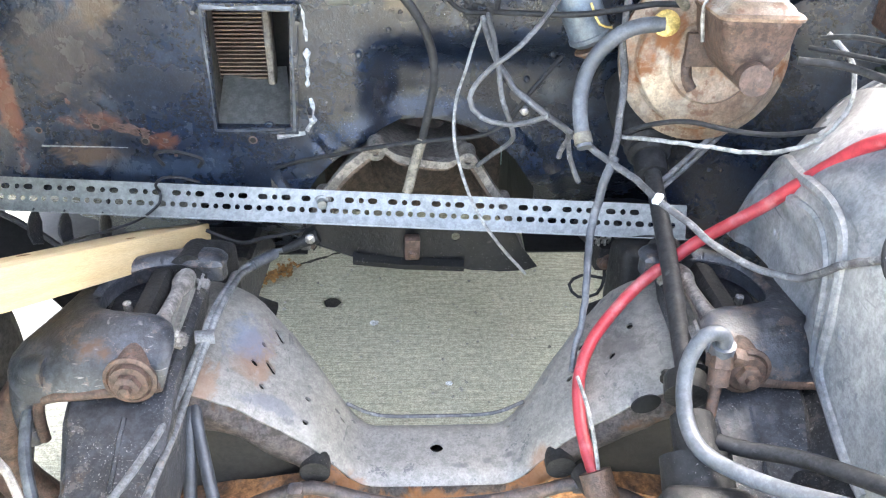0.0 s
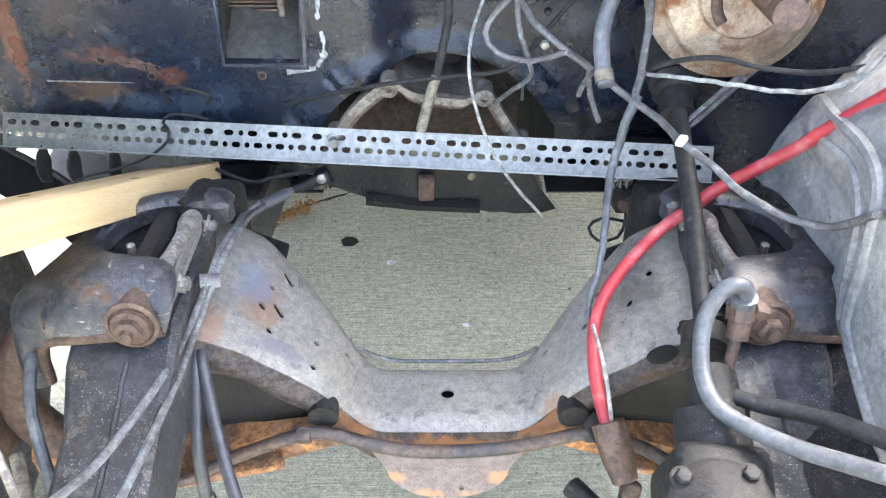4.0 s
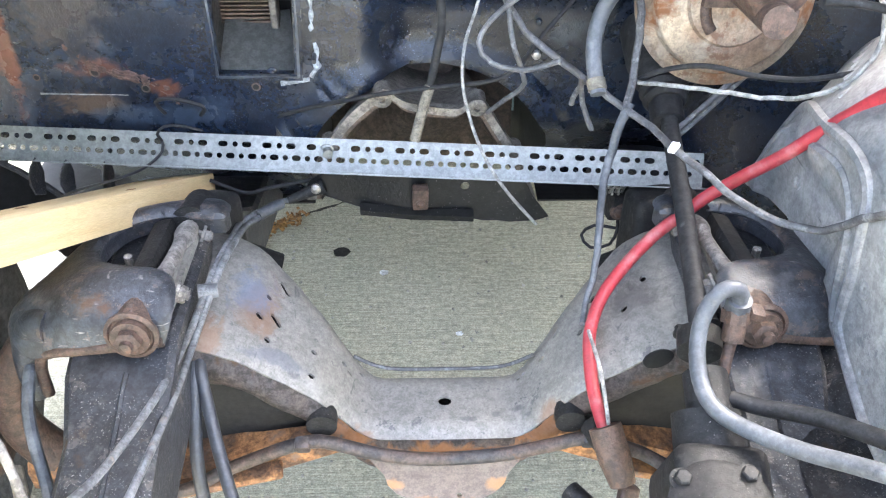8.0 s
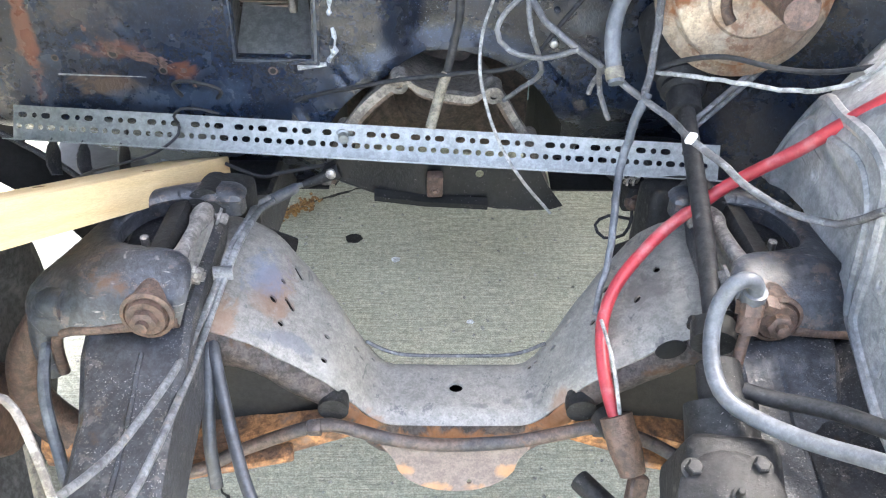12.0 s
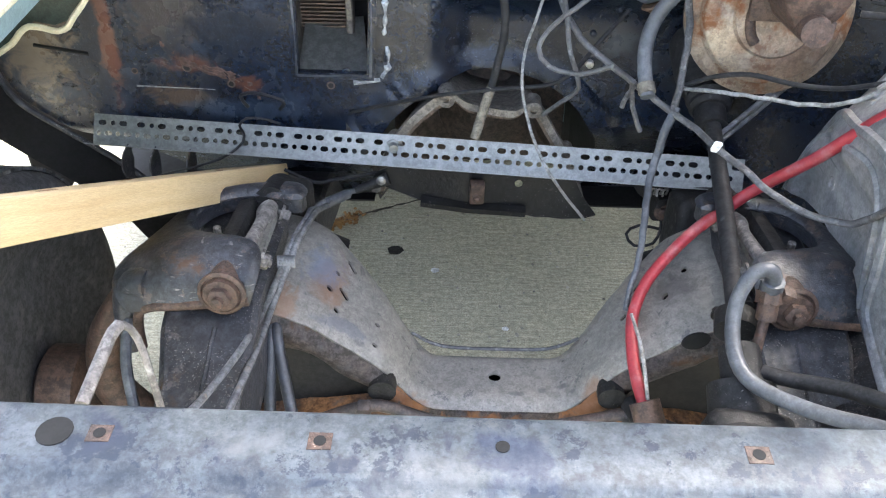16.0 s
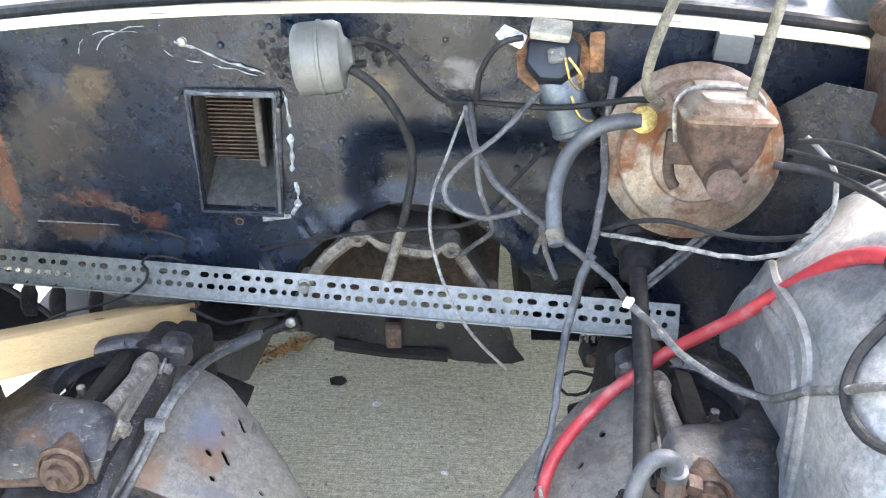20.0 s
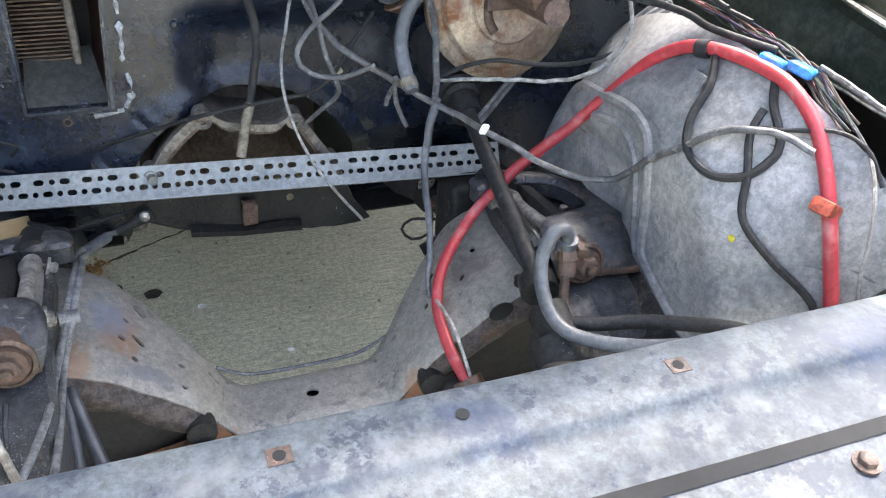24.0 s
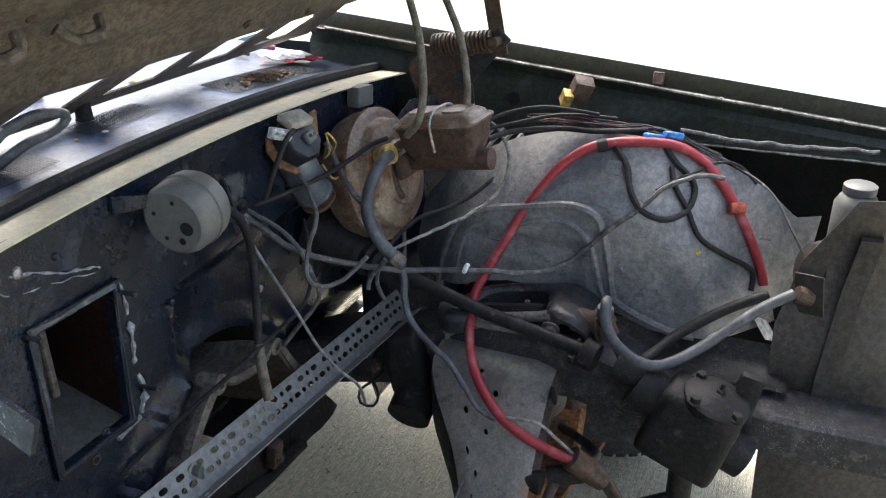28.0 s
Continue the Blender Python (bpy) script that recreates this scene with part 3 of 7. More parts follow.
tube(bm, [(x / 10, 0.997 - 0.02 * x * x / 100, cowl_z(x / 10, 1.0) + 0.008) for x in range(-7, 8)], 0.011, 8, 0.05)
part("seal", bm, M_RUBBER, cowl, "black rubber hood seal")

# ---- windscreen and cabin behind ----
M_GLASS = bpy.data.materials.new("windscreen glass")
M_GLASS.use_nodes = True
gb = M_GLASS.node_tree.nodes["Principled BSDF"]
# Blue base colour stands for the sky mirrored in the glass.
gb.inputs["Base Color"].default_value = (0.22, 0.42, 0.52, 1)
gb.inputs["Roughness"].default_value, gb.inputs["Transmission Weight"].default_value = 0.03, 0.45
bm = bmesh.new()
loft(bm, [[(x, 1.43 - 0.05 * x * x + 0.75 * k, cowl_z(x, 1.42) + 0.42 * k + d) for x in (-0.74, -0.5, -0.25, 0, 0.25, 0.5, 0.74)] for k, d in ((0, 0), (0.5, 0.02), (1, 0))], closed=False)
solo("windscreen", bm, M_GLASS, "curved windscreen glass above the cowl, sky reflection put into its blue", "windscreen")


# ---- fenders ----
M_OLIVE = mat("olive grey paint", (0.034, 0.037, 0.027), (0.024, 0.027, 0.021), rough=0.6, spec=0.2, scale=9, dust=0.12, dust_color=(0.07, 0.068, 0.055), grime=0.2)
M_BARE = mat("worn pale edge", (0.30, 0.29, 0.26), (0.10, 0.10, 0.09), rough=0.55, scale=22, amount=0.85)


def fender_z(y, side=1):
    return 0.942 + 0.095 * y if side > 0 else 0.887 + 0.05 * y


def fender(side, name, label):
    f = thing(name, label, "fender", at=(side * 0.9, 0.4, 0.3))
    inner = 0.66 if side < 0 else 0.69
    lead = [(inner + 0.012, -0.035), (inner + 0.004, -0.004), (inner + 0.012, 0.0)] if side < 0 else []
    crown = [(inner + 0.033, 0.033), (0.80, 0.030), (0.90, 0.016)] if side > 0 else [(inner + 0.03, 0.004), (0.80, 0.012), (0.90, 0.004)]
    prof = lead + crown + [ (0.945, -0.03), (0.965, -0.10), (0.97, -0.26), (0.965, -0.40)]
    ys = [-0.28 + i * 0.09 for i in range(17)]
    bm = bmesh.new()
    def skirt(y, dz):
        # the wheel arch cuts the outer side short
        arch = 0.36 ** 2 - (y - 0.47) ** 2
        return max(dz, 0.34 + math.sqrt(arch) * 0.92 - fender_z(y, side)) if arch > 0 and dz < -0.05 else dz
    loft(bm, [[(side * x, y, fender_z(y, side) + skirt(y, dz)) for x, dz in prof] for y in ys], closed=False)
    bmesh.ops.recalc_face_normals(bm, faces=bm.faces)
    bmesh.ops.solidify(bm, geom=bm.faces[:], thickness=0.0015)
    part("skin", bm, M_FENDER, f, "pale oxidised blue green outer skin")
    bm = bmesh.new()
    if side < 0:
        loft(bm, [[(side * (inner + dx), y, fender_z(y, side) - dz) for dx, dz in ((0.012, 0.030), (0.018, 0.038), (0.03, 0.042))] for y in ys], closed=False)
    else:
        rows = []
        for y in ys:
            z, k = fender_z(y), min(1, max(0, (y - 0.36) / 0.1))
            low = 0.877 * (1 - k) + (z - 0.2) * k
            rows.append([(inner + 0.014, y, z), (inner + 0.004, y, z - 0.003), (inner + 0.012, y, z - 0.02), (inner + 0.001, y, z - 0.034), (inner + 0.003, y, low + 0.012), (inner, y, low + 0.003), (inner - 0.007, y, low), (inner - 0.006, y, low - 0.004), (inner + 0.004, y, low - 0.005)])
        loft(bm, rows, closed=False)
    bmesh.ops.solidify(bm, geom=bm.faces[:], thickness=0.0015)
    part("inner_flange", bm, M_GREEN, f, "dark green inner flange")
    if side > 0:
        bm = bmesh.new()
        loft(bm, [[(inner + dx, y, fender_z(y) + dz) for dx, dz in ((0.0125, 0.0005), (0.018, 0.003), (0.028, 0.028), (0.034, 0.0345))] for y in ys], closed=False)
        bmesh.ops.solidify(bm, geom=bm.faces[:], thickness=0.0015)
        part("upper_flange", bm, M_OLIVE, f, "chipped olive painted upper flange")
        # Dark sheet set back below the lip, painting the cavity's shade.
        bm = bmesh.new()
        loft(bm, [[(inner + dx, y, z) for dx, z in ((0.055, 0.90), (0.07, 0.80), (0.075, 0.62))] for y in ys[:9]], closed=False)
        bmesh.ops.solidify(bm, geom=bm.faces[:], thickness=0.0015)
        part("wheel_house", bm, M_TUNNEL, f, "near-black wall standing for the shaded cavity under the flange")
        bm = bmesh.new()
        tube(bm, [(inner - 0.006, -0.28 + 0.05 * i, 0.8755) for i in range(14)], lambda t: 0.0022 + 0.0018 * abs(noise.noise(V((t * 31, 2, 2)))), 6, 0.012, wobble=0.0012)
        part("rolled_lip", bm, M_BARE, f, "worn pale rolled lip")
    return f


fender_r = fender(1, "fender", "pale blue front fender with dark green inner side")
fender_l = fender(-1, "fender", "pale oxidised blue front fender with cream edge")




# ---- inner apron, driver side ----
def apron_x(y, z):
    r = math.hypot((y - 0.42) * (1.1 if y > 0.42 else 1.4), z - 0.45)
    g = (max(0, r - 0.33) / 0.16) ** 2
    x = 0.475 + 0.21 * g / (1 + 0.7 * g)
    x += 0.014 * smooth_box(y, z, 0.435, 0.69, 0.3, 0.725, 0.025)
    return x + 0.003 * noise.noise(V((y * 11, z * 11, 3)))


apron = thing("inner_fender", "dusty grey pressed steel inner fender over the wheel", "inner fender", at=(0.5, 0.4, 0.5))
ap_out = [(0.02, 0.56), (0.30, 0.555), (0.42, 0.60), (0.60, 0.60), (0.84, 0.55)] + [(0.42 + (0.50 if math.cos(a) > 0 else 0.465) * math.cos(a), 0.45 + 0.465 * math.sin(a)) for a in (radians(19) + radians(142) * i / 24 for i in range(25))]
bm = bmesh.new()
sheet(bm, ap_out, lambda u, v: (apron_x(u, v), u, v), step=0.0125, thick=0.002)
part("panel", bm, M_APRON, apron)
bm = bmesh.new()
sheet(bm, [(0.41, 0.36), (0.45, 0.25), (0.92, 0.25), (0.92, 0.90), (0.70, 0.93), (0.60, 0.93), (0.47, 0.80), (0.41, 0.60)], lambda u, v: (u, 0.90 - 0.10 * bump2(u - 0.5, 0.25), v), step=0.03, thick=0.002)
part("rear_wall", bm, M_FIREWALL, apron)
# Added dark sheet that blocks the bright ground below the apron.
bm = bmesh.new()
sheet(bm, [(-0.02, 0.40), (0.44, 0.40), (0.44, 0.60), (-0.02, 0.60)], lambda u, v: (0.60 + 0.1 * (0.6 - v), u, v), step=0.05, thick=0.002)
part("gap_blocker", bm, M_TUNNEL, apron)
bm = bmesh.new()
loft(bm, [[(0.49, y, 0.565), (0.47, y, 0.535), (0.46, y, 0.528), (0.40, y, 0.522)] for y in (0.04, 0.15, 0.3, 0.42)], closed=False)
bmesh.ops.solidify(bm, geom=bm.faces[:], thickness=0.002)
part("lower_flange", bm, M_FRAMEDARK, apron)
BEAD_A = [(0.759, 0.545), (0.751, 0.621), (0.722, 0.695), (0.669, 0.738), (0.574, 0.769), (0.484, 0.789), (0.429, 0.783), (0.407, 0.753), (0.389, 0.683), (0.378, 0.620), (0.360, 0.597), (0.275, 0.563), (0.215, 0.558)]
BEAD_B = [(0.707, 0.616), (0.699, 0.671), (0.666, 0.707), (0.576, 0.737), (0.495, 0.756), (0.453, 0.743), (0.425, 0.710), (0.402, 0.625), (0.385, 0.600)]
for path, r in ((BEAD_A, 0.0095), (BEAD_B, 0.0078)):
    bm = bmesh.new()
    tube(bm, [(apron_x(y, z) + 0.0025, y, z) for y, z in path], r, 8, 0.012)
    part("pressed_bead", bm, M_APRON, apron)
for k in range(6):
    bm = bmesh.new()
    y0 = 0.60 + k * 0.024
    tube(bm, [(apron_x(y0 + 0.02 * t, 0.79 + 0.1 * t) + 0.002, y0 + 0.02 * t - 0.05 * t * t, 0.79 + 0.085 * t) for t in (0, 0.33, 0.66, 1)], 0.005, 6)
    part("pressed_rib", bm, M_APRON, apron)
for i, (y, z) in enumerate(((0.358, 0.678), (0.12, 0.62), (0.30, 0.60), (0.60, 0.66))):
    bm = bmesh.new()
    x = apron_x(y, z)
    m = frame_to((x + 0.001, y, z), (x - 0.1, y, z + 0.01))
    lathe(bm, [(0.012, 0), (0.012, 0.002), (0.009, 0.003), (0.005, 0.002), (0.004, 0.001)], m, 14)
    part("plug", bm, M_APRON, apron)
bm = bmesh.new()
x = apron_x(0.404, 0.862)
box(bm, (0.004, 0.028, 0.028), pose(x - 0.002, 0.404, 0.862, 0, 28, 0), 0.001)
part("embossed_tab", bm, M_APRON, apron)
bm = bmesh.new()
lathe(bm, [(0.005, 0), (0.005, 0.003), (0.003, 0.004)], frame_to((apron_x(0.229, 0.726), 0.229, 0.726), (0.3, 0.229, 0.736)), 10)
part("rivet", bm, mat("yellow paint dab", (0.7, 0.6, 0.05), rough=0.5), apron, "small yellow dab")

# ---- chassis frame ----
XM = [(0.0, 0.326), (0.105, 0.327), (0.13, 0.345), (0.155, 0.378), (0.19, 0.42), (0.24, 0.456), (0.29, 0.492), (0.335, 0.512), (0.375, 0.52)]


def xm_z(x):
    x = abs(x)
    for (a, za), (b, zb) in zip(XM, XM[1:]):
        if x <= b:
            return za + (zb - za) * bump2(x - a, b - a) * 0.5 + (zb - za) * (x - a) / (b - a) * 0.5
    return XM[-1][1]


frame_thing = thing("chassis_frame", "dusty grey steel chassis frame with rust along the front crossmember", "car frame", at=(0, 0.5, 0.1))


def xm_f(u, v):
    """u across, v from the front edge (0) to the rear edge (1)."""
    k = bump2(abs(u) - 0.10, 0.22)
    y0, y1 = 0.437 + 0.01 * k, 0.553 + 0.135 * k
    z = xm_z(u) - 0.012 * bump2(0.12 - v, 0.12) - 0.012 * bump2(v - 0.9, 0.1)
    return (u, y0 + (y1 - y0) * v, z + 0.004 * k * v)


us_x = [-0.37 + 0.74 * i / 40 for i in range(41)]
holes = [circle2(0.0, 0.52, 0.075, 12, 0.0105)]
for hx, hv, r in ((-0.269, 0.39, 0.005), (-0.262, 0.60, 0.0035), (-0.255, 0.24, 0.0045), (-0.194, 0.43, 0.0045), (-0.194, 0.16, 0.0045), (-0.155, 0.67, 0.0042), (-0.147, 0.62, 0.0036), (-0.131, 0.80, 0.0038),
                  (0.228, 0.74, 0.0048), (0.265, 0.43, 0.0048), (0.205, 0.55, 0.0045), (0.152, 0.74, 0.0042), (0.175, 0.82, 0.0042), (0.127, 0.81, 0.0036), (0.117, 0.79, 0.0034), (0.297, 0.57, 0.005)):
    holes.append(circle2(hx, hv, r * 5.2, 8, r))
for hx, hv, a in ((-0.243, 0.80, -0.75), (-0.248, 0.45, -0.75)):
    holes.append([(hx + px, hv + py * 5.0) for px, py in slot2(0, 0, 0.021, 0.008, 4, a)])
bm = bmesh.new()
b2 = bmesh.new()
sheet(b2, [(-0.37, 0), (0.37, 0), (0.37, 1.0 * 0.16), (-0.37, 0.16)], lambda u, v: xm_f(u, v / 0.16), [[(p[0], p[1] * 0.16) for p in h] for h in holes], step=0.016, thick=-0.004)
merge(bm, b2)
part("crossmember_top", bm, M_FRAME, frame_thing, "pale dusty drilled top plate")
bm = bmesh.new()
N = 44
rows = []
for i in range(N + 1):
    u = -0.37 + 0.74 * i / N
    x, y, z = xm_f(u, 0)
    k = bump2(0.16 - abs(u), 0.1)
    rows.append([(x, y, z), (x, y - 0.010, z - 0.018), (x, y - 0.012, z - 0.03 - 0.01 * k), (x, y - 0.006 - 0.014 * k, z - 0.05 + 0.006 * k), (x, y + 0.004, z - 0.064 - 0.02 * k + 0.006 * math.sin(u * 60))])
loft(bm, rows, closed=False)
bmesh.ops.solidify(bm, geom=bm.faces[:], thickness=0.003)
M_XFRONT = mat("frame front rust", (0.075, 0.075, 0.085), (0.13, 0.10, 0.085), rough=0.75, scale=12, rust=0.42, rust_color=(0.17, 0.10, 0.065), bump=0.35)
for mid, size in (((0.14, 0.43, 0.345), (0.075, 0.05, 0.06)), ((-0.135, 0.43, 0.345), (0.075, 0.05, 0.06)), ((0.0, 0.42, 0.29), (0.2, 0.04, 0.04))):
    rust_tone_patch(M_XFRONT, mid, size, (0.36, 0.16, 0.06))
part("crossmember_front", bm, M_XFRONT, frame_thing, "front lip stained orange with rust")
bm = bmesh.new()
rows = []
for i in range(N + 1):
    u = -0.37 + 0.74 * i / N
    x, y, z = xm_f(u, 1.0)
    rows.append([(x, y, z), (x, y + 0.006, z - 0.02), (x, y + 0.004, z - 0.09)])
loft(bm, rows, closed=False)
bmesh.ops.solidify(bm, geom=bm.faces[:], thickness=0.003)
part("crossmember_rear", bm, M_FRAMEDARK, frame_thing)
# Dark liner under the top plate; its colour gives the drilled holes their shade.
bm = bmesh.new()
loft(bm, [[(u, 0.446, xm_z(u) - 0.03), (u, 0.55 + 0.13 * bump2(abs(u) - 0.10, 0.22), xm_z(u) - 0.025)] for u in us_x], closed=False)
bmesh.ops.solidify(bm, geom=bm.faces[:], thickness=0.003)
part("dark_liner", bm, M_TUNNEL, frame_thing)
# round skirt plate under the middle
M_SKIRT = mat("rust edged skirt", (0.165, 0.132, 0.118), (0.118, 0.094, 0.086), rough=0.7, scale=10, rust=0.15, rust_color=(0.20, 0.11, 0.06), dust=0.25, dust_color=(0.20, 0.172, 0.155), grime=0.2)
for x in (-0.085, -0.03, 0.03, 0.085):
    rust_tone_patch(M_SKIRT, (x, 0.40, 0.222 + 4.5 * x * x), (0.04, 0.05, 0.016), (0.30, 0.15, 0.06))
bm = bmesh.new()
sk = [(-0.112, 0.296), (0.112, 0.296)] + [(0.092 * math.cos(a), 0.270 - 0.052 * math.sin(a)) for a in (math.pi * i / 10 for i in range(11))]
sheet(bm, sk, lambda u, v: (u, 0.425 - 0.35 * (0.315 - v), v), [circle2(0.02, 0.235, 0.004, 8)], step=0.02, thick=0.004)
part("skirt_plate", bm, M_SKIRT, frame_thing, "orange rusted skirt plate")
bm = bmesh.new()
loft(bm, [[(x, 0.475, 0.26), (x, 0.55, 0.26), (x, 0.55, 0.245), (x, 0.475, 0.245)] for x in (-0.30, -0.1, 0.1, 0.30)])
part("crossmember_floor", bm, M_FRAMEDARK, frame_thing)
for s in (-1, 1):
    bm = bmesh.new()
    secs = ((-0.24, 0.46, 0.40), (0.0, 0.48, 0.395), (0.15, 0.50, 0.395), (0.28, 0.525, 0.40), (0.36, 0.555, 0.405), (0.42, 0.565, 0.41), (0.62, 0.555, 0.41), (0.74, 0.50, 0.43), (0.86, 0.43, 0.43), (0.98, 0.345, 0.42), (1.5, 0.29, 0.40), (2.2, 0.29, 0.40))
    if s > 0:
        secs = ((-0.24, 0.505, 0.40), (0.0, 0.505, 0.395), (0.15, 0.51, 0.395)) + secs[3:8] + ((0.86, 0.475, 0.43), (0.98, 0.45, 0.42), (1.15, 0.38, 0.41), (1.5, 0.29, 0.40), (2.2, 0.29, 0.40))
    ring = []
    for y, z, xc in secs:
        w = 0.056 if y < 0.36 else 0.066
        h = 0.075 if s > 0 and y < 0.2 else 0.115
        ring.append([(s * (xc - w), y, z - 0.008), (s * (xc - w + 0.008), y, z), (s * (xc + w - 0.008), y, z), (s * (xc + w), y, z - 0.008), (s * (xc + w), y, z - h), (s * (xc - w), y, z - h)])
    loft(bm, ring)
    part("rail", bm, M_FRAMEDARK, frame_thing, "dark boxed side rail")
    bm = bmesh.new()
    tube(bm, [(s * (0.395 + 0.0), y, z + 0.001) for y, z in ((-0.2, 0.462), (0.0, 0.48), (0.15, 0.50), (0.28, 0.525), (0.36, 0.553))], 0.004, 6, 0.015, wobble=0.002)
    part("weld_seam", bm, M_FRAMEDARK, frame_thing)
    # spring tower and its cap
    bm = bmesh.new()
    lathe(bm, [(0.088, 0.0), (0.09, 0.10), (0.088, 0.13), (0.07, 0.145), (0.04, 0.15)], Matrix.Translation((s * 0.435, 0.535, 0.36)), 28)
    part("spring_tower", bm, M_FRAMEDARK, frame_thing)
    # side web between rail and crossmember
    bm = bmesh.new()
    loft(bm, [[(s * 0.35, y, 0.515 + dz), (s * 0.36, y, 0.565 + dz), (s * 0.382, y, 0.565 + dz), (s * 0.385, y, 0.44), (s * 0.35, y, 0.44)] for y, dz in ((0.40, -0.01), (0.46, 0.01), (0.60, 0.01), (0.69, -0.01))])
    bmesh.ops.bevel(bm, geom=bm.edges[:], offset=0.008, segments=2, affect="EDGES")
    part("shaft_saddle", bm, M_FRAME, frame_thing)
    # body bracket ahead of the firewall
    bm = bmesh.new()
    box(bm, (0.11 if s > 0 else 0.075, 0.09, 0.13), pose(s * (0.362 if s < 0 else 0.36), 0.735 if s < 0 else 0.765, 0.475 if s < 0 else 0.455, -14, 0, s * 10), 0.018, 3, 0.8)
    part("tower_gusset", bm, M_GREASE, frame_thing)

# Added dark blocks stand for the shade in the void below each flank.
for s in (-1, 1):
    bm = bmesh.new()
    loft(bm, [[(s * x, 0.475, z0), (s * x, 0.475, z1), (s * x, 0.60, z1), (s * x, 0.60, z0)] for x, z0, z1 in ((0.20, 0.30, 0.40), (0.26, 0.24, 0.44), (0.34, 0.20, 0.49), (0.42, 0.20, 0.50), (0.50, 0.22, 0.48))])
    part("void_filler", bm, M_TUNNEL, frame_thing)

# oval opening in the front face of the driver side tower
bm = bmesh.new()
lathe(bm, [(0.0205, -0.002), (0.0205, 0.002), (0.017, 0.003)], pose(0.288, 0.435, 0.485, 65, 0, 18) @ Matrix.Diagonal((1.15, 0.6, 1, 1)), 18)
part("oval_hole", bm, M_DARKHOLE, frame_thing)


# ---- suspension ----
def upper_arm(s):
    a = thing("upper_control_arm", "dirty black stamped upper control arm on the frame tower", "control arm", group="upper control arms", at=(s * 0.4, 0.53, 0.6))
    base = [(0.352, 0.392), (0.40, 0.387), (0.46, 0.386), (0.51, 0.390), (0.540, 0.404), (0.549, 0.432), (0.536, 0.475), (0.517, 0.525), (0.494, 0.588), (0.452, 0.640), (0.40, 0.668), (0.345, 0.678), (0.318, 0.662), (0.318, 0.628), (0.345, 0.628), (0.385, 0.638), (0.425, 0.627), (0.454, 0.600), (0.468, 0.562), (0.464, 0.522), (0.444, 0.494), (0.410, 0.482), (0.374, 0.476), (0.352, 0.462), (0.342, 0.425)]
    out = [(p.x, p.y) for p in curve_pts([(x, y, 0) for x, y in base], 0.009, True)]

    def edge(u, v):
        best = 1.0
        for k in range(len(out)):
            (ax, ay), (bx, by) = out[k - 1], out[k]
            dx, dy = bx - ax, by - ay
            q = max(0.0, min(1.0, ((u - ax) * dx + (v - ay) * dy) / (dx * dx + dy * dy + 1e-12)))
            best = min(best, math.hypot(u - ax - q * dx, v - ay - q * dy))
        return best

    def top(u, v):
        d = min(edge(u, v), 0.014)
        drop = 0.014 - math.sqrt(max(0.0, 0.014 ** 2 - (0.014 - d) ** 2))
        f = max(0.0, min(1.0, (0.455 - v) / 0.062))
        nose = 0.042 * (1 - math.sqrt(max(0.0, 1 - f * f)))
        return (s * u, v, 0.628 - 0.19 * max(0, v - 0.46) - 0.035 * bump2(u - 0.44, 0.12) - nose - drop * 0.7)
    bm = bmesh.new()
    sheet(bm, out, top, step=0.0065, thick=-0.004)
    part("plate", bm, M_ARM, a)
    bm = bmesh.new()
    ring = []
    for p in out + out[:1]:
        q = V(top(*p))
        h = 0.008 if p[1] < 0.46 else 0.026
        ring.append([q, q + V((0, 0, -0.4 * h)), q + V((0, 0, -h)), q + V((s * 0.003, 0, -h))])
    loft(bm, ring, closed=False)
    part("flange", bm, M_ARM, a)
    bm = bmesh.new()
    rim = [p for p in out if 0.352 < p[0] < 0.475 and 0.470 < p[1] < 0.643]
    for k in range(len(rim) - 1):
        if math.dist(rim[k], rim[k + 1]) < 0.03:
            tube(bm, [V(top(*rim[k])) + V((0, 0, 0.001)), V(top(*rim[k + 1])) + V((0, 0, 0.001))], 0.004, 7)
    part("opening_lip", bm, M_ARM, a)
    # the outer end turns down into a blunt horn
    bm = bmesh.new()
    tube(bm, [(s * 0.492, 0.412, 0.585), (s * 0.514, 0.418, 0.581), (s * 0.530, 0.424, 0.562), (s * 0.540, 0.424, 0.532), (s * 0.544, 0.416, 0.495), (s * 0.541, 0.412, 0.462)], lambda t: 0.024 - 0.008 * max(0, t - 0.35) / 0.65, 14)
    part("front_leg", bm, M_ARM, a)
    bm = bmesh.new()
    tube(bm, [(s * 0.352, 0.391, 0.578), (s * 0.41, 0.386, 0.575), (s * 0.465, 0.386, 0.569), (s * 0.496, 0.390, 0.562), (s * 0.513, 0.397, 0.545), (s * 0.522, 0.401, 0.512), (s * 0.525, 0.402, 0.472)], 0.0075, 9)
    part("front_lip", bm, M_CASTRUST, a, "rusty rolled lower lip")
    bm = bmesh.new()
    box(bm, (0.030, 0.15, 0.045), pose(s * 0.398, 0.560, 0.575, -12, s * 14, s * -6), 0.010, 2)
    part("bump_stop", bm, M_GREASE, a)
    bm = bmesh.new()
    tube(bm, [(s * 0.384, 0.378, 0.598), (s * 0.384, 0.43, 0.602)], 0.024, 20, smooth=False)
    lathe(bm, [(0.033, 0), (0.033, 0.004), (0.028, 0.006), (0.026, 0.003), (0.022, 0.003), (0.020, 0.007), (0.0, 0.007)], frame_to((s * 0.384, 0.384, 0.598), (s * 0.384, 0.25, 0.620)), 26)
    part("bushing", bm, M_CASTRUST, a, "rusty pivot bushing")
    bm = bmesh.new()
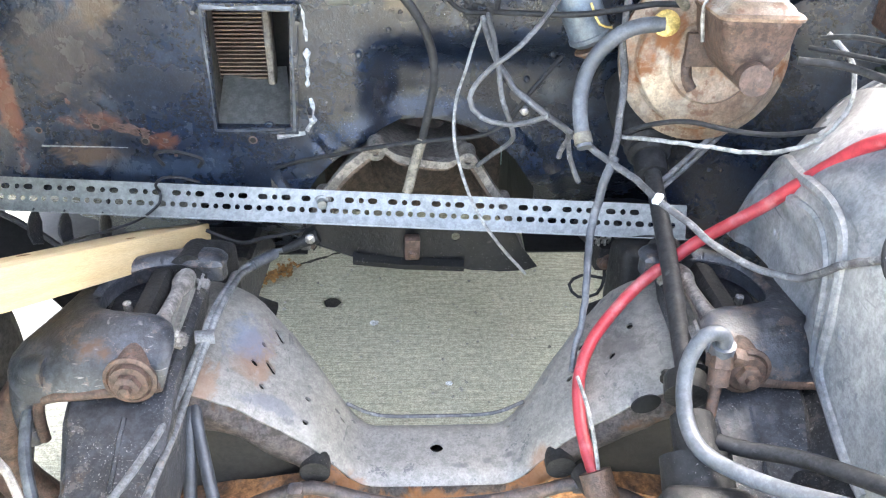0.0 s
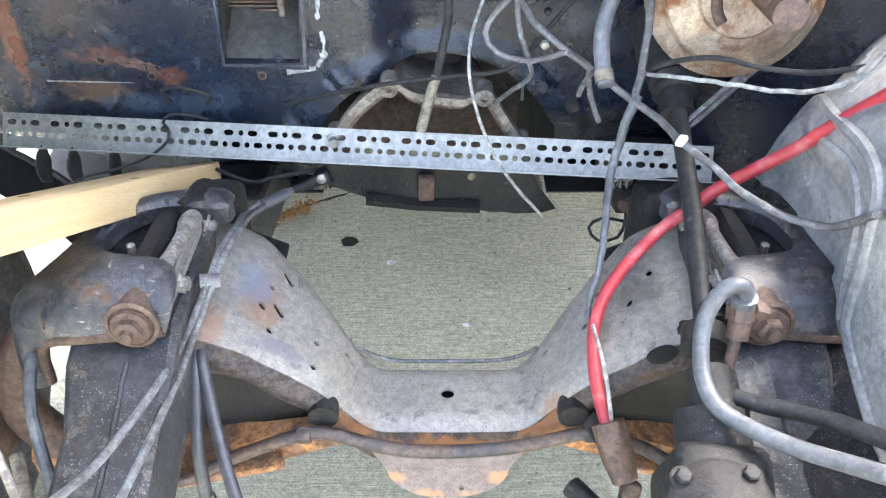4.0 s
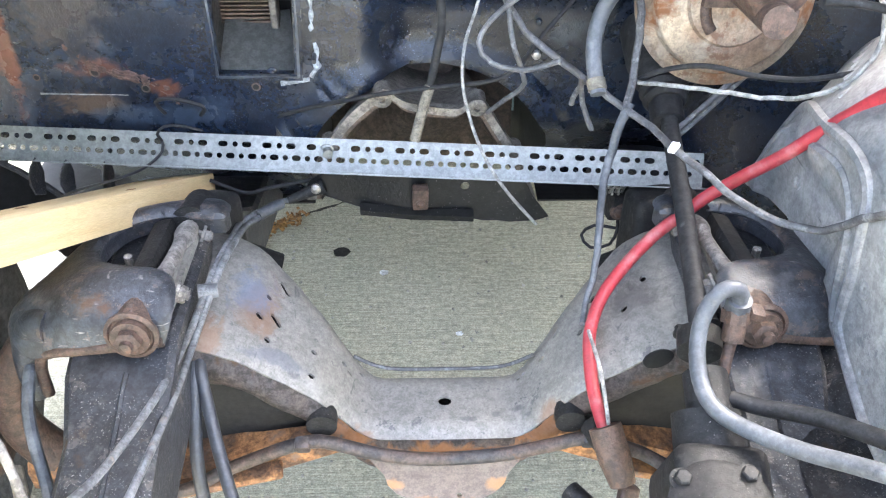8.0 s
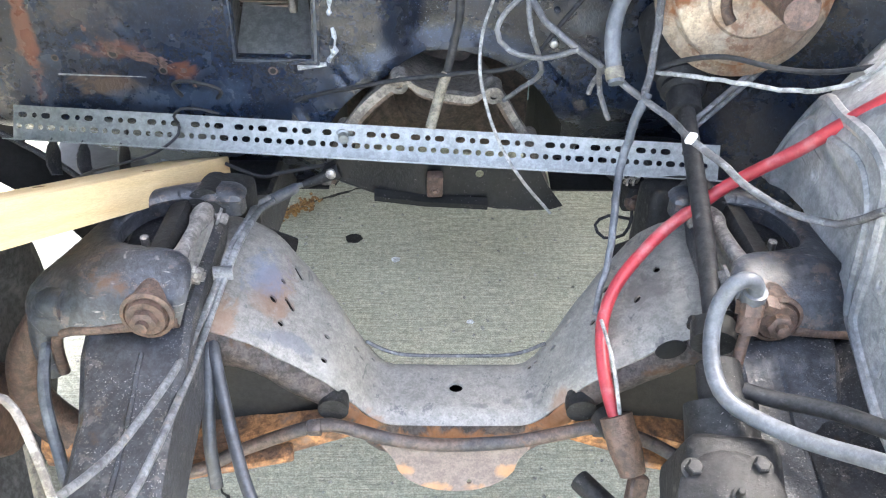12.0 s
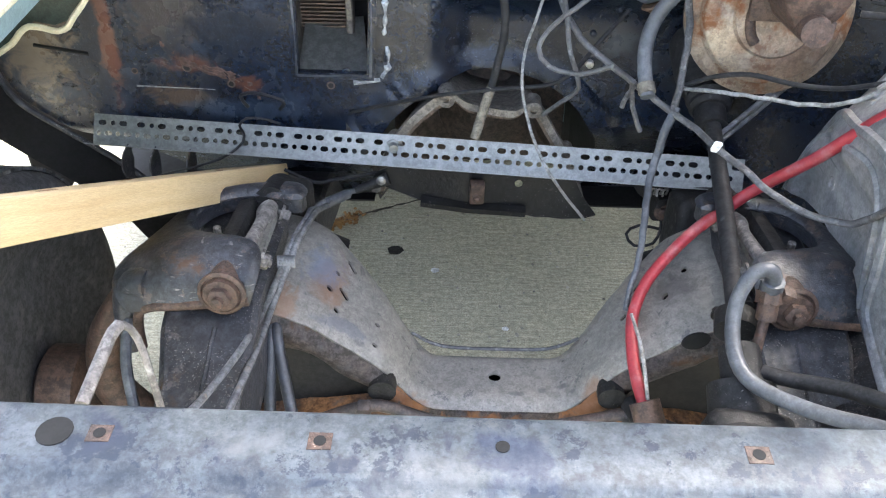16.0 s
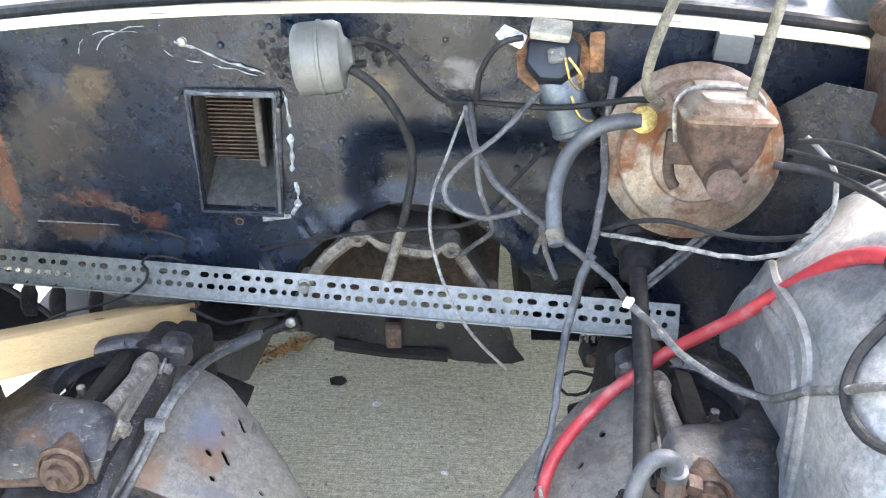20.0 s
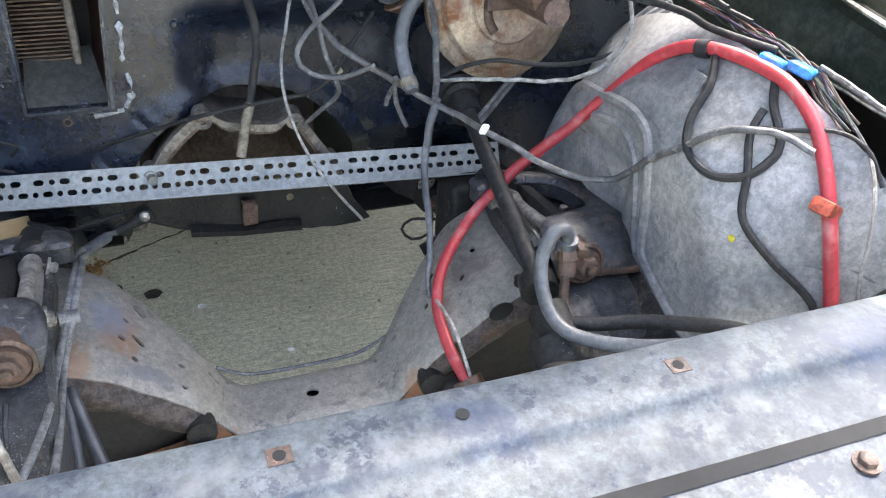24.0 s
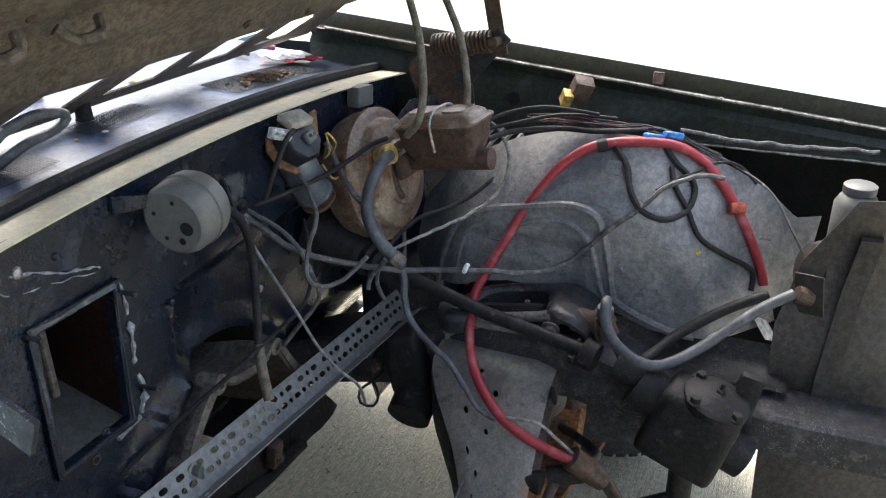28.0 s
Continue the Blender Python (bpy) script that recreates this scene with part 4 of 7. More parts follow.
    bolt(bm, (s * 0.384, 0.377, 0.599), (0, -1, 0.15), 0.0165, 0.014, True, 0.010)
    part("nut", bm, M_CASTRUST, a, "rusty hexagon nut")
    bm = bmesh.new()
    tube(bm, [(s * 0.368, 0.630, 0.574), (s * 0.362, 0.690, 0.562)], 0.029, 20, smooth=False)
    part("bushing", bm, M_GREASE, a)
    bm = bmesh.new()
    m1 = Matrix.Translation((s * 0.429, 0.535, 0.555))
    lathe(bm, [(0.024, 0), (0.024, 0.005), (0.012, 0.009), (0.012, 0.020), (0.006, 0.022), (0.006, 0.040), (0.003, 0.042)], m1, 14)
    part("shock_stud", bm, M_STEEL, a, "shock absorber stud and nut")
    bm = bmesh.new()
    lathe(bm, [(0.0, 0.0), (0.055, 0.0), (0.062, -0.006), (0.064, -0.05)], Matrix.Translation((s * 0.425, 0.545, 0.555)), 24)
    part("shock_mount", bm, M_FRAMEDARK, a)
    return a


M_FORGED = mat("dusty forged steel", (0.17, 0.16, 0.15), (0.11, 0.10, 0.095), rough=0.65, scale=30, dust=0.3, bump=0.4)


def pivot_shaft(s):
    a = thing("pivot_shaft", "greyish forged control arm pivot shaft bolted to the tower", "shaft", group="pivot shafts", at=(s * 0.36, 0.53, 0.6))
    bm = bmesh.new()
    tube(bm, [(s * 0.384, 0.43, 0.604), (s * 0.374, 0.455, 0.606), (s * 0.370, 0.50, 0.598), (s * 0.370, 0.56, 0.584), (s * 0.371, 0.615, 0.571), (s * 0.366, 0.65, 0.566)],
         lambda t: 0.0100 + 0.0065 * math.exp(-((t - 0.14) / 0.09) ** 2) + 0.0065 * math.exp(-((t - 0.84) / 0.09) ** 2), 12)
    part("bar", bm, M_FORGED, a)
    for p, q in (((0.378, 0.462, 0.604), (0.334, 0.465, 0.585)), ((0.378, 0.628, 0.570), (0.339, 0.629, 0.552))):
        bm = bmesh.new()
        tube(bm, [(s * p[0], p[1], p[2]), (s * q[0], q[1], q[2])], 0.0065, 10, smooth=False)
        part("stud", bm, M_FORGED, a)
        bm = bmesh.new()
        mid = V(p) * 0.38 + V(q) * 0.62
        bolt(bm, (s * mid.x, mid.y, mid.z), (-s, 0, -0.42), 0.012, 0.013)
        part("nut", bm, M_FORGED, a)
    return a


def lower_arm(s):
    a = thing("lower_control_arm", "orange rusted lower control arm under the frame", "control arm", group="lower control arms", at=(s * 0.4, 0.47, 0.2))
    bm = bmesh.new()
    ring = []
    for x, y, w, z in ((0.15, 0.455, 0.012, 0.325), (0.28, 0.455, 0.026, 0.285), (0.40, 0.455, 0.045, 0.26), (0.52, 0.47, 0.045, 0.245), (0.64, 0.48, 0.035, 0.24)):
        ring.append([(s * x, y - w, z), (s * x, y - w + 0.01, z + 0.012), (s * x, y + w - 0.01, z + 0.012), (s * x, y + w, z), (s * x, y + w, z - 0.04), (s * x, y - w, z - 0.04)])
    loft(bm, ring)
    part("arm", bm, M_ORANGE, a)
    bm = bmesh.new()
    box(bm, (0.24, 0.03, 0.012), pose(s * 0.36, 0.395, 0.272, 0, -s * -6, -s * 8), 0.003)
    part("rim", bm, M_ORANGE, a)
    bm = bmesh.new()
    tube(bm, [(s * 0.178, 0.420, 0.370), (s * 0.178, 0.450, 0.370)], 0.022, 18, smooth=False)
    part("bushing", bm, M_GREASE, a, "black rubber pivot bushing")
    return a


def coil_spring(s):
    bm = bmesh.new()
    tube(bm, [(s * 0.435 + 0.062 * math.cos(k * 0.5), 0.535 + 0.062 * math.sin(k * 0.5), 0.25 + k * 0.0042) for k in range(0, 60)], 0.0085, 8, 0.03)
    return solo("coil_spring", bm, M_ORANGE, "rust brown front coil spring", "spring", group="coil springs")


M_TYRE = mat("dusty tyre rubber", (0.05, 0.05, 0.053), (0.035, 0.035, 0.037), rough=0.8, scale=12, dust=0.35, dust_color=(0.12, 0.115, 0.11), bump=0.4)


def wheel(s):
    w = thing("wheel", "black tyre on a front wheel", "wheel", group="front wheels", at=(s * 0.83, 0.47, 0.335))
    m = Matrix.Translation((s * 0.83, 0.47, 0.335)) @ pose(0, 0, 0, 0, 90, 0)
    bm = bmesh.new()
    lathe(bm, [(0.19, -0.085), (0.22, -0.1), (0.28, -0.108), (0.315, -0.095), (0.33, -0.075), (0.335, 0), (0.33, 0.075), (0.315, 0.095), (0.28, 0.108), (0.22, 0.1), (0.19, 0.085)], m, 56)
    ty = part("tyre", bm, M_TYRE, w)
    tb = bmesh.new()
    for j in range(64):
        for k in (-0.06, -0.02, 0.02, 0.06):
            a = 2 * math.pi * (j + 0.3 * (k > 0)) / 64
            box(tb, (0.006, 0.022, 0.03), m @ Matrix.Rotation(a, 4, "Z") @ Matrix.Translation((0.335, 0, k)), 0.0)
    tagged(part("tread", tb, M_TYRE, ty), kind="stuff")
    bm = bmesh.new()
    lathe(bm, [(0.19, -0.08), (0.185, -0.06), (0.17, -0.02), (0.06, 0.01), (0.05, 0.03), (0.02, 0.03)], m, 32)
    part("rim", bm, M_FRAMEDARK, w)
    return w


def knuckle(s):
    k = thing("steering_knuckle", "dirty rusty steering knuckle and brake drum", "knuckle", group="steering knuckles", at=(s * 0.65, 0.47, 0.3))
    bm = bmesh.new()
    tube(bm, [(s * 0.60, 0.475, 0.24), (s * 0.635, 0.475, 0.32), (s * 0.62, 0.475, 0.42), (s * 0.56, 0.475, 0.52)], lambda t: 0.034 - 0.014 * t, 12)
    part("upright", bm, M_CASTRUST, k)
    bm = bmesh.new()
    lathe(bm, [(0.05, -0.03), (0.068, -0.025), (0.072, -0.01), (0.072, 0.03), (0.05, 0.045)], Matrix.Translation((s * 0.70, 0.475, 0.30)) @ pose(0, 0, 0, 0, 90 * s, 0), 28)
    part("drum", bm, M_CASTRUST, k, "rust stained brake drum")
    return k


for s in (-1, 1):
    upper_arm(s)
    pivot_shaft(s)
    lower_arm(s)
    coil_spring(s)
    wheel(s)
    knuckle(s)

sway = thing("sway_bar", "rusty steel anti-roll bar ahead of the crossmember", "sway bar", at=(0, 0.4, 0.3))
bm = bmesh.new()
tube(bm, [(-0.47, 0.46, 0.27), (-0.40, 0.385, 0.272), (-0.316, 0.405, 0.297), (-0.24, 0.408, 0.335), (-0.195, 0.408, 0.352), (-0.165, 0.407, 0.350), (-0.095, 0.404, 0.325), (-0.023, 0.402, 0.315), (0.076, 0.402, 0.322), (0.15, 0.404, 0.340), (0.20, 0.405, 0.352), (0.27, 0.39, 0.342), (0.36, 0.36, 0.32), (0.47, 0.46, 0.28)], 0.0100, 12)
M_SWAY = mat("rusty bar", (0.028, 0.027, 0.030), (0.072, 0.050, 0.040), rough=0.6, scale=14, amount=0.8, rust=0.42, rust_color=(0.20, 0.10, 0.05), bump=0.5)
part("bar", bm, M_SWAY, sway)
for s in (-1, 1):
    bm = bmesh.new()
    box(bm, (0.022, 0.020, 0.026), pose(s * 0.205, 0.405, 0.350, 20, 0, 0), 0.006, 2)
    part("clamp", bm, M_SWAY, sway)
# stub bracket under the cable end
solo("frame_bracket", tube(bmesh.new(), [(0.21, 0.42, 0.36), (0.235, 0.36, 0.37)], 0.02, 12, smooth=False), M_GREASE, "black frame bracket beside the anti-roll bar", "bracket")

# ---- steering ----
gear = thing("steering_gear", "greasy black cast steering gearbox bolted to the rail", "steering box", at=(0.29, 0.2, 0.4))
bm = bmesh.new()
box(bm, (0.115, 0.15, 0.15), pose(0.292, 0.185, 0.485, 18, 0, -6), 0.022, 3, 0.92)
part("housing", bm, M_GREASE, gear)
bm = bmesh.new()
mg = pose(0.278, 0.150, 0.556, 14, -4, 0)
lathe(bm, [(0.056, -0.01), (0.057, 0.006), (0.05, 0.012), (0.03, 0.014), (0.022, 0.020), (0.012, 0.021)], mg, 24)
part("top_cover", bm, M_GREASE, gear)
for k in range(4):
    bm = bmesh.new()
    a = radians(45 + 90 * k)
    p = mg @ V((0.05 * math.cos(a), 0.05 * math.sin(a), 0.006))
    bolt(bm, p, (0, -0.2, 1), 0.0095, 0.011)
    part("bolt", bm, M_GREASE, gear)
bm = bmesh.new()
bolt(bm, mg @ V((0, 0, 0.018)), (0, -0.2, 1), 0.008, 0.008, True, 0.012)
part("adjuster", bm, M_GREASE, gear)
bm = bmesh.new()
tube(bm, [(0.304, 0.29, 0.545), (0.296, 0.15, 0.470), (0.294, 0.09, 0.440)], lambda t: 0.043 if t < 0.8 else 0.038, 22, smooth=False)
part("cylinder", bm, M_GREASE, gear)
bm = bmesh.new()
tube(bm, [(0.306, 0.33, 0.570), (0.302, 0.275, 0.553)], 0.027, 20, smooth=False)
part("end_plug", bm, M_GREASE, gear)
bm = bmesh.new()
tube(bm, [(0.27, 0.19, 0.46), (0.268, 0.19, 0.33)], 0.022, 14, smooth=False)
tube(bm, [(0.268, 0.19, 0.34), (0.22, 0.27, 0.325), (0.17, 0.34, 0.32)], 0.016, 10)
part("pitman_arm", bm, M_GREASE, gear)
bm = bmesh.new()
box(bm, (0.03, 0.04, 0.09), pose(0.315, 0.105, 0.55, 10, 10, 0), 0.01, 2)
part("mount_lug", bm, M_GREASE, gear)

shaft = thing("steering_shaft", "black painted steering shaft with rubber boots", "steering shaft", at=(0.33, 0.6, 0.6))
bm = bmesh.new()
tube(bm, [(0.357, 0.79, 0.648), (0.343, 0.591, 0.600), (0.316, 0.392, 0.578)], 0.0135, 14, smooth=False)
part("tube", bm, M_RUBBER, shaft)
bm = bmesh.new()
tube(bm, [(0.314, 0.392, 0.577), (0.309, 0.365, 0.571)], 0.028, 18, smooth=False)
part("rag_joint", bm, M_GREASE, shaft)
for k, a in enumerate((0.9, -0.9)):
    bm = bmesh.new()
    bolt(bm, (0.314 + 0.02 * a, 0.402, 0.574 + 0.01 * a), (0.05, 1, 0.1), 0.007, 0.012)
    part("bolt", bm, M_GREASE, shaft)
bm = bmesh.new()
tube(bm, [(0.357, 0.79, 0.64), (0.359, 0.83, 0.655)], 0.027, 18, smooth=False)
part("collar", bm, M_RUBBER, shaft)
bm = bmesh.new()
ringp = frame_to((0.359, 0.825, 0.655), (0.366, 0.96, 0.705))
lathe(bm, [(0.03, 0), (0.036, 0.008), (0.033, 0.018), (0.04, 0.026), (0.037, 0.038), (0.045, 0.05), (0.043, 0.07), (0.055, 0.09), (0.06, 0.16)], ringp, 24)
part("boot", bm, M_RUBBER, shaft, "ribbed black rubber boot")

# ---- brake distribution block ----
blk = thing("brake_valve_block", "black brake distribution block with fittings on the rail", "valve block", at=(0.31, 0.84, 0.42))
bm = bmesh.new()
box(bm, (0.042, 0.045, 0.05), pose(0.316, 0.85, 0.442, 0, 8, 10), 0.006, 2)
part("body", bm, M_GREASE, blk)
bm = bmesh.new()
bolt(bm, (0.314, 0.828, 0.44), (0, -1, 0.2), 0.011, 0.012)
part("plug", bm, M_CASTRUST, blk)
for i in range(3):
    bm = bmesh.new()
    tube(bm, [(0.297 + i * 0.011, 0.845, 0.468), (0.295 + i * 0.011, 0.83, 0.49), (0.287 + i * 0.011, 0.83, 0.487), (0.287 + i * 0.011, 0.828, 0.475)], 0.0025, 6)
    part("bracket_tooth", bm, M_STEEL, blk)
bm = bmesh.new()
tube(bm, [(0.318, 0.845, 0.418), (0.32, 0.835, 0.395), (0.305, 0.815, 0.375), (0.27, 0.81, 0.372), (0.255, 0.83, 0.385), (0.28, 0.845, 0.395), (0.33, 0.84, 0.39), (0.36, 0.83, 0.40)], 0.003, 7)
part("brake_line", bm, M_RUBBER, blk, "looped black brake line")

# ---- engine mount pad seen beside the rail ----
for s, z in ((-1, 0.40), (1, 0.385)):
    bm = bmesh.new()
    tube(bm, [(s * 0.345, 0.738, z), (s * 0.285, 0.738, z - 0.03)], 0.046, 20, smooth=False)
    solo("engine_mount", bm, M_GREASE, "round black rubber engine mount on the crossmember", "engine mount", group="engine mounts")


# ---- slotted angle bar ----
BL, BR = V((-0.766, 0.932, 0.562)), V((0.444, 0.835, 0.554))
bar = thing("slotted_angle_bar", "galvanised slotted steel angle laid across the bay", "steel bar", at=BL)
bx = (BR - BL).normalized()
bn = V((bx.y, -bx.x, 0)).normalized()   # towards the front of the car
bn = Matrix.Rotation(radians(34), 3, bx) @ bn   # the angle leans back against the firewall
bn = bn if bn.z > 0 else Matrix.Rotation(radians(-68), 3, bx) @ bn
bz = bx.cross(bn)
bz = bz if bz.z > 0 else -bz
LEN = (BR - BL).length
bar_holes = []
for i in range(16):
    u = 0.010 + i * 0.0762
    for du, w in ((0.006, 0.017), (0.027, 0.010), (0.047, 0.017)):
        bar_holes.append(slot2(u + du, -0.016, w, 0.0098, 4))
    for du, w in ((0.000, 0.010), (0.019, 0.016), (0.038, 0.010), (0.057, 0.016)):
        if u + du + w / 2 < LEN - 0.004:
            bar_holes.append(slot2(u + du, -0.036, w, 0.0098, 4))
bm = bmesh.new()
sheet(bm, [(0, -0.058), (LEN, -0.058), (LEN, 0), (0, 0)], lambda u, v: BL + bx * u + bz * v, bar_holes, step=0.03, thick=0.002)
part("face", bm, M_GALV, bar)
bm = bmesh.new()
sheet(bm, [(0, 0.002), (LEN, 0.002), (LEN, 0.037), (0, 0.037)], lambda u, v: BL + bx * u - bz * 0.058 + bn * v,
      [slot2(0.03 + 0.0762 * i, 0.02, 0.014, 0.008, 4) for i in range(16)], step=0.03, thick=0.002)
part("flange", bm, M_GALV, bar)
bm = bmesh.new()
tube(bm, [(-0.195, 0.90, 0.539), (-0.19, 0.862, 0.541)], 0.0085, 12, smooth=False)
lathe(bm, [(0.012, 0), (0.012, 0.004), (0.006, 0.008)], frame_to((-0.1925, 0.88, 0.54), (-0.19, 0.85, 0.541)), 14)
solo("bolt", bm, M_GALV, "bright zinc bolt through the slotted angle", "bolt")

# ---- lumber ----
LA, LB = V((-0.461, 0.90, 0.474)), V((-0.640, -0.06, 1.010))
LL = (LB - LA).length
lum = bmesh.new()
box(lum, (0.128, LL, 0.050), Matrix.Translation((0, 0, -0.025)), 0.004, 2)
lumber = solo("lumber", lum, M_WOOD, "pale pine plank propped under the steel angle", "plank")
ly = (LB - LA).normalized()
lxv = V((1, 0.0, 0.12))
lxv = (lxv - ly * lxv.dot(ly)).normalized()
lumber.matrix_world = Matrix.Translation((LA + LB) / 2) @ Matrix((-lxv, ly, -lxv.cross(ly))).transposed().to_4x4()
for u, v, r in ((-0.02, 0.1, 0.011), (0.03, -0.15, 0.008), (0.025, 0.33, 0.009), (-0.045, -0.30, 0.007)):
    bm = bmesh.new()
    lathe(bm, [(r, 0), (r * 0.75, 0.0008), (r * 0.3, 0.001)], Matrix.Translation((u, v, 0.0002)) @ Matrix.Diagonal((1, 1.5, 1, 1)), 14)
    k = part("knot", bm, mat("wood knot", (0.22, 0.11, 0.04), rough=0.7, scale=90), None)
    k.parent = lumber

# ---- core support ----
core = thing("radiator_support", "worn blue grey radiator support crossbar with chipped paint", "radiator support", at=(0, -0.12, 0.5))


def core_f(x, s):
    """x across, s along the pressed profile from the rear edge to the front."""
    prof = [(-0.105, 0.90), (-0.107, 0.928), (-0.112, 0.932), (-0.155, 0.932), (-0.166, 0.924), (-0.225, 0.921), (-0.262, 0.915), (-0.268, 0.90), (-0.272, 0.83)]
    s = min(max(s, 0), len(prof) - 1.0001)
    i = int(s)
    f = s - i
    y, z = prof[i][0] * (1 - f) + prof[i + 1][0] * f, prof[i][1] * (1 - f) + prof[i + 1][1] * f
    return (x, y + 0.02 * (x / 0.68) ** 2, z - 0.018 * (x / 0.68) ** 2)


bm = bmesh.new()
us = [-0.68 + 1.36 * i / 40 for i in range(41)]
loft(bm, [[core_f(x, k / 2) for k in range(17)] for x in us], closed=False)
bmesh.ops.solidify(bm, geom=bm.faces[:], thickness=0.002)
part("top_bar", bm, M_CORE, core)
for x, r in ((-0.315, 0.0115), (-0.286, 0.004), (-0.147, 0.004), (-0.034, 0.0045), (0.123, 0.004), (0.36, 0.004), (0.48, 0.008), (-0.45, 0.004)):
    p = V(core_f(x, 2.5))
    bm = bmesh.new()
    lathe(bm, [(r, 0), (r, 0.0006)], Matrix.Translation(p + V((0, 0, 0.0005))) , 16)
    part("hole", bm, M_DARKHOLE, core)
    if r < 0.0045:
        bm = bmesh.new()
        box(bm, (0.015, 0.013, 0.0014), Matrix.Translation(p + V((0, 0, 0.0))), 0.0)
        part("clip_nut", bm, M_CASTRUST, core)
bm = bmesh.new()
loft(bm, [[V(core_f(x, k)) + V((0, 0, 0.0012)) for k in (4.70, 4.80, 4.90)] for x in us], closed=False)
part("seam_gap", bm, M_DARKHOLE, core, "dark gap along the header panel")
for x in (-0.40, -0.06, 0.035, 0.20, 0.42):
    bm = bmesh.new()
    bolt(bm, V(core_f(x, 5.25)), (0, 0, 1), 0.0065, 0.006)
    part("bolt", bm, M_CASTRUST, core)
# side baffle at the driver end
M_BAFFLE = mat("dirty black support", (0.026, 0.025, 0.024), (0.044, 0.039, 0.035), rough=0.6, scale=8, rust=0.2, rust_color=(0.09, 0.05, 0.028))
bm = bmesh.new()
sheet(bm, [(-0.30, 0.22), (0.062, 0.22), (0.078, 0.62), (0.05, 0.74), (-0.02, 0.86), (-0.30, 0.88)], lambda u, v: (0.452 + 0.05 * bump2(v - 0.55, 0.2) + 0.1 * bump2(-u, 0.3), u, v), step=0.03, thick=0.003)
part("side_panel", bm, M_BAFFLE, core, "dirty black side panel")
bm = bmesh.new()
loft(bm, [[(0.435 + d, 0.0 - k, z), (0.435 + d, -0.035 - k, z), (0.47 + d, -0.035 - k, z), (0.47 + d, 0.0 - k, z)] for z, d, k in ((0.45, 0.0, 0.0), (0.55, 0.002, 0.005), (0.70, 0.04, 0.02), (0.80, 0.045, 0.035))])
part("stiffener", bm, M_BAFFLE, core)
bm = bmesh.new()
box(bm, (0.055, 0.004, 0.075), pose(0.47, 0.03, 0.69, 0, 10, 60), 0.001)
part("tab", bm, M_BAFFLE, core)

# ---- bell housing ----
bell = thing("bell_housing", "dull cast aluminium transmission bell housing, open and oily inside", "bell housing", at=(0, 0.9, 0.42))
BC = [(-0.235, 0.43), (-0.215, 0.50), (-0.165, 0.585), (-0.105, 0.642), (-0.085, 0.648), (-0.055, 0.626), (0.03, 0.612), (0.052, 0.628), (0.073, 0.624), (0.105, 0.572), (0.14, 0.515), (0.165, 0.45), (0.175, 0.42)]
BC = [(p.x, p.z) for p in curve_pts([(x, 0, z) for x, z in BC], 0.012)]
cx, cz = -0.025, 0.44
bm = bmesh.new()
rings = []
for k, y, o in ((1.0, 0.885, 0), (1.0, 0.90, 0), (0.97, 0.905, 0), (0.93, 0.96, 0), (0.78, 1.08, 0), (0.55, 1.2, 0)):
    rings.append([(cx + (x - cx) * k, y, cz + (z - cz) * k) for x, z in BC])
loft(bm, rings, closed=False)
part("shell", bm, M_ALU, bell)
bm = bmesh.new()
loft(bm, [[(cx + (x - cx) * k, y, cz + (z - cz) * k) for x, z in BC] for k, y in ((1.01, 0.90), (1.012, 0.8835), (0.935, 0.8825), (0.93, 0.90))], closed=False)
part("mouth_flange", bm, M_ALU, bell, "bright cast flange round the mouth")
bm = bmesh.new()
box(bm, (0.36, 0.02, 0.26), Matrix.Translation((-0.03, 1.13, 0.49)), 0.004)
part("rear_web", bm, M_BELLIN, bell)
bm = bmesh.new()
lathe(bm, [(0.10, 0), (0.095, -0.02), (0.06, -0.035), (0.03, -0.06), (0.02, -0.06)], pose(-0.02, 1.12, 0.50, -90, 0, 0), 28)
part("front_pump", bm, M_BELLIN, bell)
bm = bmesh.new()
rings = []
for k, y in ((1.0, 0.8845), (0.90, 0.886), (0.88, 0.90), (0.84, 0.97), (0.72, 1.07), (0.5, 1.18), (0.2, 1.185)):
    rings.append([(cx + (x - cx) * k, y, cz + (z - cz) * k) for x, z in BC])
loft(bm, rings, closed=False)
part("inner_wall", bm, M_BELLIN, bell, "oily brown inner wall")
for x, z in ((-0.095, 0.634), (0.063, 0.617), (-0.19, 0.535), (0.13, 0.52)):
    bm = bmesh.new()
    m = frame_to((x, 0.90, z), (x, 0.87, z))
    lathe(bm, [(0.016, -0.02), (0.016, 0.018), (0.013, 0.02), (0.006, 0.02), (0.006, 0.012)], m, 16)
    part("ear", bm, M_ALU, bell)
pan = thing("dust_cover", "black painted sheet metal flywheel cover below the bell housing", "cover", at=(0, 0.85, 0.4))
bm = bmesh.new()
sheet(bm, [(-0.235, 0.47), (-0.15, 0.432), (-0.017, 0.417), (0.08, 0.402), (0.195, 0.414), (0.165, 0.455), (0.15, 0.485), (0.10, 0.50), (-0.20, 0.50), (-0.225, 0.49)], lambda u, v: (u, 0.872 - 0.15 * (0.53 - v) + 0.005 * math.sin(u * 30), v), [circle2(0.045, 0.47, 0.008, 10)], step=0.02, thick=0.003)
M_PAN = mat("gloss black sheet", (0.007, 0.007, 0.008), (0.004, 0.004, 0.004), rough=0.5, spec=0.3, scale=20, dust=0.08, dust_color=(0.06, 0.055, 0.05), bump=0.5, speck=0.4)
part("plate", bm, M_PAN, pan)
bm = bmesh.new()
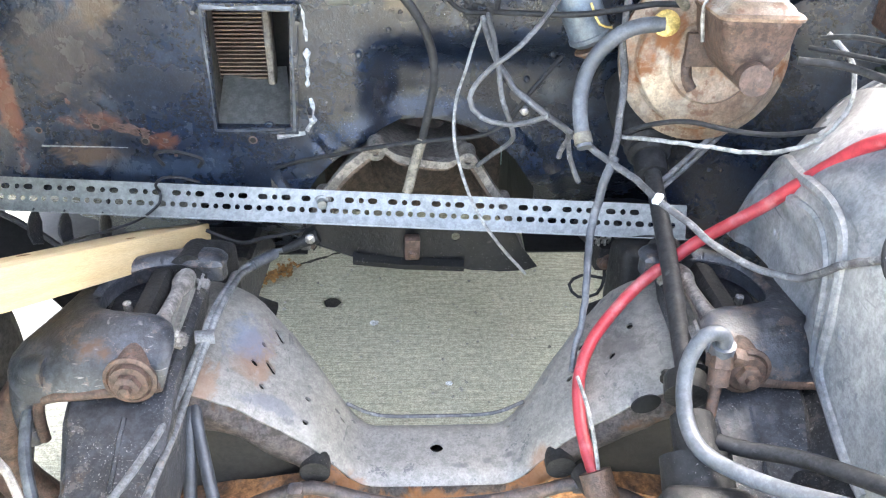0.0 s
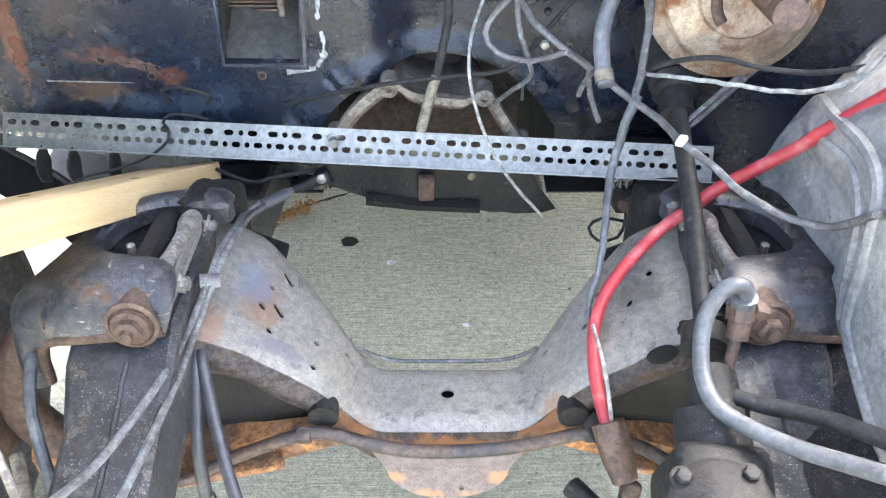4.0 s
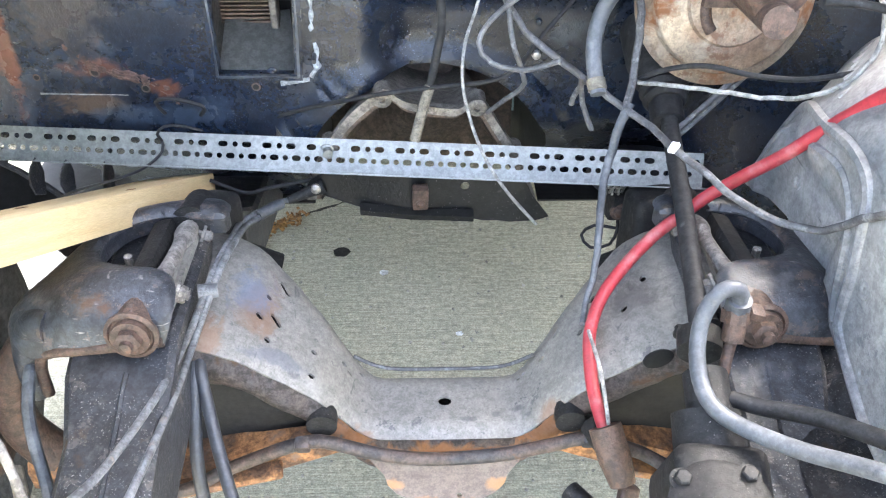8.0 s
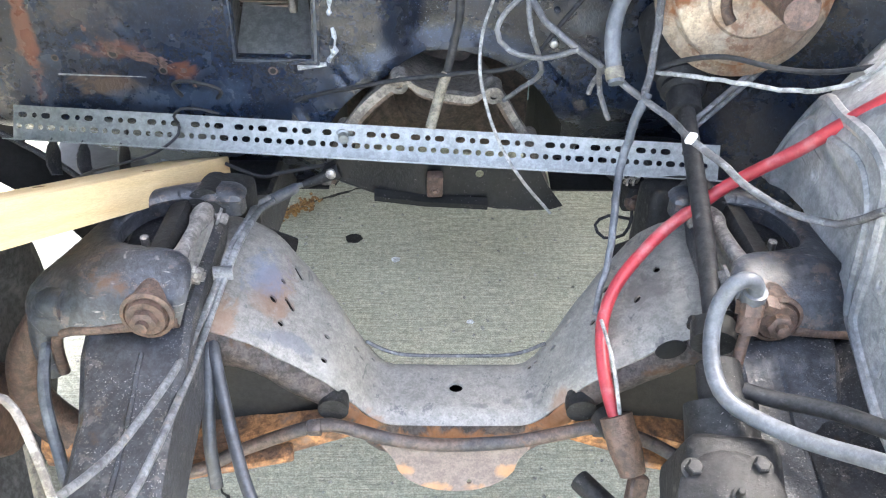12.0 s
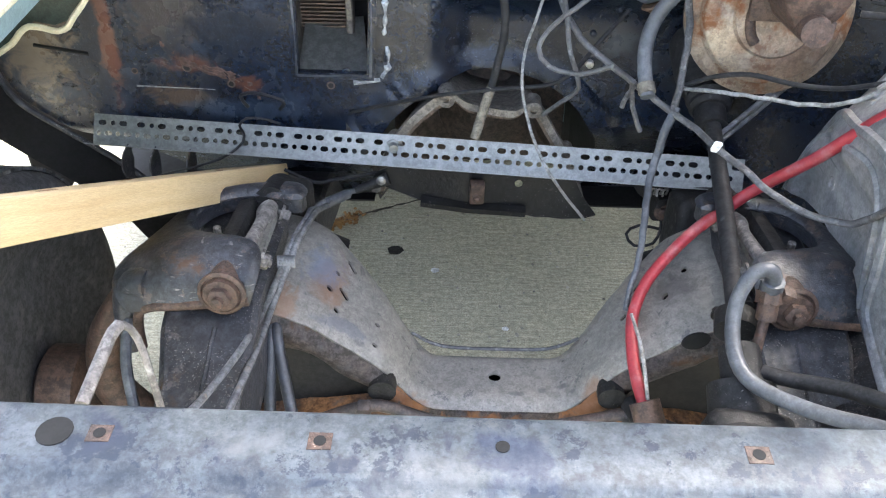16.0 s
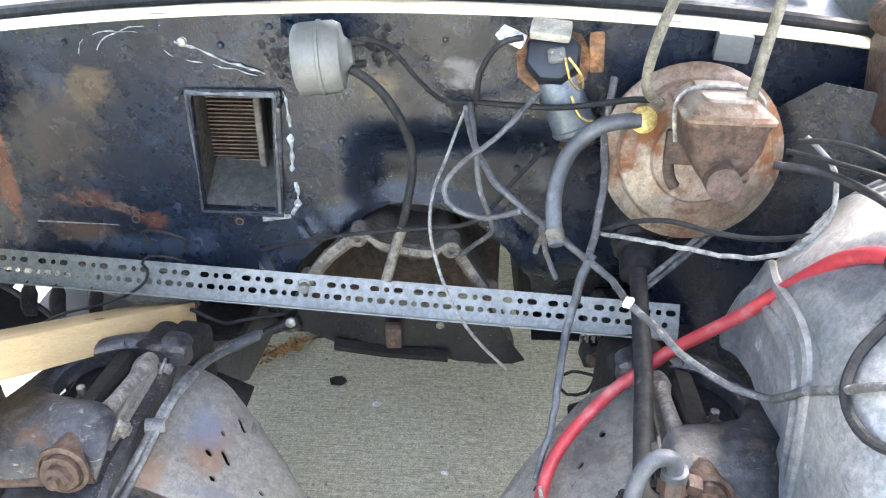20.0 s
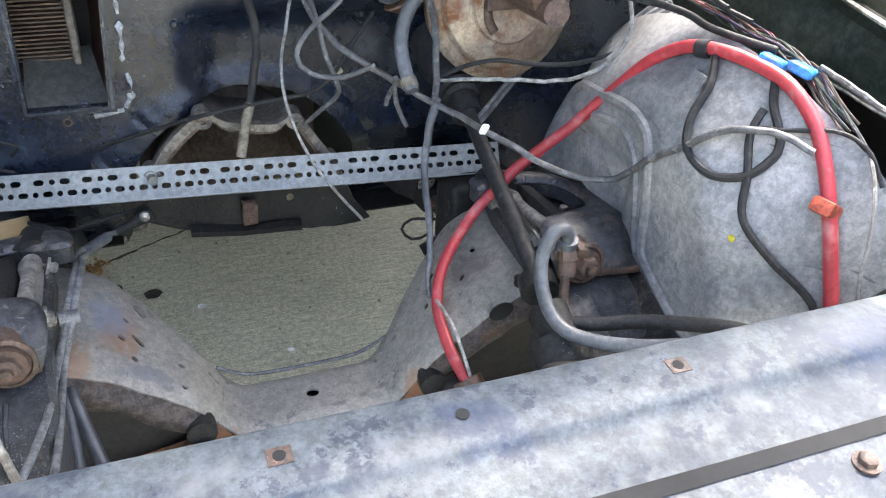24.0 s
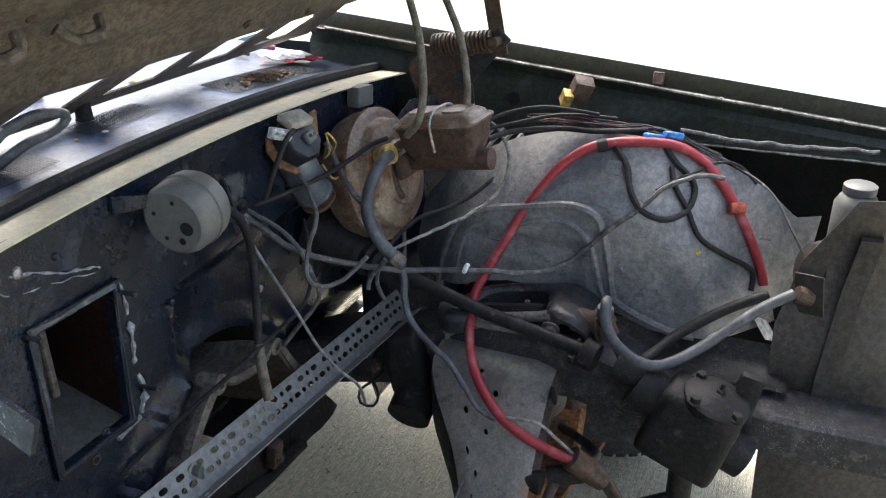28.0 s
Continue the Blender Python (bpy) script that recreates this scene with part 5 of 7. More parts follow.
loft(bm, [[(x, 0.85, 0.436 + dz), (x, 0.835, 0.43 + dz), (x, 0.835, 0.42 + dz), (x, 0.855, 0.415 + dz)] for x, dz in ((-0.14, 0.012), (-0.05, 0.0), (0.03, -0.004), (0.06, -0.006))])
part("lip", bm, M_PAN, pan)
bm = bmesh.new()
box(bm, (0.028, 0.02, 0.05), pose(-0.034, 0.84, 0.466, 10, 0, 3), 0.005, 2)
part("lug", bm, M_CASTRUST, pan, "rusty square lug")
bm = bmesh.new()
bolt(bm, (-0.034, 0.829, 0.458), (0, -1, 0), 0.006, 0.005)
part("bolt", bm, M_CASTRUST, pan)
bm = bmesh.new()
tube(bm, [(-0.20, 0.85, 0.485), (-0.23, 0.845, 0.474), (-0.262, 0.84, 0.462)], lambda t: 0.013 - 0.006 * t, 10)
part("lever", bm, M_GREASE, pan)
bm = bmesh.new()
lathe(bm, [(0.009, 0), (0.009, 0.006), (0.004, 0.009)], frame_to((-0.213, 0.842, 0.486), (-0.213, 0.8, 0.49)), 12)
part("pivot", bm, M_STEEL, pan)

# ---- vent opening in the firewall ----
vent = thing("heater_box", "heater box seen through a rectangular firewall opening", "heater box", at=(-0.3, 0.98, 0.68))
bm = bmesh.new()
loft(bm, [[(x, 0.928, z) for x, z in [(-0.385, 0.668), (-0.23, 0.664), (-0.216, 0.896), (-0.376, 0.898)]], [(x, 0.934, z) for x, z in [(-0.385, 0.668), (-0.23, 0.664), (-0.216, 0.896), (-0.376, 0.898)]]], cap=False)
fr = bmesh.new()
outer, innr = [(-0.382, 0.668), (-0.233, 0.665), (-0.217, 0.895), (-0.375, 0.897)], [(-0.370, 0.679), (-0.246, 0.677), (-0.231, 0.883), (-0.363, 0.885)]
loft(fr, [[(x, 0.936, z) for x, z in outer], [(x, 0.930, z) for x, z in outer], [(x, 0.930, z) for x, z in innr], [(x, 0.945, z) for x, z in innr]], cap=False)
bm.free()
part("opening_frame", fr, M_FIREWALL, vent)
M_VENTSIDE = mat("dark maroon primer", (0.050, 0.021, 0.016), (0.028, 0.011, 0.009), rough=0.5, scale=15)
bm = bmesh.new()
loft(bm, [[(-0.243, 0.944, 0.68), (-0.228, 0.944, 0.883)], [(-0.262, 1.10, 0.69), (-0.250, 1.10, 0.88)]], closed=False)
bmesh.ops.solidify(bm, geom=bm.faces[:], thickness=0.002)
part("side_wall", bm, M_VENTSIDE, vent, "dark maroon side wall")
bm = bmesh.new()
loft(bm, [[(-0.373, 0.944, 0.678), (-0.243, 0.944, 0.676)], [(-0.37, 1.04, 0.735), (-0.262, 1.06, 0.735)]], closed=False)
bmesh.ops.solidify(bm, geom=bm.faces[:], thickness=0.002)
part("ramp", bm, M_GALV, vent, "scuffed grey ramp plate")
bm = bmesh.new()
loft(bm, [[(-0.368, 0.944, 0.887), (-0.228, 0.944, 0.885)], [(-0.37, 1.1, 0.885), (-0.25, 1.1, 0.885)]], closed=False)
loft(bm, [[(-0.372, 0.944, 0.676), (-0.366, 0.944, 0.887)], [(-0.38, 1.1, 0.68), (-0.38, 1.1, 0.887)]], closed=False)
bmesh.ops.solidify(bm, geom=bm.faces[:], thickness=0.002)
part("duct", bm, M_ALU, vent)
bm = bmesh.new()
box(bm, (0.17, 0.01, 0.26), Matrix.Translation((-0.315, 1.11, 0.78)), 0)
part("back_wall", bm, M_TUNNEL, vent)
for i in range(22):
    bm = bmesh.new()
    z = 0.725 + i * 0.0074
    box(bm, (0.085, 0.02, 0.0028), pose(-0.335, 1.04, z, 0, 0, 0), 0)
    part("fin", bm, M_BELLIN, vent)
bm = bmesh.new()
box(bm, (0.014, 0.03, 0.17), Matrix.Translation((-0.284, 1.035, 0.80)), 0.003)
part("core_post", bm, M_ALU, vent)
vent.location += V((0.004, 0.0, -0.021))
M_VENTLIP = mat("worn grey lip", (0.075, 0.085, 0.10), (0.03, 0.035, 0.045), rough=0.45, scale=20, amount=0.8, dust=0.3, dust_color=(0.22, 0.23, 0.24))
M_SEALANT = mat("flaking grey sealer", (0.42, 0.44, 0.46), (0.24, 0.25, 0.27), rough=0.6, scale=60, bump=0.8, fine=300)


def sealant(line, r, name="sealant_bead", step=0.008):
    bm = bmesh.new()
    tube(bm, line, lambda t: r * (0.18 + 1.9 * abs(noise.noise(V((t * 29, r * 900, line[0][2] * 9))))), 7, step, wobble=0.004)
    return part(name, bm, M_SEALANT, firewall, "lumpy grey sealer bead")


sealant([(-0.211, 0.936, 0.872), (-0.203, 0.936, 0.835), (-0.204, 0.936, 0.81)], 0.004)
sealant([(-0.203, 0.936, 0.80), (-0.204, 0.936, 0.77), (-0.209, 0.936, 0.73)], 0.0052)
sealant([(-0.205, 0.936, 0.71), (-0.201, 0.936, 0.68), (-0.213, 0.936, 0.648)], 0.0062)
sealant([(-0.217, 0.936, 0.644), (-0.267, 0.936, 0.638)], 0.004)
sealant([(-0.37, 0.936, 0.95), (-0.345, 0.936, 0.942), (-0.29, 0.936, 0.92), (-0.235, 0.936, 0.90)], 0.0022)
sealant([(-0.53, 0.936, 0.93), (-0.515, 0.936, 0.955), (-0.47, 0.936, 0.965), (-0.41, 0.936, 0.957), (-0.375, 0.936, 0.925), (-0.30, 0.936, 0.912), (-0.245, 0.936, 0.895)], 0.0012)
sealant([(-0.39, 0.936, 0.975), (-0.43, 0.936, 0.972), (-0.48, 0.936, 0.955), (-0.50, 0.936, 0.93)], 0.0012)
# pressed lip and two long studs round the vent
for a, b, w in (((-0.366, 0.870), (-0.222, 0.868), 0.009), ((-0.222, 0.868), (-0.235, 0.650), 0.006), ((-0.235, 0.650), (-0.370, 0.652), 0.006), ((-0.370, 0.652), (-0.366, 0.870), 0.006)):
    bm = bmesh.new()
    p, q = V((a[0], 0.933, a[1])), V((b[0], 0.933, b[1]))
    d = (q - p).normalized()
    n_ = V((d.z, 0, -d.x))
    loft(bm, [[e - n_ * w * 0.5 + V((0, 0.004, 0)), e - n_ * w * 0.4 - V((0, 0.003, 0)), e + n_ * w * 0.4 - V((0, 0.005, 0)), e + n_ * w * 0.5 + V((0, 0.004, 0))] for e in (p, p + (q - p) * 0.33 + V((0, 0.0012, 0.0006)), p + (q - p) * 0.7, q)])
    part("vent_lip", bm, M_VENTLIP, firewall, "worn grey lip round the vent")
for x, z in ((-0.214, 0.852), (-0.206, 0.690), (-0.374, 0.868)):
    bm = bmesh.new()
    tube(bm, [(x, 0.942, z), (x + 0.002, 0.905, z + 0.001)], 0.0036, 9, smooth=False)
    part("long_stud", bm, M_FRAMEDARK, firewall)
# studs, screws and plugs on the firewall
for x, z, r, h in ((-0.12, 0.789, 0.006, 0.012), (-0.095, 0.80, 0.004, 0.008), (-0.07, 0.83, 0.005, 0.004), (-0.05, 0.86, 0.004, 0.004), (0.02, 0.93, 0.006, 0.003), (-0.30, 0.945, 0.006, 0.006), (-0.28, 0.655, 0.006, 0.006), (-0.36, 0.949, 0.008, 0.006),
                   (-0.22, 0.975, 0.006, 0.004), (0.05, 0.96, 0.005, 0.004), (0.02, 0.88, 0.005, 0.004), (-0.47, 0.69, 0.005, 0.004), (-0.54, 0.71, 0.005, 0.004), (0.17, 0.66, 0.008, 0.014), (0.17, 0.72, 0.006, 0.01), (0.21, 0.77, 0.006, 0.01), (-0.55, 0.945, 0.006, 0.008)):
    bm = bmesh.new()
    y = firewall_y(x, z)
    lathe(bm, [(r * 1.6, 0), (r * 1.5, 0.002), (r, 0.003), (r * 0.9, h), (r * 0.5, h + 0.002)], frame_to((x, y + 0.001, z), (x, y - 0.1, z)), 9)
    part("stud", bm, M_FIREWALL if r < 0.007 else M_STEEL, firewall)

# ---- vacuum canister ----
can = thing("vacuum_canister", "grey plastic vacuum canister on the firewall", "canister", at=(-0.12, 0.93, 0.97))
mc = frame_to((-0.166, 0.862, 0.950), (-0.083, 0.868, 0.956))
bm = bmesh.new()
lathe(bm, [(0.035, 0.001), (0.044, 0.0), (0.050, 0.004), (0.0525, 0.012), (0.0525, 0.036), (0.055, 0.037), (0.055, 0.041), (0.0525, 0.042), (0.0525, 0.060), (0.048, 0.069), (0.03, 0.073), (0.02, 0.085)], mc, 40)
body_c = part("body", bm, M_PLASTIC, can)
for a, r, d in ((200, 0.010, 0.022), (250, 0.005, 0.03), (100, 0.003, 0.03), (300, 0.003, 0.03), (20, 0.003, 0.03)):
    bm = bmesh.new()
    p = mc @ V((d * math.cos(radians(a)), d * math.sin(radians(a)), 0.0002))
    lathe(bm, [(r, 0), (r, 0.0012), (r * 0.5, 0.0013)], frame_to(p, mc @ V((d * math.cos(radians(a)), d * math.sin(radians(a)), -1))), 14)
    part("face_hole", bm, M_DARKHOLE, can)
bm = bmesh.new()
tube(bm, [mc @ V((0, 0.02, 0.085)), mc @ V((0, 0.02, 0.105))], 0.007, 10, smooth=False)
part("port", bm, M_RUBBER, can)
bm = bmesh.new()
tube(bm, [mc @ V((0.02, -0.02, 0.085)), mc @ V((0.02, -0.02, 0.1))], 0.006, 10, smooth=False)
part("port", bm, M_RUBBER, can)
bm = bmesh.new()
loft(bm, [[(-0.20, 0.936, 0.99), (-0.20, 0.936, 0.965), (-0.20, 0.93, 0.965), (-0.20, 0.93, 0.99)], [(-0.165, 0.90, 0.985), (-0.165, 0.90, 0.968), (-0.165, 0.895, 0.968), (-0.165, 0.895, 0.985)], [(-0.14, 0.89, 0.985), (-0.14, 0.89, 0.968), (-0.14, 0.885, 0.968), (-0.14, 0.885, 0.985)]])
part("bracket", bm, M_FIREWALL, can)
M_TAR = mat("black tar sealer", (0.018, 0.018, 0.02), rough=0.5, scale=60, bump=0.9)
tar_rng = random.Random(11)
for px, pz, r in ((-0.199, 0.936, 0.034), (-0.045, 0.952, 0.026), (0.075, 0.856, 0.020)):
    bm = bmesh.new()
    for k in range(70):
        a = tar_rng.uniform(0, 2 * math.pi)
        d = r * (1.0 + 0.22 * math.sin(3 * a)) * (tar_rng.uniform(0.86, 1.06) if k < 46 else tar_rng.uniform(0.1, 0.8))
        x, z = px + d * math.cos(a), pz + 1.15 * d * math.sin(a)
        q = tar_rng.uniform(0.0025, 0.0055)
        lathe(bm, [(q * 1.5, -0.001), (q * 1.2, q * 0.5), (q * 0.5, q * 0.85), (0.0003, q * 0.9)], frame_to((x, firewall_y(x, z), z), (x, firewall_y(x, z) - 0.1, z)), 7)
    part("tar_ring", bm, M_TAR, firewall, "smeared black tar sealer")

# ---- wiper motor ----
wm = thing("wiper_motor", "black wiper motor with white connector and rusty bracket", "wiper motor", at=(0.22, 0.93, 0.95))
wf = frame_to((0.214, 0.915, 0.938), (0.205, 0.845, 0.985))
bm = bmesh.new()
lathe(bm, [(0.030, 0.0), (0.043, 0.002), (0.043, 0.030), (0.038, 0.037), (0.020, 0.040), (0.004, 0.040)], wf @ Matrix.Rotation(radians(22), 4, "Z"), 8)
part("gear_case", bm, mat("black moulded case", (0.014, 0.018, 0.026), rough=0.4, scale=30, grime=0.15, bump=0.1), wm)
bm = bmesh.new()
lathe(bm, [(0.012, -0.006), (0.056, -0.004), (0.056, 0.001), (0.012, 0.002)], wf @ Matrix.Rotation(radians(10), 4, "Z") @ Matrix.Diagonal((1.05, 0.95, 1, 1)), 9)
part("bracket", bm, M_ORANGE, wm, "rusted mounting bracket")
bm = bmesh.new()
box(bm, (0.022, 0.006, 0.062), pose(0.276, 0.905, 0.955, 0, -4, 0), 0.002)
part("bracket_ear", bm, M_ORANGE, wm, "rusted bracket ear")
bm = bmesh.new()
box(bm, (0.060, 0.036, 0.016), pose(0.206, 0.897, 0.990, 24, 4, -8), 0.006, 2)
part("cover", bm, mat("cream plastic cover", (0.42, 0.40, 0.34), rough=0.5, scale=30, grime=0.2), wm)
bm = bmesh.new()
box(bm, (0.040, 0.018, 0.020), pose(0.150, 0.893, 0.980, 0, 20, -15), 0.004, 2)
part("connector", bm, M_WHITE, wm, "white plastic connector")
for k in range(3):
    bm = bmesh.new()
    box(bm, (0.007, 0.014, 0.006), pose(0.130 + k * 0.013, 0.880, 0.988 - k * 0.006, 0, 20, -15), 0.0015)
    part("terminal", bm, M_WHITE, wm)
bm = bmesh.new()
box(bm, (0.026, 0.012, 0.022), wf @ Matrix.Translation((0.006, -0.004, 0.044)) @ pose(0, 0, 0, 90, 0, 12), 0.003)
part("plug_face", bm, M_PLASTIC, wm)
for k in (-1, 1):
    bm = bmesh.new()
    box(bm, (0.003, 0.006, 0.012), wf @ Matrix.Translation((0.006 + 0.006 * k, -0.004, 0.052)), 0.0006)
    part("blade", bm, M_STEEL, wm)
bm = bmesh.new()
lathe(bm, [(0.02, -0.055), (0.031, -0.05), (0.034, -0.036), (0.034, 0.034), (0.036, 0.036), (0.036, 0.042), (0.028, 0.050), (0.01, 0.055)], frame_to((0.236, 0.905, 0.872), (0.262, 0.895, 0.815)), 28)
part("motor_can", bm, mat("blue grey motor can", (0.13, 0.155, 0.18), (0.09, 0.105, 0.125), rough=0.4, scale=18, metal=0.3, rust=0.12, grime=0.2, bump=0.2), wm, "blue grey motor can with a rusty end")
bm = bmesh.new()
lathe(bm, [(0.033, 0.0), (0.034, 0.003), (0.02, 0.016), (0.006, 0.018)], frame_to((0.259, 0.896, 0.822), (0.272, 0.891, 0.795)), 20)
part("end_cap", bm, M_ORANGE, wm)

# ---- relay box by the booster ----
bm = bmesh.new()
box(bm, (0.052, 0.03, 0.042), pose(0.475, 0.915, 0.965, 0, 4, -8), 0.005, 2)
solo("relay", bm, M_PLASTIC, "pale grey relay box on the firewall", "relay")

# ---- brake booster ----
boost = thing("brake_booster", "rusty zinc plated round brake booster on the firewall", "brake booster", at=(0.41, 0.93, 0.86))
mb = frame_to((0.424, 0.918, 0.808), (0.416, 0.70, 0.858))
bm = bmesh.new()
lathe(bm, [(0.09, 0.0), (0.118, 0.015), (0.127, 0.04), (0.129, 0.068), (0.133, 0.071), (0.133, 0.080), (0.127, 0.084), (0.122, 0.088), (0.113, 0.089), (0.110, 0.092), (0.108, 0.108), (0.104, 0.112), (0.088, 0.114), (0.084, 0.118), (0.066, 0.120), (0.062, 0.126), (0.03, 0.128)], mb, 56)
part("shell", bm, M_BOOSTER, boost)
bm = bmesh.new()
for k in range(16):
    a = 2 * math.pi * k / 16
    box(bm, (0.014, 0.006, 0.012), mb @ Matrix.Rotation(a, 4, "Z") @ Matrix.Translation((0, 0.1285, 0.075)), 0.0015)
tagged(part("crimp_tab", bm, M_BOOSTER, boost), kind="stuff")
bm = bmesh.new()
tube(bm, [mb @ V((0.03 * math.cos(a) - 0.01, -0.005 + 0.045 * math.sin(a), 0.124)) for a in (math.pi * 2 * i / 20 for i in range(14))], 0.009, 10, 0.01)
part("ring_boss", bm, M_CASTRUST, boost, "rusty raised ring")
bm = bmesh.new()
p = V((0.334, 0.788, 0.899))
lathe(bm, [(0.017, -0.02), (0.019, 0), (0.019, 0.012), (0.013, 0.016)], frame_to(p, p + V((-0.1, -0.6, 0.25))), 18)
part("check_valve", bm, M_BRASS, boost, "yellow check valve fitting")
# ---- master cylinder ----
mcyl = thing("master_cylinder", "rusty cast iron brake master cylinder with flat lid", "master cylinder", at=(0.42, 0.72, 0.9))
mm = pose(0.412, 0.700, 0.905, -9, 0, -4)
bm = bmesh.new()


def rounded(w, d, z, r=0.014, dy=0.0):
    """A rounded rectangle of the reservoir at the height z."""
    out = []
    for sx, sy, a0 in ((1, 1, 0), (-1, 1, 90), (-1, -1, 180), (1, -1, 270)):
        for a in (0, 30, 60, 90):
            out.append(mm @ V((sx * (w / 2 - r) + r * math.cos(radians(a0 + a)), dy + sy * (d / 2 - r) + r * math.sin(radians(a0 + a)), z)))
    return out


loft(bm, [rounded(0.050, 0.125, -0.030), rounded(0.074, 0.136, -0.012), rounded(0.090, 0.150, 0.008), rounded(0.096, 0.158, 0.036), rounded(0.102, 0.164, 0.040), rounded(0.102, 0.164, 0.046)])
part("reservoir", bm, M_CASTRUST, mcyl)
bm = bmesh.new()
tube(bm, [mm @ V((0, 0.10, -0.028)), mm @ V((0, -0.09, -0.028))], 0.021, 20, smooth=False)
part("bore", bm, M_CASTRUST, mcyl)
bm = bmesh.new()
loft(bm, [rounded(0.108, 0.170, 0.045), rounded(0.110, 0.172, 0.049), rounded(0.104, 0.166, 0.0525), rounded(0.094, 0.156, 0.053), rounded(0.086, 0.148, 0.060), rounded(0.070, 0.132, 0.066), rounded(0.040, 0.10, 0.067)])
lid = part("lid", bm, M_BOOSTER, mcyl, "corroded crowned tinplate lid")
for dy in (0.036, -0.036):
    bm = bmesh.new()
    loft(bm, [rounded(0.062, 0.052, 0.064, 0.012, dy), rounded(0.058, 0.048, 0.070, 0.012, dy), rounded(0.040, 0.030, 0.0715, 0.010, dy)])
    part("lid_pad", bm, M_BOOSTER, lid)
bm = bmesh.new()
tube(bm, [mm @ V((-0.05, 0, 0.0)), mm @ V((-0.056, 0, 0.046)), mm @ V((-0.045, 0, 0.066)), mm @ V((-0.02, 0, 0.073)), mm @ V((0.02, 0, 0.073)), mm @ V((0.045, 0, 0.066)), mm @ V((0.056, 0, 0.046)), mm @ V((0.05, 0, 0.0))], 0.003, 7)
part("bail_wire", bm, M_STEEL, mcyl)
for dy in (-0.04, 0.03):
    bm = bmesh.new()
    q = mm @ V((0.024, dy, -0.03))
    bolt(bm, q, mm.to_3x3() @ V((1, 0, 0)), 0.009, 0.012, False)
    part("outlet", bm, M_CASTRUST, mcyl)
bm = bmesh.new()
box(bm, (0.10, 0.016, 0.05), mm @ Matrix.Translation((0, 0.085, -0.03)), 0.005, 2)
part("mount_flange", bm, M_CASTRUST, mcyl)


# ---- cables, hoses and wires ----
def cable(name, pts, r, material, label, category, sides=10, group="", wob=0.0):
    bm = bmesh.new()
    tube(bm, pts, r, sides, 0.01, wobble=wob)
    return solo(name, bm, material, label, category, group)


def on_apron(pts, off=0.009):
    """Points (y, z) laid on the inner fender."""
    return [(apron_x(y, z) - off, y, z) for y, z in pts]


M_LIGHTWIRE = mat("pale wire", (0.27, 0.27, 0.265), (0.17, 0.17, 0.165), rough=0.6, scale=60)
M_TIPRUBBER = mat("weathered hose end", (0.17, 0.15, 0.115), (0.11, 0.10, 0.08), rough=0.7, scale=50)

red = thing("battery_cable", "thick red battery cable draped across the bay", "cable", at=(0.22, 0.38, 0.42))
bm = bmesh.new()
RED = [(0.215, 0.372, 0.408), (0.208, 0.405, 0.420), (0.204, 0.450, 0.438), (0.208, 0.505, 0.465), (0.230, 0.550, 0.495), (0.268, 0.588, 0.523), (0.311, 0.613, 0.559), (0.355, 0.626, 0.592), (0.384, 0.628, 0.620), (0.417, 0.612, 0.662), (0.453, 0.592, 0.708), (0.480, 0.569, 0.758), (0.500, 0.539, 0.807), (0.516, 0.505, 0.853), (0.535, 0.458, 0.890), (0.555, 0.407, 0.903), (0.568, 0.352, 0.906), (0.576, 0.295, 0.900), (0.594, 0.245, 0.871), (0.607, 0.203, 0.827), (0.606, 0.168, 0.777), (0.594, 0.140, 0.726), (0.579, 0.117, 0.675), (0.570, 0.106, 0.645)]
RED = [(min(x, apron_x(y, z) - 0.011) if y < 0.47 else x, y, z) for x, y, z in RED]
tube(bm, RED, 0.0094, 14)
part("sheath", bm, M_RED, red)
bm = bmesh.new()
tube(bm, [(0.540, 0.442, 0.894), (0.547, 0.424, 0.899)], 0.0125, 14, smooth=False)
part("tape_band", bm, M_RUBBER, red, "black tape band")
bm = bmesh.new()
box(bm, (0.045, 0.03, 0.02), pose(apron_x(0.178, 0.79) - 0.012, 0.178, 0.79, 0, 30, 20), 0.006, 2)
part("insulator", bm, mat("rust red rubber", (0.35, 0.06, 0.03), rough=0.6), red, "cracked red rubber clip")
bm = bmesh.new()
tube(bm, [(0.214, 0.378, 0.414), (0.226, 0.345, 0.385), (0.236, 0.322, 0.360)], lambda t: 0.023 if t < 0.8 else 0.018, 16, smooth=False)
end = part("end_sleeve", bm, M_CASTRUST, red, "rust brown metal cable sleeve")
bm = bmesh.new()
box(bm, (0.026, 0.02, 0.05), pose(0.24, 0.305, 0.342, -40, 15, 0), 0.004)
part("lug", bm, M_CASTRUST, red)
bm = bmesh.new()
tube(bm, [(0.218, 0.375, 0.42), (0.214, 0.41, 0.45), (0.208, 0.44, 0.475), (0.204, 0.50, 0.475)], 0.003, 6)
part("loose_strand", bm, M_LIGHTWIRE, red)

H = thing("wiring_harness", "grey cloth taped wiring harness strung across the bay", "wiring harness", at=(0.09, 0.93, 0.86))
bm = bmesh.new()
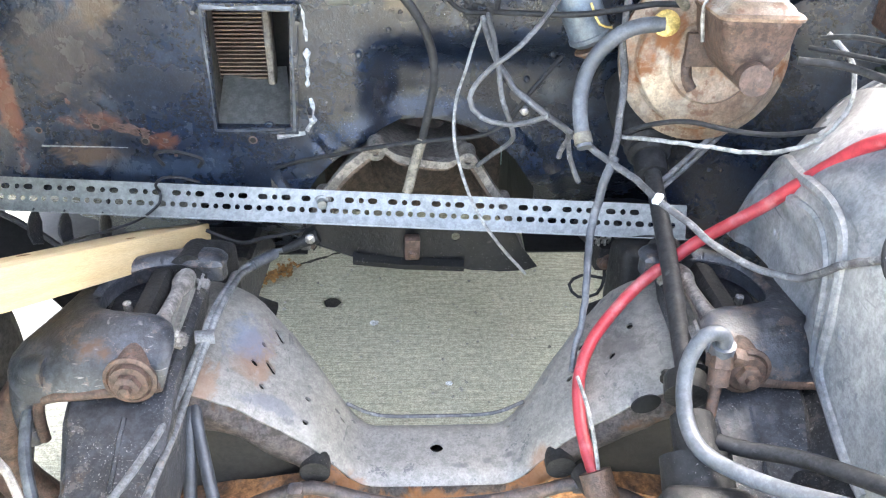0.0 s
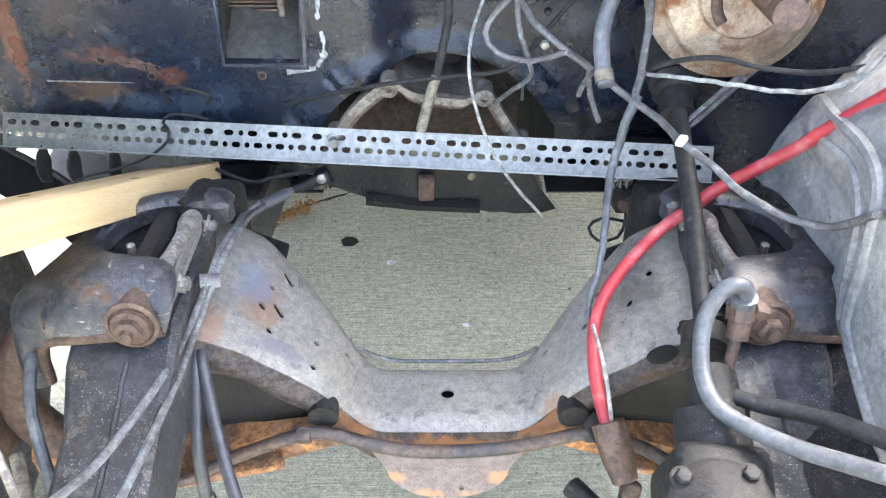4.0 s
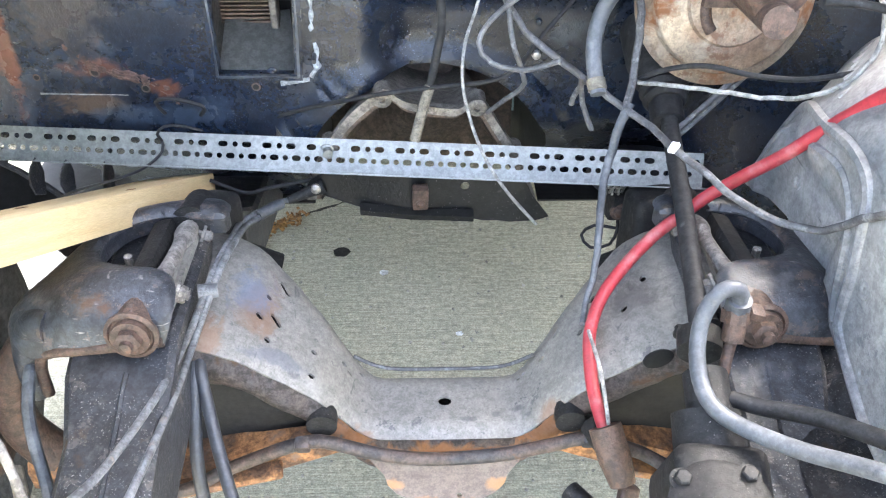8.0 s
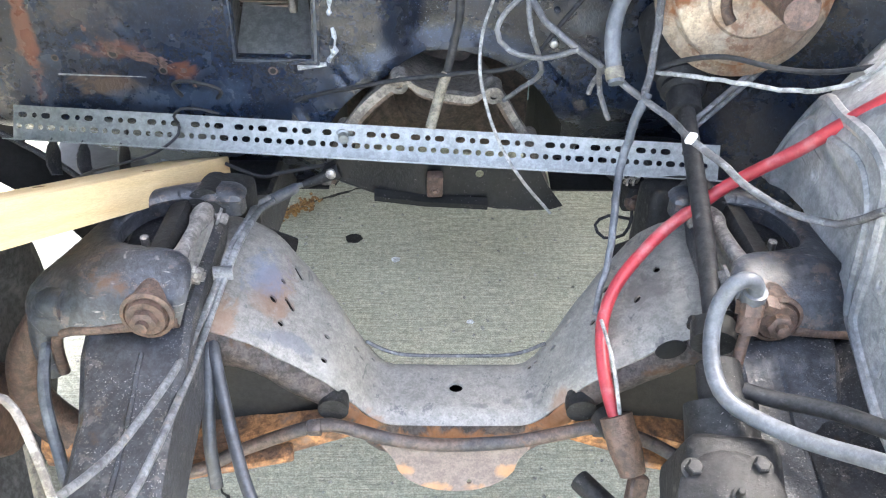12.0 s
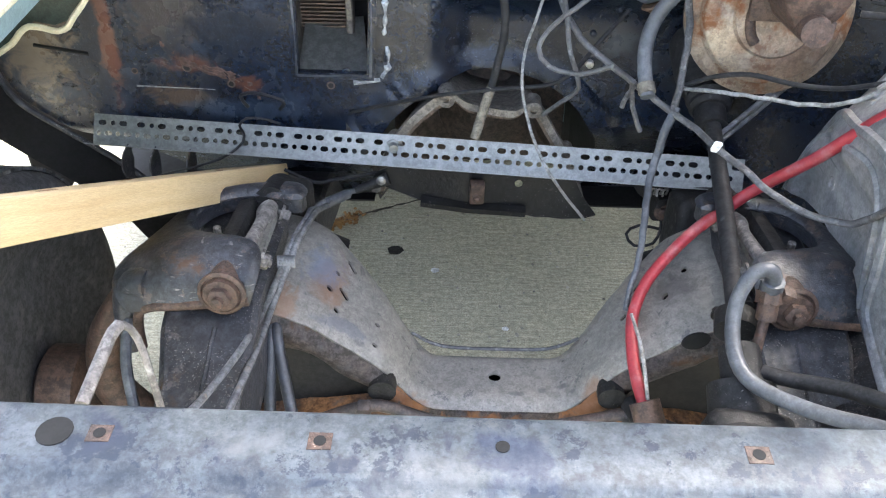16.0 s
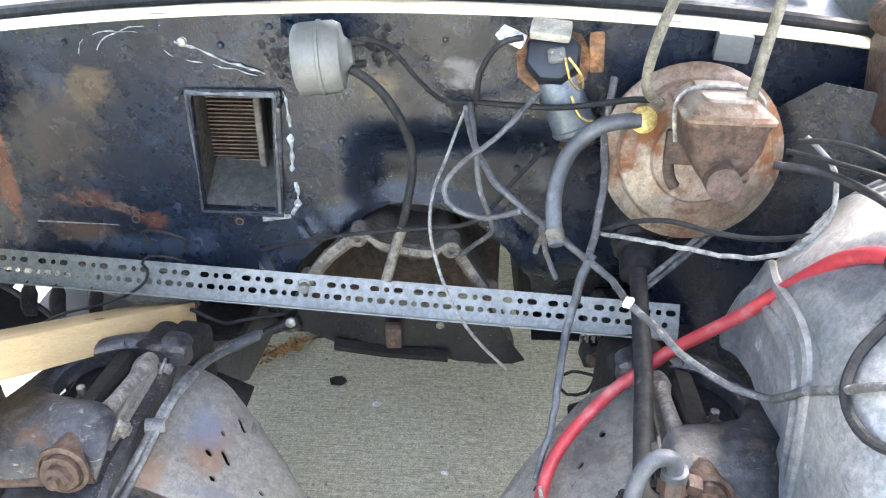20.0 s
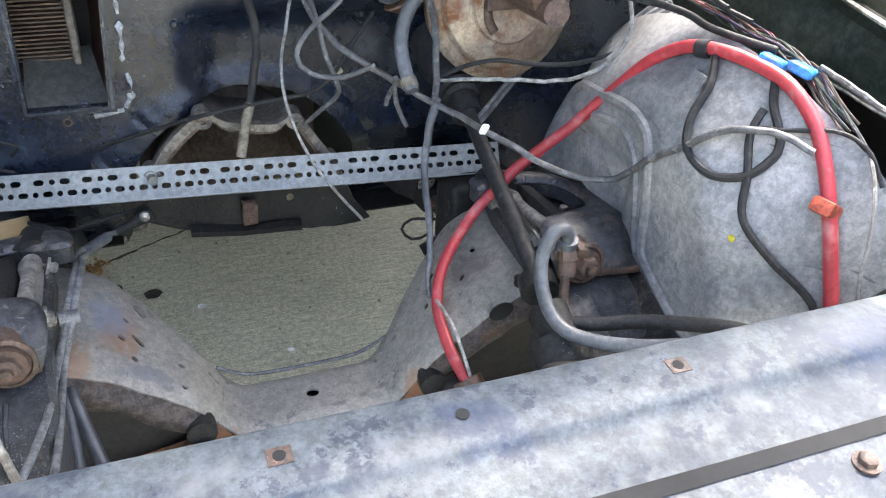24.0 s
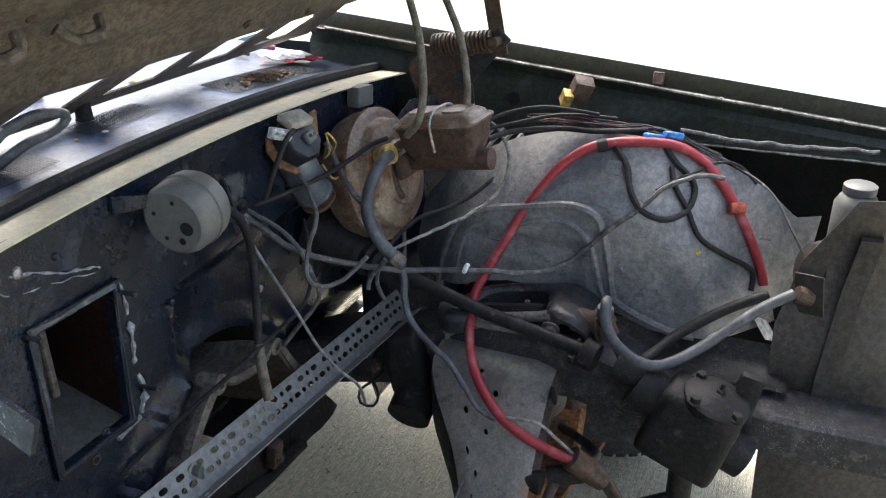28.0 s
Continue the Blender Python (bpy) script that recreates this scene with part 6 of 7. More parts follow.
tube(bm, [(0.083, 0.935, 0.853), (0.092, 0.900, 0.826), (0.108, 0.869, 0.796), (0.133, 0.831, 0.772), (0.176, 0.800, 0.746), (0.224, 0.769, 0.721), (0.268, 0.735, 0.700), (0.300, 0.690, 0.694), (0.317, 0.630, 0.697), (0.344, 0.591, 0.690), (0.375, 0.545, 0.680), (0.420, 0.500, 0.672), (0.460, 0.455, 0.690), (0.466, 0.398, 0.751), (0.478, 0.343, 0.802), (0.500, 0.300, 0.845), (0.530, 0.248, 0.862), (0.555, 0.204, 0.857)], lambda t: 0.0058 - 0.001 * t, 9, 0.008, wobble=0.002)
part("main_run", bm, M_WIRE, H)
bm = bmesh.new()
box(bm, (0.012, 0.008, 0.020), pose(0.314, 0.622, 0.704, 20, 10, 0), 0.002)
part("clip", bm, M_WHITE, H, "white plastic clip")
bm = bmesh.new()
tube(bm, [(0.270, 0.730, 0.700), (0.278, 0.755, 0.722), (0.292, 0.80, 0.78), (0.295, 0.86, 0.86), (0.305, 0.90, 0.92)], 0.006, 8, wobble=0.003)
part("branch", bm, M_WIRE, H)
bm = bmesh.new()
tube(bm, [(0.277, 0.738, 0.706), (0.264, 0.726, 0.680), (0.256, 0.722, 0.636), (0.245, 0.698, 0.600), (0.237, 0.661, 0.572), (0.230, 0.621, 0.547), (0.223, 0.590, 0.508), (0.208, 0.555, 0.476), (0.200, 0.520, 0.468)], lambda t: 0.0075 - 0.003 * t, 9, wobble=0.002)
part("drop_lead", bm, M_HOSE, H, "blue grey taped drop lead")
for pts in ([(0.20, 0.73, 0.755), (0.205, 0.75, 0.72), (0.215, 0.755, 0.685), (0.228, 0.75, 0.655)], [(0.205, 0.73, 0.75), (0.20, 0.76, 0.715), (0.195, 0.765, 0.69)], [(0.17, 0.75, 0.77), (0.12, 0.77, 0.745), (0.075, 0.786, 0.749), (0.055, 0.80, 0.775), (0.08, 0.81, 0.815), (0.13, 0.82, 0.85), (0.17, 0.86, 0.88), (0.20, 0.90, 0.90)],
            [(0.09, 0.93, 0.86), (0.10, 0.86, 0.82), (0.11, 0.83, 0.76), (0.13, 0.83, 0.69), (0.10, 0.86, 0.64), (0.08, 0.88, 0.61)]):
    bm = bmesh.new()
    tube(bm, pts, 0.0042, 7, wobble=0.002)
    part("branch", bm, M_WIRE, H)
cable("speedometer_cable", [(-0.33, 0.950, 0.505), (-0.29, 0.945, 0.560), (-0.235, 0.925, 0.592), (-0.16, 0.895, 0.625), (-0.09, 0.865, 0.655), (0.0, 0.85, 0.675), (0.08, 0.84, 0.69), (0.12, 0.84, 0.715), (0.16, 0.86, 0.76), (0.21, 0.90, 0.80)], 0.0038, M_RUBBER, "thin dark cable across the bell housing", "cable", 8)
hh = thing("heater_hose", "thin black rubber hose hanging from the canister", "hose", at=(-0.04, 0.85, 0.6))
bm = bmesh.new()
tube(bm, [(-0.083, 0.845, 0.944), (-0.052, 0.847, 0.922), (-0.024, 0.852, 0.884), (-0.002, 0.862, 0.826), (0.002, 0.866, 0.771), (-0.006, 0.863, 0.721), (-0.016, 0.859, 0.673)], 0.0070, 10)
part("hose", bm, M_RUBBER, hh)
bm = bmesh.new()
tube(bm, [(-0.016, 0.859, 0.673), (-0.030, 0.847, 0.628), (-0.042, 0.831, 0.586)], 0.009, 10)
part("open_end", bm, M_TIPRUBBER, hh, "pale weathered hose end")
cable("vacuum_line", [(-0.075, 0.858, 0.985), (-0.03, 0.88, 0.965), (0.01, 0.90, 0.91), (0.045, 0.92, 0.87), (0.085, 0.93, 0.862)], 0.0036, M_RUBBER, "thin black vacuum line along the firewall", "hose")
cable("ground_wire", [(0.083, 0.932, 0.853), (0.068, 0.915, 0.818), (0.054, 0.882, 0.786), (0.037, 0.840, 0.752), (0.033, 0.805, 0.706), (0.046, 0.785, 0.650), (0.070, 0.762, 0.595), (0.106, 0.745, 0.542), (0.160, 0.765, 0.462)], 0.0027, M_LIGHTWIRE, "thin pale wire hanging past the slotted angle", "wire", 7)
vh = thing("vacuum_hose", "grey dusty booster vacuum hose with open end", "hose", at=(0.225, 0.73, 0.76))
bm = bmesh.new()
tube(bm, [(0.329, 0.779, 0.901), (0.298, 0.779, 0.899), (0.269, 0.778, 0.888), (0.241, 0.779, 0.860), (0.224, 0.775, 0.826), (0.216, 0.758, 0.794), (0.216, 0.733, 0.765), (0.220, 0.706, 0.740)], 0.0115, 12)
part("hose", bm, M_HOSE, vh)
bm = bmesh.new()
lathe(bm, [(0.0135, 0), (0.0135, 0.016), (0.010, 0.017)], frame_to((0.217, 0.722, 0.755), (0.220, 0.706, 0.740)), 14)
part("clamp", bm, M_TIPRUBBER, vh)
cable("vacuum_tube", [(0.10, 0.925, 0.865), (0.14, 0.90, 0.872), (0.22, 0.86, 0.885), (0.28, 0.83, 0.905), (0.325, 0.815, 0.918), (0.36, 0.80, 0.922)], 0.0046, M_RUBBER, "black rubber vacuum tube to the booster", "hose")
cable("wiper_lead", [(0.165, 0.875, 0.985), (0.13, 0.87, 0.975), (0.105, 0.88, 0.93), (0.10, 0.90, 0.88)], 0.0046, M_RUBBER, "black wiper motor lead", "wire")
for i, pts in enumerate(([(0.225, 0.85, 0.965), (0.235, 0.85, 0.93), (0.25, 0.87, 0.91)], [(0.23, 0.85, 0.965), (0.25, 0.845, 0.94), (0.255, 0.86, 0.915)], [(0.24, 0.87, 0.90), (0.255, 0.86, 0.87), (0.275, 0.86, 0.865)])):
    cable("loose_wire", pts, 0.002, M_BRASS, "thin yellow loose wire under the wiper motor", "wire", 6, "loose wires")
cable("brake_wire", [(0.285, 0.77, 0.725), (0.32, 0.74, 0.735), (0.38, 0.70, 0.748), (0.45, 0.67, 0.752), (0.51, 0.63, 0.785), (0.545, 0.62, 0.84), (0.545, 0.64, 0.90), (0.51, 0.66, 0.935)], 0.0034, M_LIGHTWIRE, "pale grey wire looping under the booster", "wire", 7, wob=0.003)
cable("brake_wire", [(0.29, 0.775, 0.725), (0.33, 0.76, 0.75), (0.38, 0.74, 0.765), (0.44, 0.71, 0.765), (0.50, 0.68, 0.775), (0.56, 0.64, 0.81)], 0.004, M_RUBBER, "black wire looping under the booster", "wire", 7)
cable("hook_wire", [(-0.46, 0.90, 0.60), (-0.47, 0.895, 0.625), (-0.44, 0.88, 0.64), (-0.39, 0.88, 0.625), (-0.40, 0.895, 0.60)], 0.0035, M_RUBBER, "thin black wire hooked over the steel angle", "wire", 7)
cable("bent_wire", [(-0.40, 0.87, 0.485), (-0.34, 0.86, 0.465), (-0.30, 0.86, 0.474), (-0.22, 0.87, 0.485)], 0.0035, M_RUBBER, "thin black wire under the steel angle", "wire", 7)
# steering lines beside the shaft
for d in (0.0, 0.016):
    cable("brake_pipe", [(0.37, 0.78, 0.62 + d), (0.42, 0.80, 0.66 + d), (0.50, 0.84, 0.72 + d)], 0.0045, M_WIRE, "steel brake pipe behind the inner fender", "pipe", 8, "brake pipes")
for p in ([(0.50, 0.655, 0.93), (0.53, 0.62, 0.945), (0.56, 0.55, 0.955), (0.58, 0.45, 0.945)], [(0.49, 0.66, 0.915), (0.54, 0.60, 0.925), (0.57, 0.52, 0.94), (0.60, 0.42, 0.935)]):
    cable("brake_pipe", p, 0.0036, M_RUBBER, "grey pipe running along the inner fender", "pipe", 8, "brake pipes")

# power steering hoses
ps = thing("power_steering_hose", "grey dusty power steering hose in a wide loop", "hose", at=(0.33, 0.36, 0.66))
bm = bmesh.new()
tube(bm, [(0.336, 0.362, 0.650), (0.335, 0.360, 0.672), (0.325, 0.358, 0.684), (0.308, 0.356, 0.681), (0.294, 0.350, 0.655), (0.286, 0.330, 0.625), (0.284, 0.295, 0.602), (0.294, 0.262, 0.590), (0.322, 0.232, 0.590), (0.360, 0.192, 0.606), (0.398, 0.150, 0.634), (0.435, 0.100, 0.668), (0.462, 0.055, 0.690)], 0.0098, 14)
part("hose", bm, M_HOSE, ps)
for a, b, r in (((0.337, 0.363, 0.646), (0.336, 0.361, 0.664), 0.0150), ((0.336, 0.355, 0.632), (0.337, 0.363, 0.646), 0.0175), ((0.334, 0.345, 0.612), (0.336, 0.355, 0.632), 0.0135), ((0.464, 0.050, 0.690), (0.472, 0.025, 0.683), 0.016)):
    bm = bmesh.new()
    tube(bm, [a, b], r, 12 if r != 0.0175 else 6, smooth=False)
    part("fitting", bm, M_CASTRUST if r != 0.0150 else M_HOSE, ps, "brass brown hose fitting")
bm = bmesh.new()
tube(bm, [(0.334, 0.347, 0.615), (0.329, 0.335, 0.59), (0.323, 0.318, 0.565)], 0.007, 10)
part("pipe", bm, M_CASTRUST, ps)
bm = bmesh.new()
box(bm, (0.02, 0.02, 0.018), pose(0.358, 0.360, 0.642, 10, 20, 0), 0.006, 2)
part("side_plug", bm, M_CASTRUST, ps)
cable("return_hose", [(0.325, 0.290, 0.572), (0.355, 0.270, 0.580), (0.395, 0.240, 0.600), (0.428, 0.200, 0.622), (0.455, 0.150, 0.650), (0.472, 0.095, 0.675)], 0.010, M_RUBBER, "black power steering return hose", "hose", 12)

# loops of wire on the inner fender
cable("loop_wire", on_apron([(0.408, 0.895), (0.379, 0.869), (0.363, 0.831), (0.335, 0.800), (0.292, 0.786), (0.259, 0.799), (0.253, 0.831), (0.269, 0.853), (0.297, 0.876), (0.325, 0.906)]), 0.0058, M_RUBBER, "black wire loop resting on the inner fender", "wire", 8)
cable("loop_wire", on_apron([(0.300, 0.868), (0.289, 0.840), (0.259, 0.799), (0.230, 0.753), (0.183, 0.716), (0.148, 0.691), (0.129, 0.670), (0.127, 0.638)]), 0.0052, M_RUBBER, "black wire trailing down the inner fender", "wire", 8)
cable("loop_wire", on_apron([(0.317, 0.835), (0.286, 0.850), (0.248, 0.862), (0.215, 0.872), (0.18, 0.86), (0.15, 0.83)], 0.016), 0.003, M_RUBBER, "grey taped wire crossing the inner fender", "wire", 8, wob=0.002)
rng = random.Random(4)
cols = {"red": (0.17, 0.05, 0.045), "brown": (0.06, 0.045, 0.04), "black": (0.02, 0.02, 0.02), "grey": (0.07, 0.07, 0.07), "green": (0.03, 0.05, 0.04), "purple": (0.06, 0.045, 0.08), "orange": (0.10, 0.06, 0.045)}
wmats = {k: mat(k + " wire", c, rough=0.5, scale=60, bump=0.05) for k, c in cols.items()}
for i in range(13):
    k = list(cols)[i % 7]
    pts = []
    for j in range(11):
        t = j / 10
        y = 0.60 - 0.38 * t + rng.uniform(-0.006, 0.006)
        z = 0.912 + 0.006 * math.sin(t * 5 + i) + rng.uniform(-0.003, 0.005) - 0.16 * max(0, t - 0.74)
        pts.append((0.618 + 0.012 * math.sin(t * 4 + i * 0.6) + rng.uniform(-0.006, 0.006), y, z))
    cable("harness_wire", pts, 0.0011 + 0.0004 * (i % 3), wmats[k], k + " wire in the loose bundle on the inner fender", "wire", 6, "loose harness wires")
cable("conduit", [(0.47, 0.640, 0.905), (0.520, 0.616, 0.908), (0.553, 0.56, 0.912), (0.566, 0.512, 0.914), (0.562, 0.46, 0.916), (0.575, 0.41, 0.918), (0.60, 0.36, 0.918)], 0.0055, M_RUBBER, "black wiring conduit over the inner fender", "conduit")
for y, z, x in ((0.311, 0.912, 0.603), (0.345, 0.910, 0.585)):
    bm = bmesh.new()
    box(bm, (0.03, 0.035, 0.014), pose(x, y, z, 10, 15, 30), 0.003)
    solo("tape_connector", bm, mat("bright blue tape", (0.03, 0.22, 0.62), rough=0.4), "bright blue crimp connector on the wires", "connector", "blue connectors")
cable("fender_wire", [(0.62, 0.30, 0.92), (0.64, 0.20, 0.905), (0.655, 0.08, 0.90), (0.66, -0.05, 0.905)], 0.004, M_WIRE, "grey twisted wire along the fender", "wire", 7, wob=0.004)
cable("fender_wire", [(0.62, 0.28, 0.90), (0.62, 0.19, 0.86), (0.58, 0.12, 0.83), (0.54, 0.07, 0.77), (0.53, 0.05, 0.74)], 0.0025, M_WIRE, "thin grey wire hanging toward the washer bottle", "wire", 6)

# paper scrap, yellow connector
bm = bmesh.new()
box(bm, (0.09, 0.05, 0.0012), pose(0.565, 0.10, 0.570, 30, -30, 40), 0)
solo("paper_scrap", bm, M_WHITE, "crumpled white paper scrap below the hoses", "paper")
yc = thing("relay_connector", "brown relay with yellow connector on the fender side", "relay", at=(0.66, 0.52, 0.93))
bm = bmesh.new()
box(bm, (0.032, 0.04, 0.045), pose(0.645, 0.505, 0.975, 15, -25, 25), 0.005, 2)
part("relay", bm, M_CASTRUST, yc)
bm = bmesh.new()
box(bm, (0.026, 0.02, 0.028), pose(0.628, 0.530, 0.958, 15, -25, 25), 0.003, 2)
part("connector", bm, M_BRASS, yc, "yellow plug")

# twin grey lines over the passenger side tower
M_LINE = mat("weathered grey line", (0.145, 0.15, 0.155), (0.09, 0.094, 0.102), rough=0.55, scale=25, dust=0.2, dust_color=(0.24, 0.20, 0.16), bump=0.15)
for _, pts in ((0, [(-0.395, 0.09, 0.64), (-0.385, 0.15, 0.600), (-0.372, 0.21, 0.575), (-0.350, 0.32, 0.555), (-0.344, 0.43, 0.530), (-0.330, 0.51, 0.545), (-0.322, 0.57, 0.552), (-0.318, 0.66, 0.530), (-0.328, 0.765, 0.475), (-0.290, 0.85, 0.448), (-0.262, 0.865, 0.445)]), (1, [(-0.358, 0.10, 0.58), (-0.352, 0.16, 0.553), (-0.345, 0.21, 0.549), (-0.340, 0.28, 0.540), (-0.340, 0.37, 0.520), (-0.336, 0.455, 0.520), (-0.322, 0.51, 0.545), (-0.314, 0.57, 0.552), (-0.309, 0.66, 0.530), (-0.318, 0.765, 0.470), (-0.285, 0.85, 0.440)])):
    cable("clutch_line", pts, 0.0050, M_LINE, "grey plastic covered line over the frame tower", "hose", 9, "clutch lines")
solo("line_clip", tube(bmesh.new(), [(-0.339, 0.512, 0.549), (-0.313, 0.518, 0.547)], 0.0105, 12, smooth=False), M_LINE, "grey clip holding two lines", "clip")
solo("line_joint", tube(bmesh.new(), [(-0.312, 0.80, 0.458), (-0.28, 0.852, 0.446)], 0.010, 10, smooth=False), M_HOSE, "grey line joint near the flywheel cover", "joint")
cable("fuel_hose", [(-0.344, 0.462, 0.487), (-0.341, 0.43, 0.475), (-0.339, 0.40, 0.449), (-0.336, 0.35, 0.39), (-0.33, 0.32, 0.33)], 0.0092, M_OLDHOSE, "blue black hose hanging by the crossmember", "hose", 10)
cable("fuel_hose", [(-0.338, 0.462, 0.487), (-0.332, 0.43, 0.477), (-0.322, 0.40, 0.45), (-0.302, 0.345, 0.405), (-0.280, 0.295, 0.365), (-0.252, 0.25, 0.335)], 0.0090, M_OLDHOSE, "blue black hose bending toward the middle", "hose", 10)
solo("bent_rod", tube(bmesh.new(), [(-0.345, -0.050, 0.862), (-0.345, -0.015, 0.866), (-0.344, 0.022, 0.870), (-0.339, 0.032, 0.868), (-0.332, 0.034, 0.852), (-0.322, 0.020, 0.815), (-0.312, 0.0, 0.775), (-0.30, -0.03, 0.72)], lambda t: 0.0054 if t < 0.33 else 0.0034, 9), M_FORGED, "bent grey metal rod standing behind the radiator support", "rod")
cable("brake_hose", [(-0.50, 0.62, 0.50), (-0.535, 0.47, 0.53), (-0.53, 0.36, 0.50), (-0.50, 0.28, 0.42), (-0.48, 0.22, 0.36)], 0.008, M_HOSE, "grey brake hose beside the control arm", "hose", 9)
cable("brake_hose", [(-0.54, 0.30, 0.45), (-0.49, 0.20, 0.42), (-0.45, 0.12, 0.40)], 0.009, M_TIPRUBBER, "pale hose end beside the frame rail", "hose", 9)
cable("floor_wire", [(-0.14, 0.560, 0.365), (-0.09, 0.562, 0.335), (0.0, 0.566, 0.327), (0.09, 0.562, 0.335), (0.14, 0.558, 0.365)], 0.003, M_WIRE, "thin wire behind the crossmember", "wire", 6)

# washer bottle
wb = thing("washer_bottle", "grey washer bottle standing by the radiator support", "bottle", at=(0.56, 0.03, 0.72))
bm = bmesh.new()
lathe(bm, [(0.034, 0), (0.038, 0.006), (0.038, 0.085), (0.030, 0.10), (0.024, 0.105)], Matrix.Translation((0.560, -0.022, 0.752)), 24)
part("bottle", bm, M_PLASTIC, wb)
bm = bmesh.new()
lathe(bm, [(0.027, 0), (0.028, 0.002), (0.028, 0.014), (0.024, 0.017)], Matrix.Translation((0.560, -0.022, 0.858)), 24)
part("cap", bm, M_PLASTIC, wb)
solo("horn", lathe(bmesh.new(), [(0.02, 0), (0.055, 0.012), (0.058, 0.022), (0.05, 0.04), (0.02, 0.048)], frame_to((0.552, 0.0, 0.70), (0.50, 0.09, 0.72)), 28), M_BAFFLE, "dusty round horn beside the washer bottle", "horn")

# thin wire hooked through the angle bar
cable("thin_wire", [(-0.403, 0.895, 0.570), (-0.434, 0.89, 0.582), (-0.462, 0.885, 0.585), (-0.477, 0.885, 0.570), (-0.476, 0.895, 0.552), (-0.474, 0.88, 0.538), (-0.505, 0.86, 0.518), (-0.560, 0.85, 0.500), (-0.633, 0.86, 0.472), (-0.70, 0.87, 0.43)], 0.0026, M_RUBBER, "thin black wire hooked through the slotted angle", "wire", 7)
# drilled holes and a bare scored line in the firewall
for x, z, r in ((-0.574, 0.659, 0.006), (-0.496, 0.628, 0.005), (-0.31, 0.63, 0.005), (-0.672, 0.65, 0.004)):
    bm = bmesh.new()
    c0 = V((x, firewall_y(x, z) - 0.003, z))
    lathe(bm, [(r, 0), (r, 0.0006)], frame_to(c0, c0 + V((0, -0.1, 0))), 14)
    part("hole", bm, M_DARKHOLE, firewall)
    bm = bmesh.new()
    lathe(bm, [(r, 0), (r * 1.25, 0.0012), (r * 1.6, 0.0)], frame_to(c0, c0 + V((0, -0.1, 0))), 16)
    part("hole_rim", bm, M_CASTRUST, firewall, "rusty burred hole rim")
bm = bmesh.new()
tube(bm, [(x, firewall_y(x, 0.617) - 0.0025, 0.620 - 0.04 * (x + 0.674)) for x in (-0.674, -0.63, -0.59, -0.55, -0.529)], lambda t: 0.0018 * (1 - 0.7 * t), 6)
part("scored_line", bm, M_LIGHTWIRE, firewall, "bare scored metal line")


# ---- cowl details ----
def on_cowl(x, y, d=0.0):
    p = V(cowl_f(x, y))
    return p + V((0, 0, 0.003 + d))


M_MESH = mat("dark grille mesh", (0.02, 0.024, 0.032), (0.04, 0.045, 0.055), rough=0.5, scale=40)
for x0, x1, y0, y1 in ((-0.60, -0.16, 1.055, 1.14), (-0.06, 0.10, 1.09, 1.15), (0.26, 0.58, 1.055, 1.14)):
    bm = bmesh.new()
    nx, ny = int((x1 - x0) / 0.0052), int((y1 - y0) / 0.0052)
    for i in range(nx):
        a, b = on_cowl(x0 + i * 0.0052, y0, 0.001), on_cowl(x0 + i * 0.0052, y1, 0.001)
        tube(bm, [a, b], 0.0006, 4, smooth=False, cap=False)
    for j in range(ny):
        tube(bm, [on_cowl(x0 + (x1 - x0) * k / 6, y0 + j * 0.0052, 0.001) for k in range(7)], 0.0006, 4, smooth=False, cap=False)
    part("grille", bm, M_MESH, cowl, "dark wire mesh intake grille")
for x in (-0.012, -0.45):
    bm = bmesh.new()
    p = on_cowl(x, 1.15)
    lathe(bm, [(0.015, 0), (0.0135, 0.004), (0.0125, 0.03), (0.012, 0.034), (0.006, 0.034), (0.006, 0.02)], Matrix.Translation(p), 16)
    part("wiper_post", bm, M_RUBBER, cowl)
bm = bmesh.new()
tube(bm, [(-0.30, 1.055, 1.030), (-0.27, 1.05, 1.062), (-0.246, 1.05, 1.078), (-0.19, 1.05, 1.087), (-0.148, 1.05, 1.080), (-0.136, 1.052, 1.069), (-0.155, 1.055, 1.058), (-0.20, 1.07, 1.045), (-0.24, 1.09, 1.02)], 0.0075, 10)
part("washer_tube", bm, M_HOSE, cowl)
for i in range(26):
    x, y = rng.uniform(-0.62, 0.6), rng.uniform(1.04, 1.36)
    bm = bmesh.new()
    r = rng.choice((0.003, 0.004, 0.006))
    lathe(bm, [(r * 1.4, 0), (r, 0.001), (r * 0.5, 0.0022)], Matrix.Translation(on_cowl(x, y)), 9)
    part("screw" if i % 3 else "rust_spot", bm, (M_COWL, M_WHITE, M_ORANGE)[i % 3], cowl)
rag = thing("rag", "crumpled red and white rag on the cowl", "rag", at=on_cowl(0.58, 1.165))
for nm, c, s0 in (("white_cloth", M_WHITE, 0.0), ("red_cloth", mat("red cloth", (0.42, 0.03, 0.03), rough=0.8), 0.5)):
    bm = bmesh.new()
    sheet(bm, [(-0.06, -0.03), (0.06, -0.035), (0.055, 0.03), (-0.05, 0.035)], lambda u, v: on_cowl(0.58 + u + s0 * 0.02, 1.165 + v - s0 * 0.04, 0.010 - s0 * 0.010 + 0.016 * abs(noise.noise(V((u * 30, v * 30, s0 * 9))))), step=0.012, thick=0.0015)
    part(nm, bm, c, rag)
cable("pink_hose", [on_cowl(0.55, 1.235, 0.008), on_cowl(0.53, 1.255, 0.012), on_cowl(0.57, 1.27, 0.014), on_cowl(0.63, 1.265, 0.012), on_cowl(0.66, 1.245, 0.008)], 0.006, mat("pink tube", (0.45, 0.12, 0.16), rough=0.5), "pink rubber tube lying on the cowl", "hose")
bm = bmesh.new()
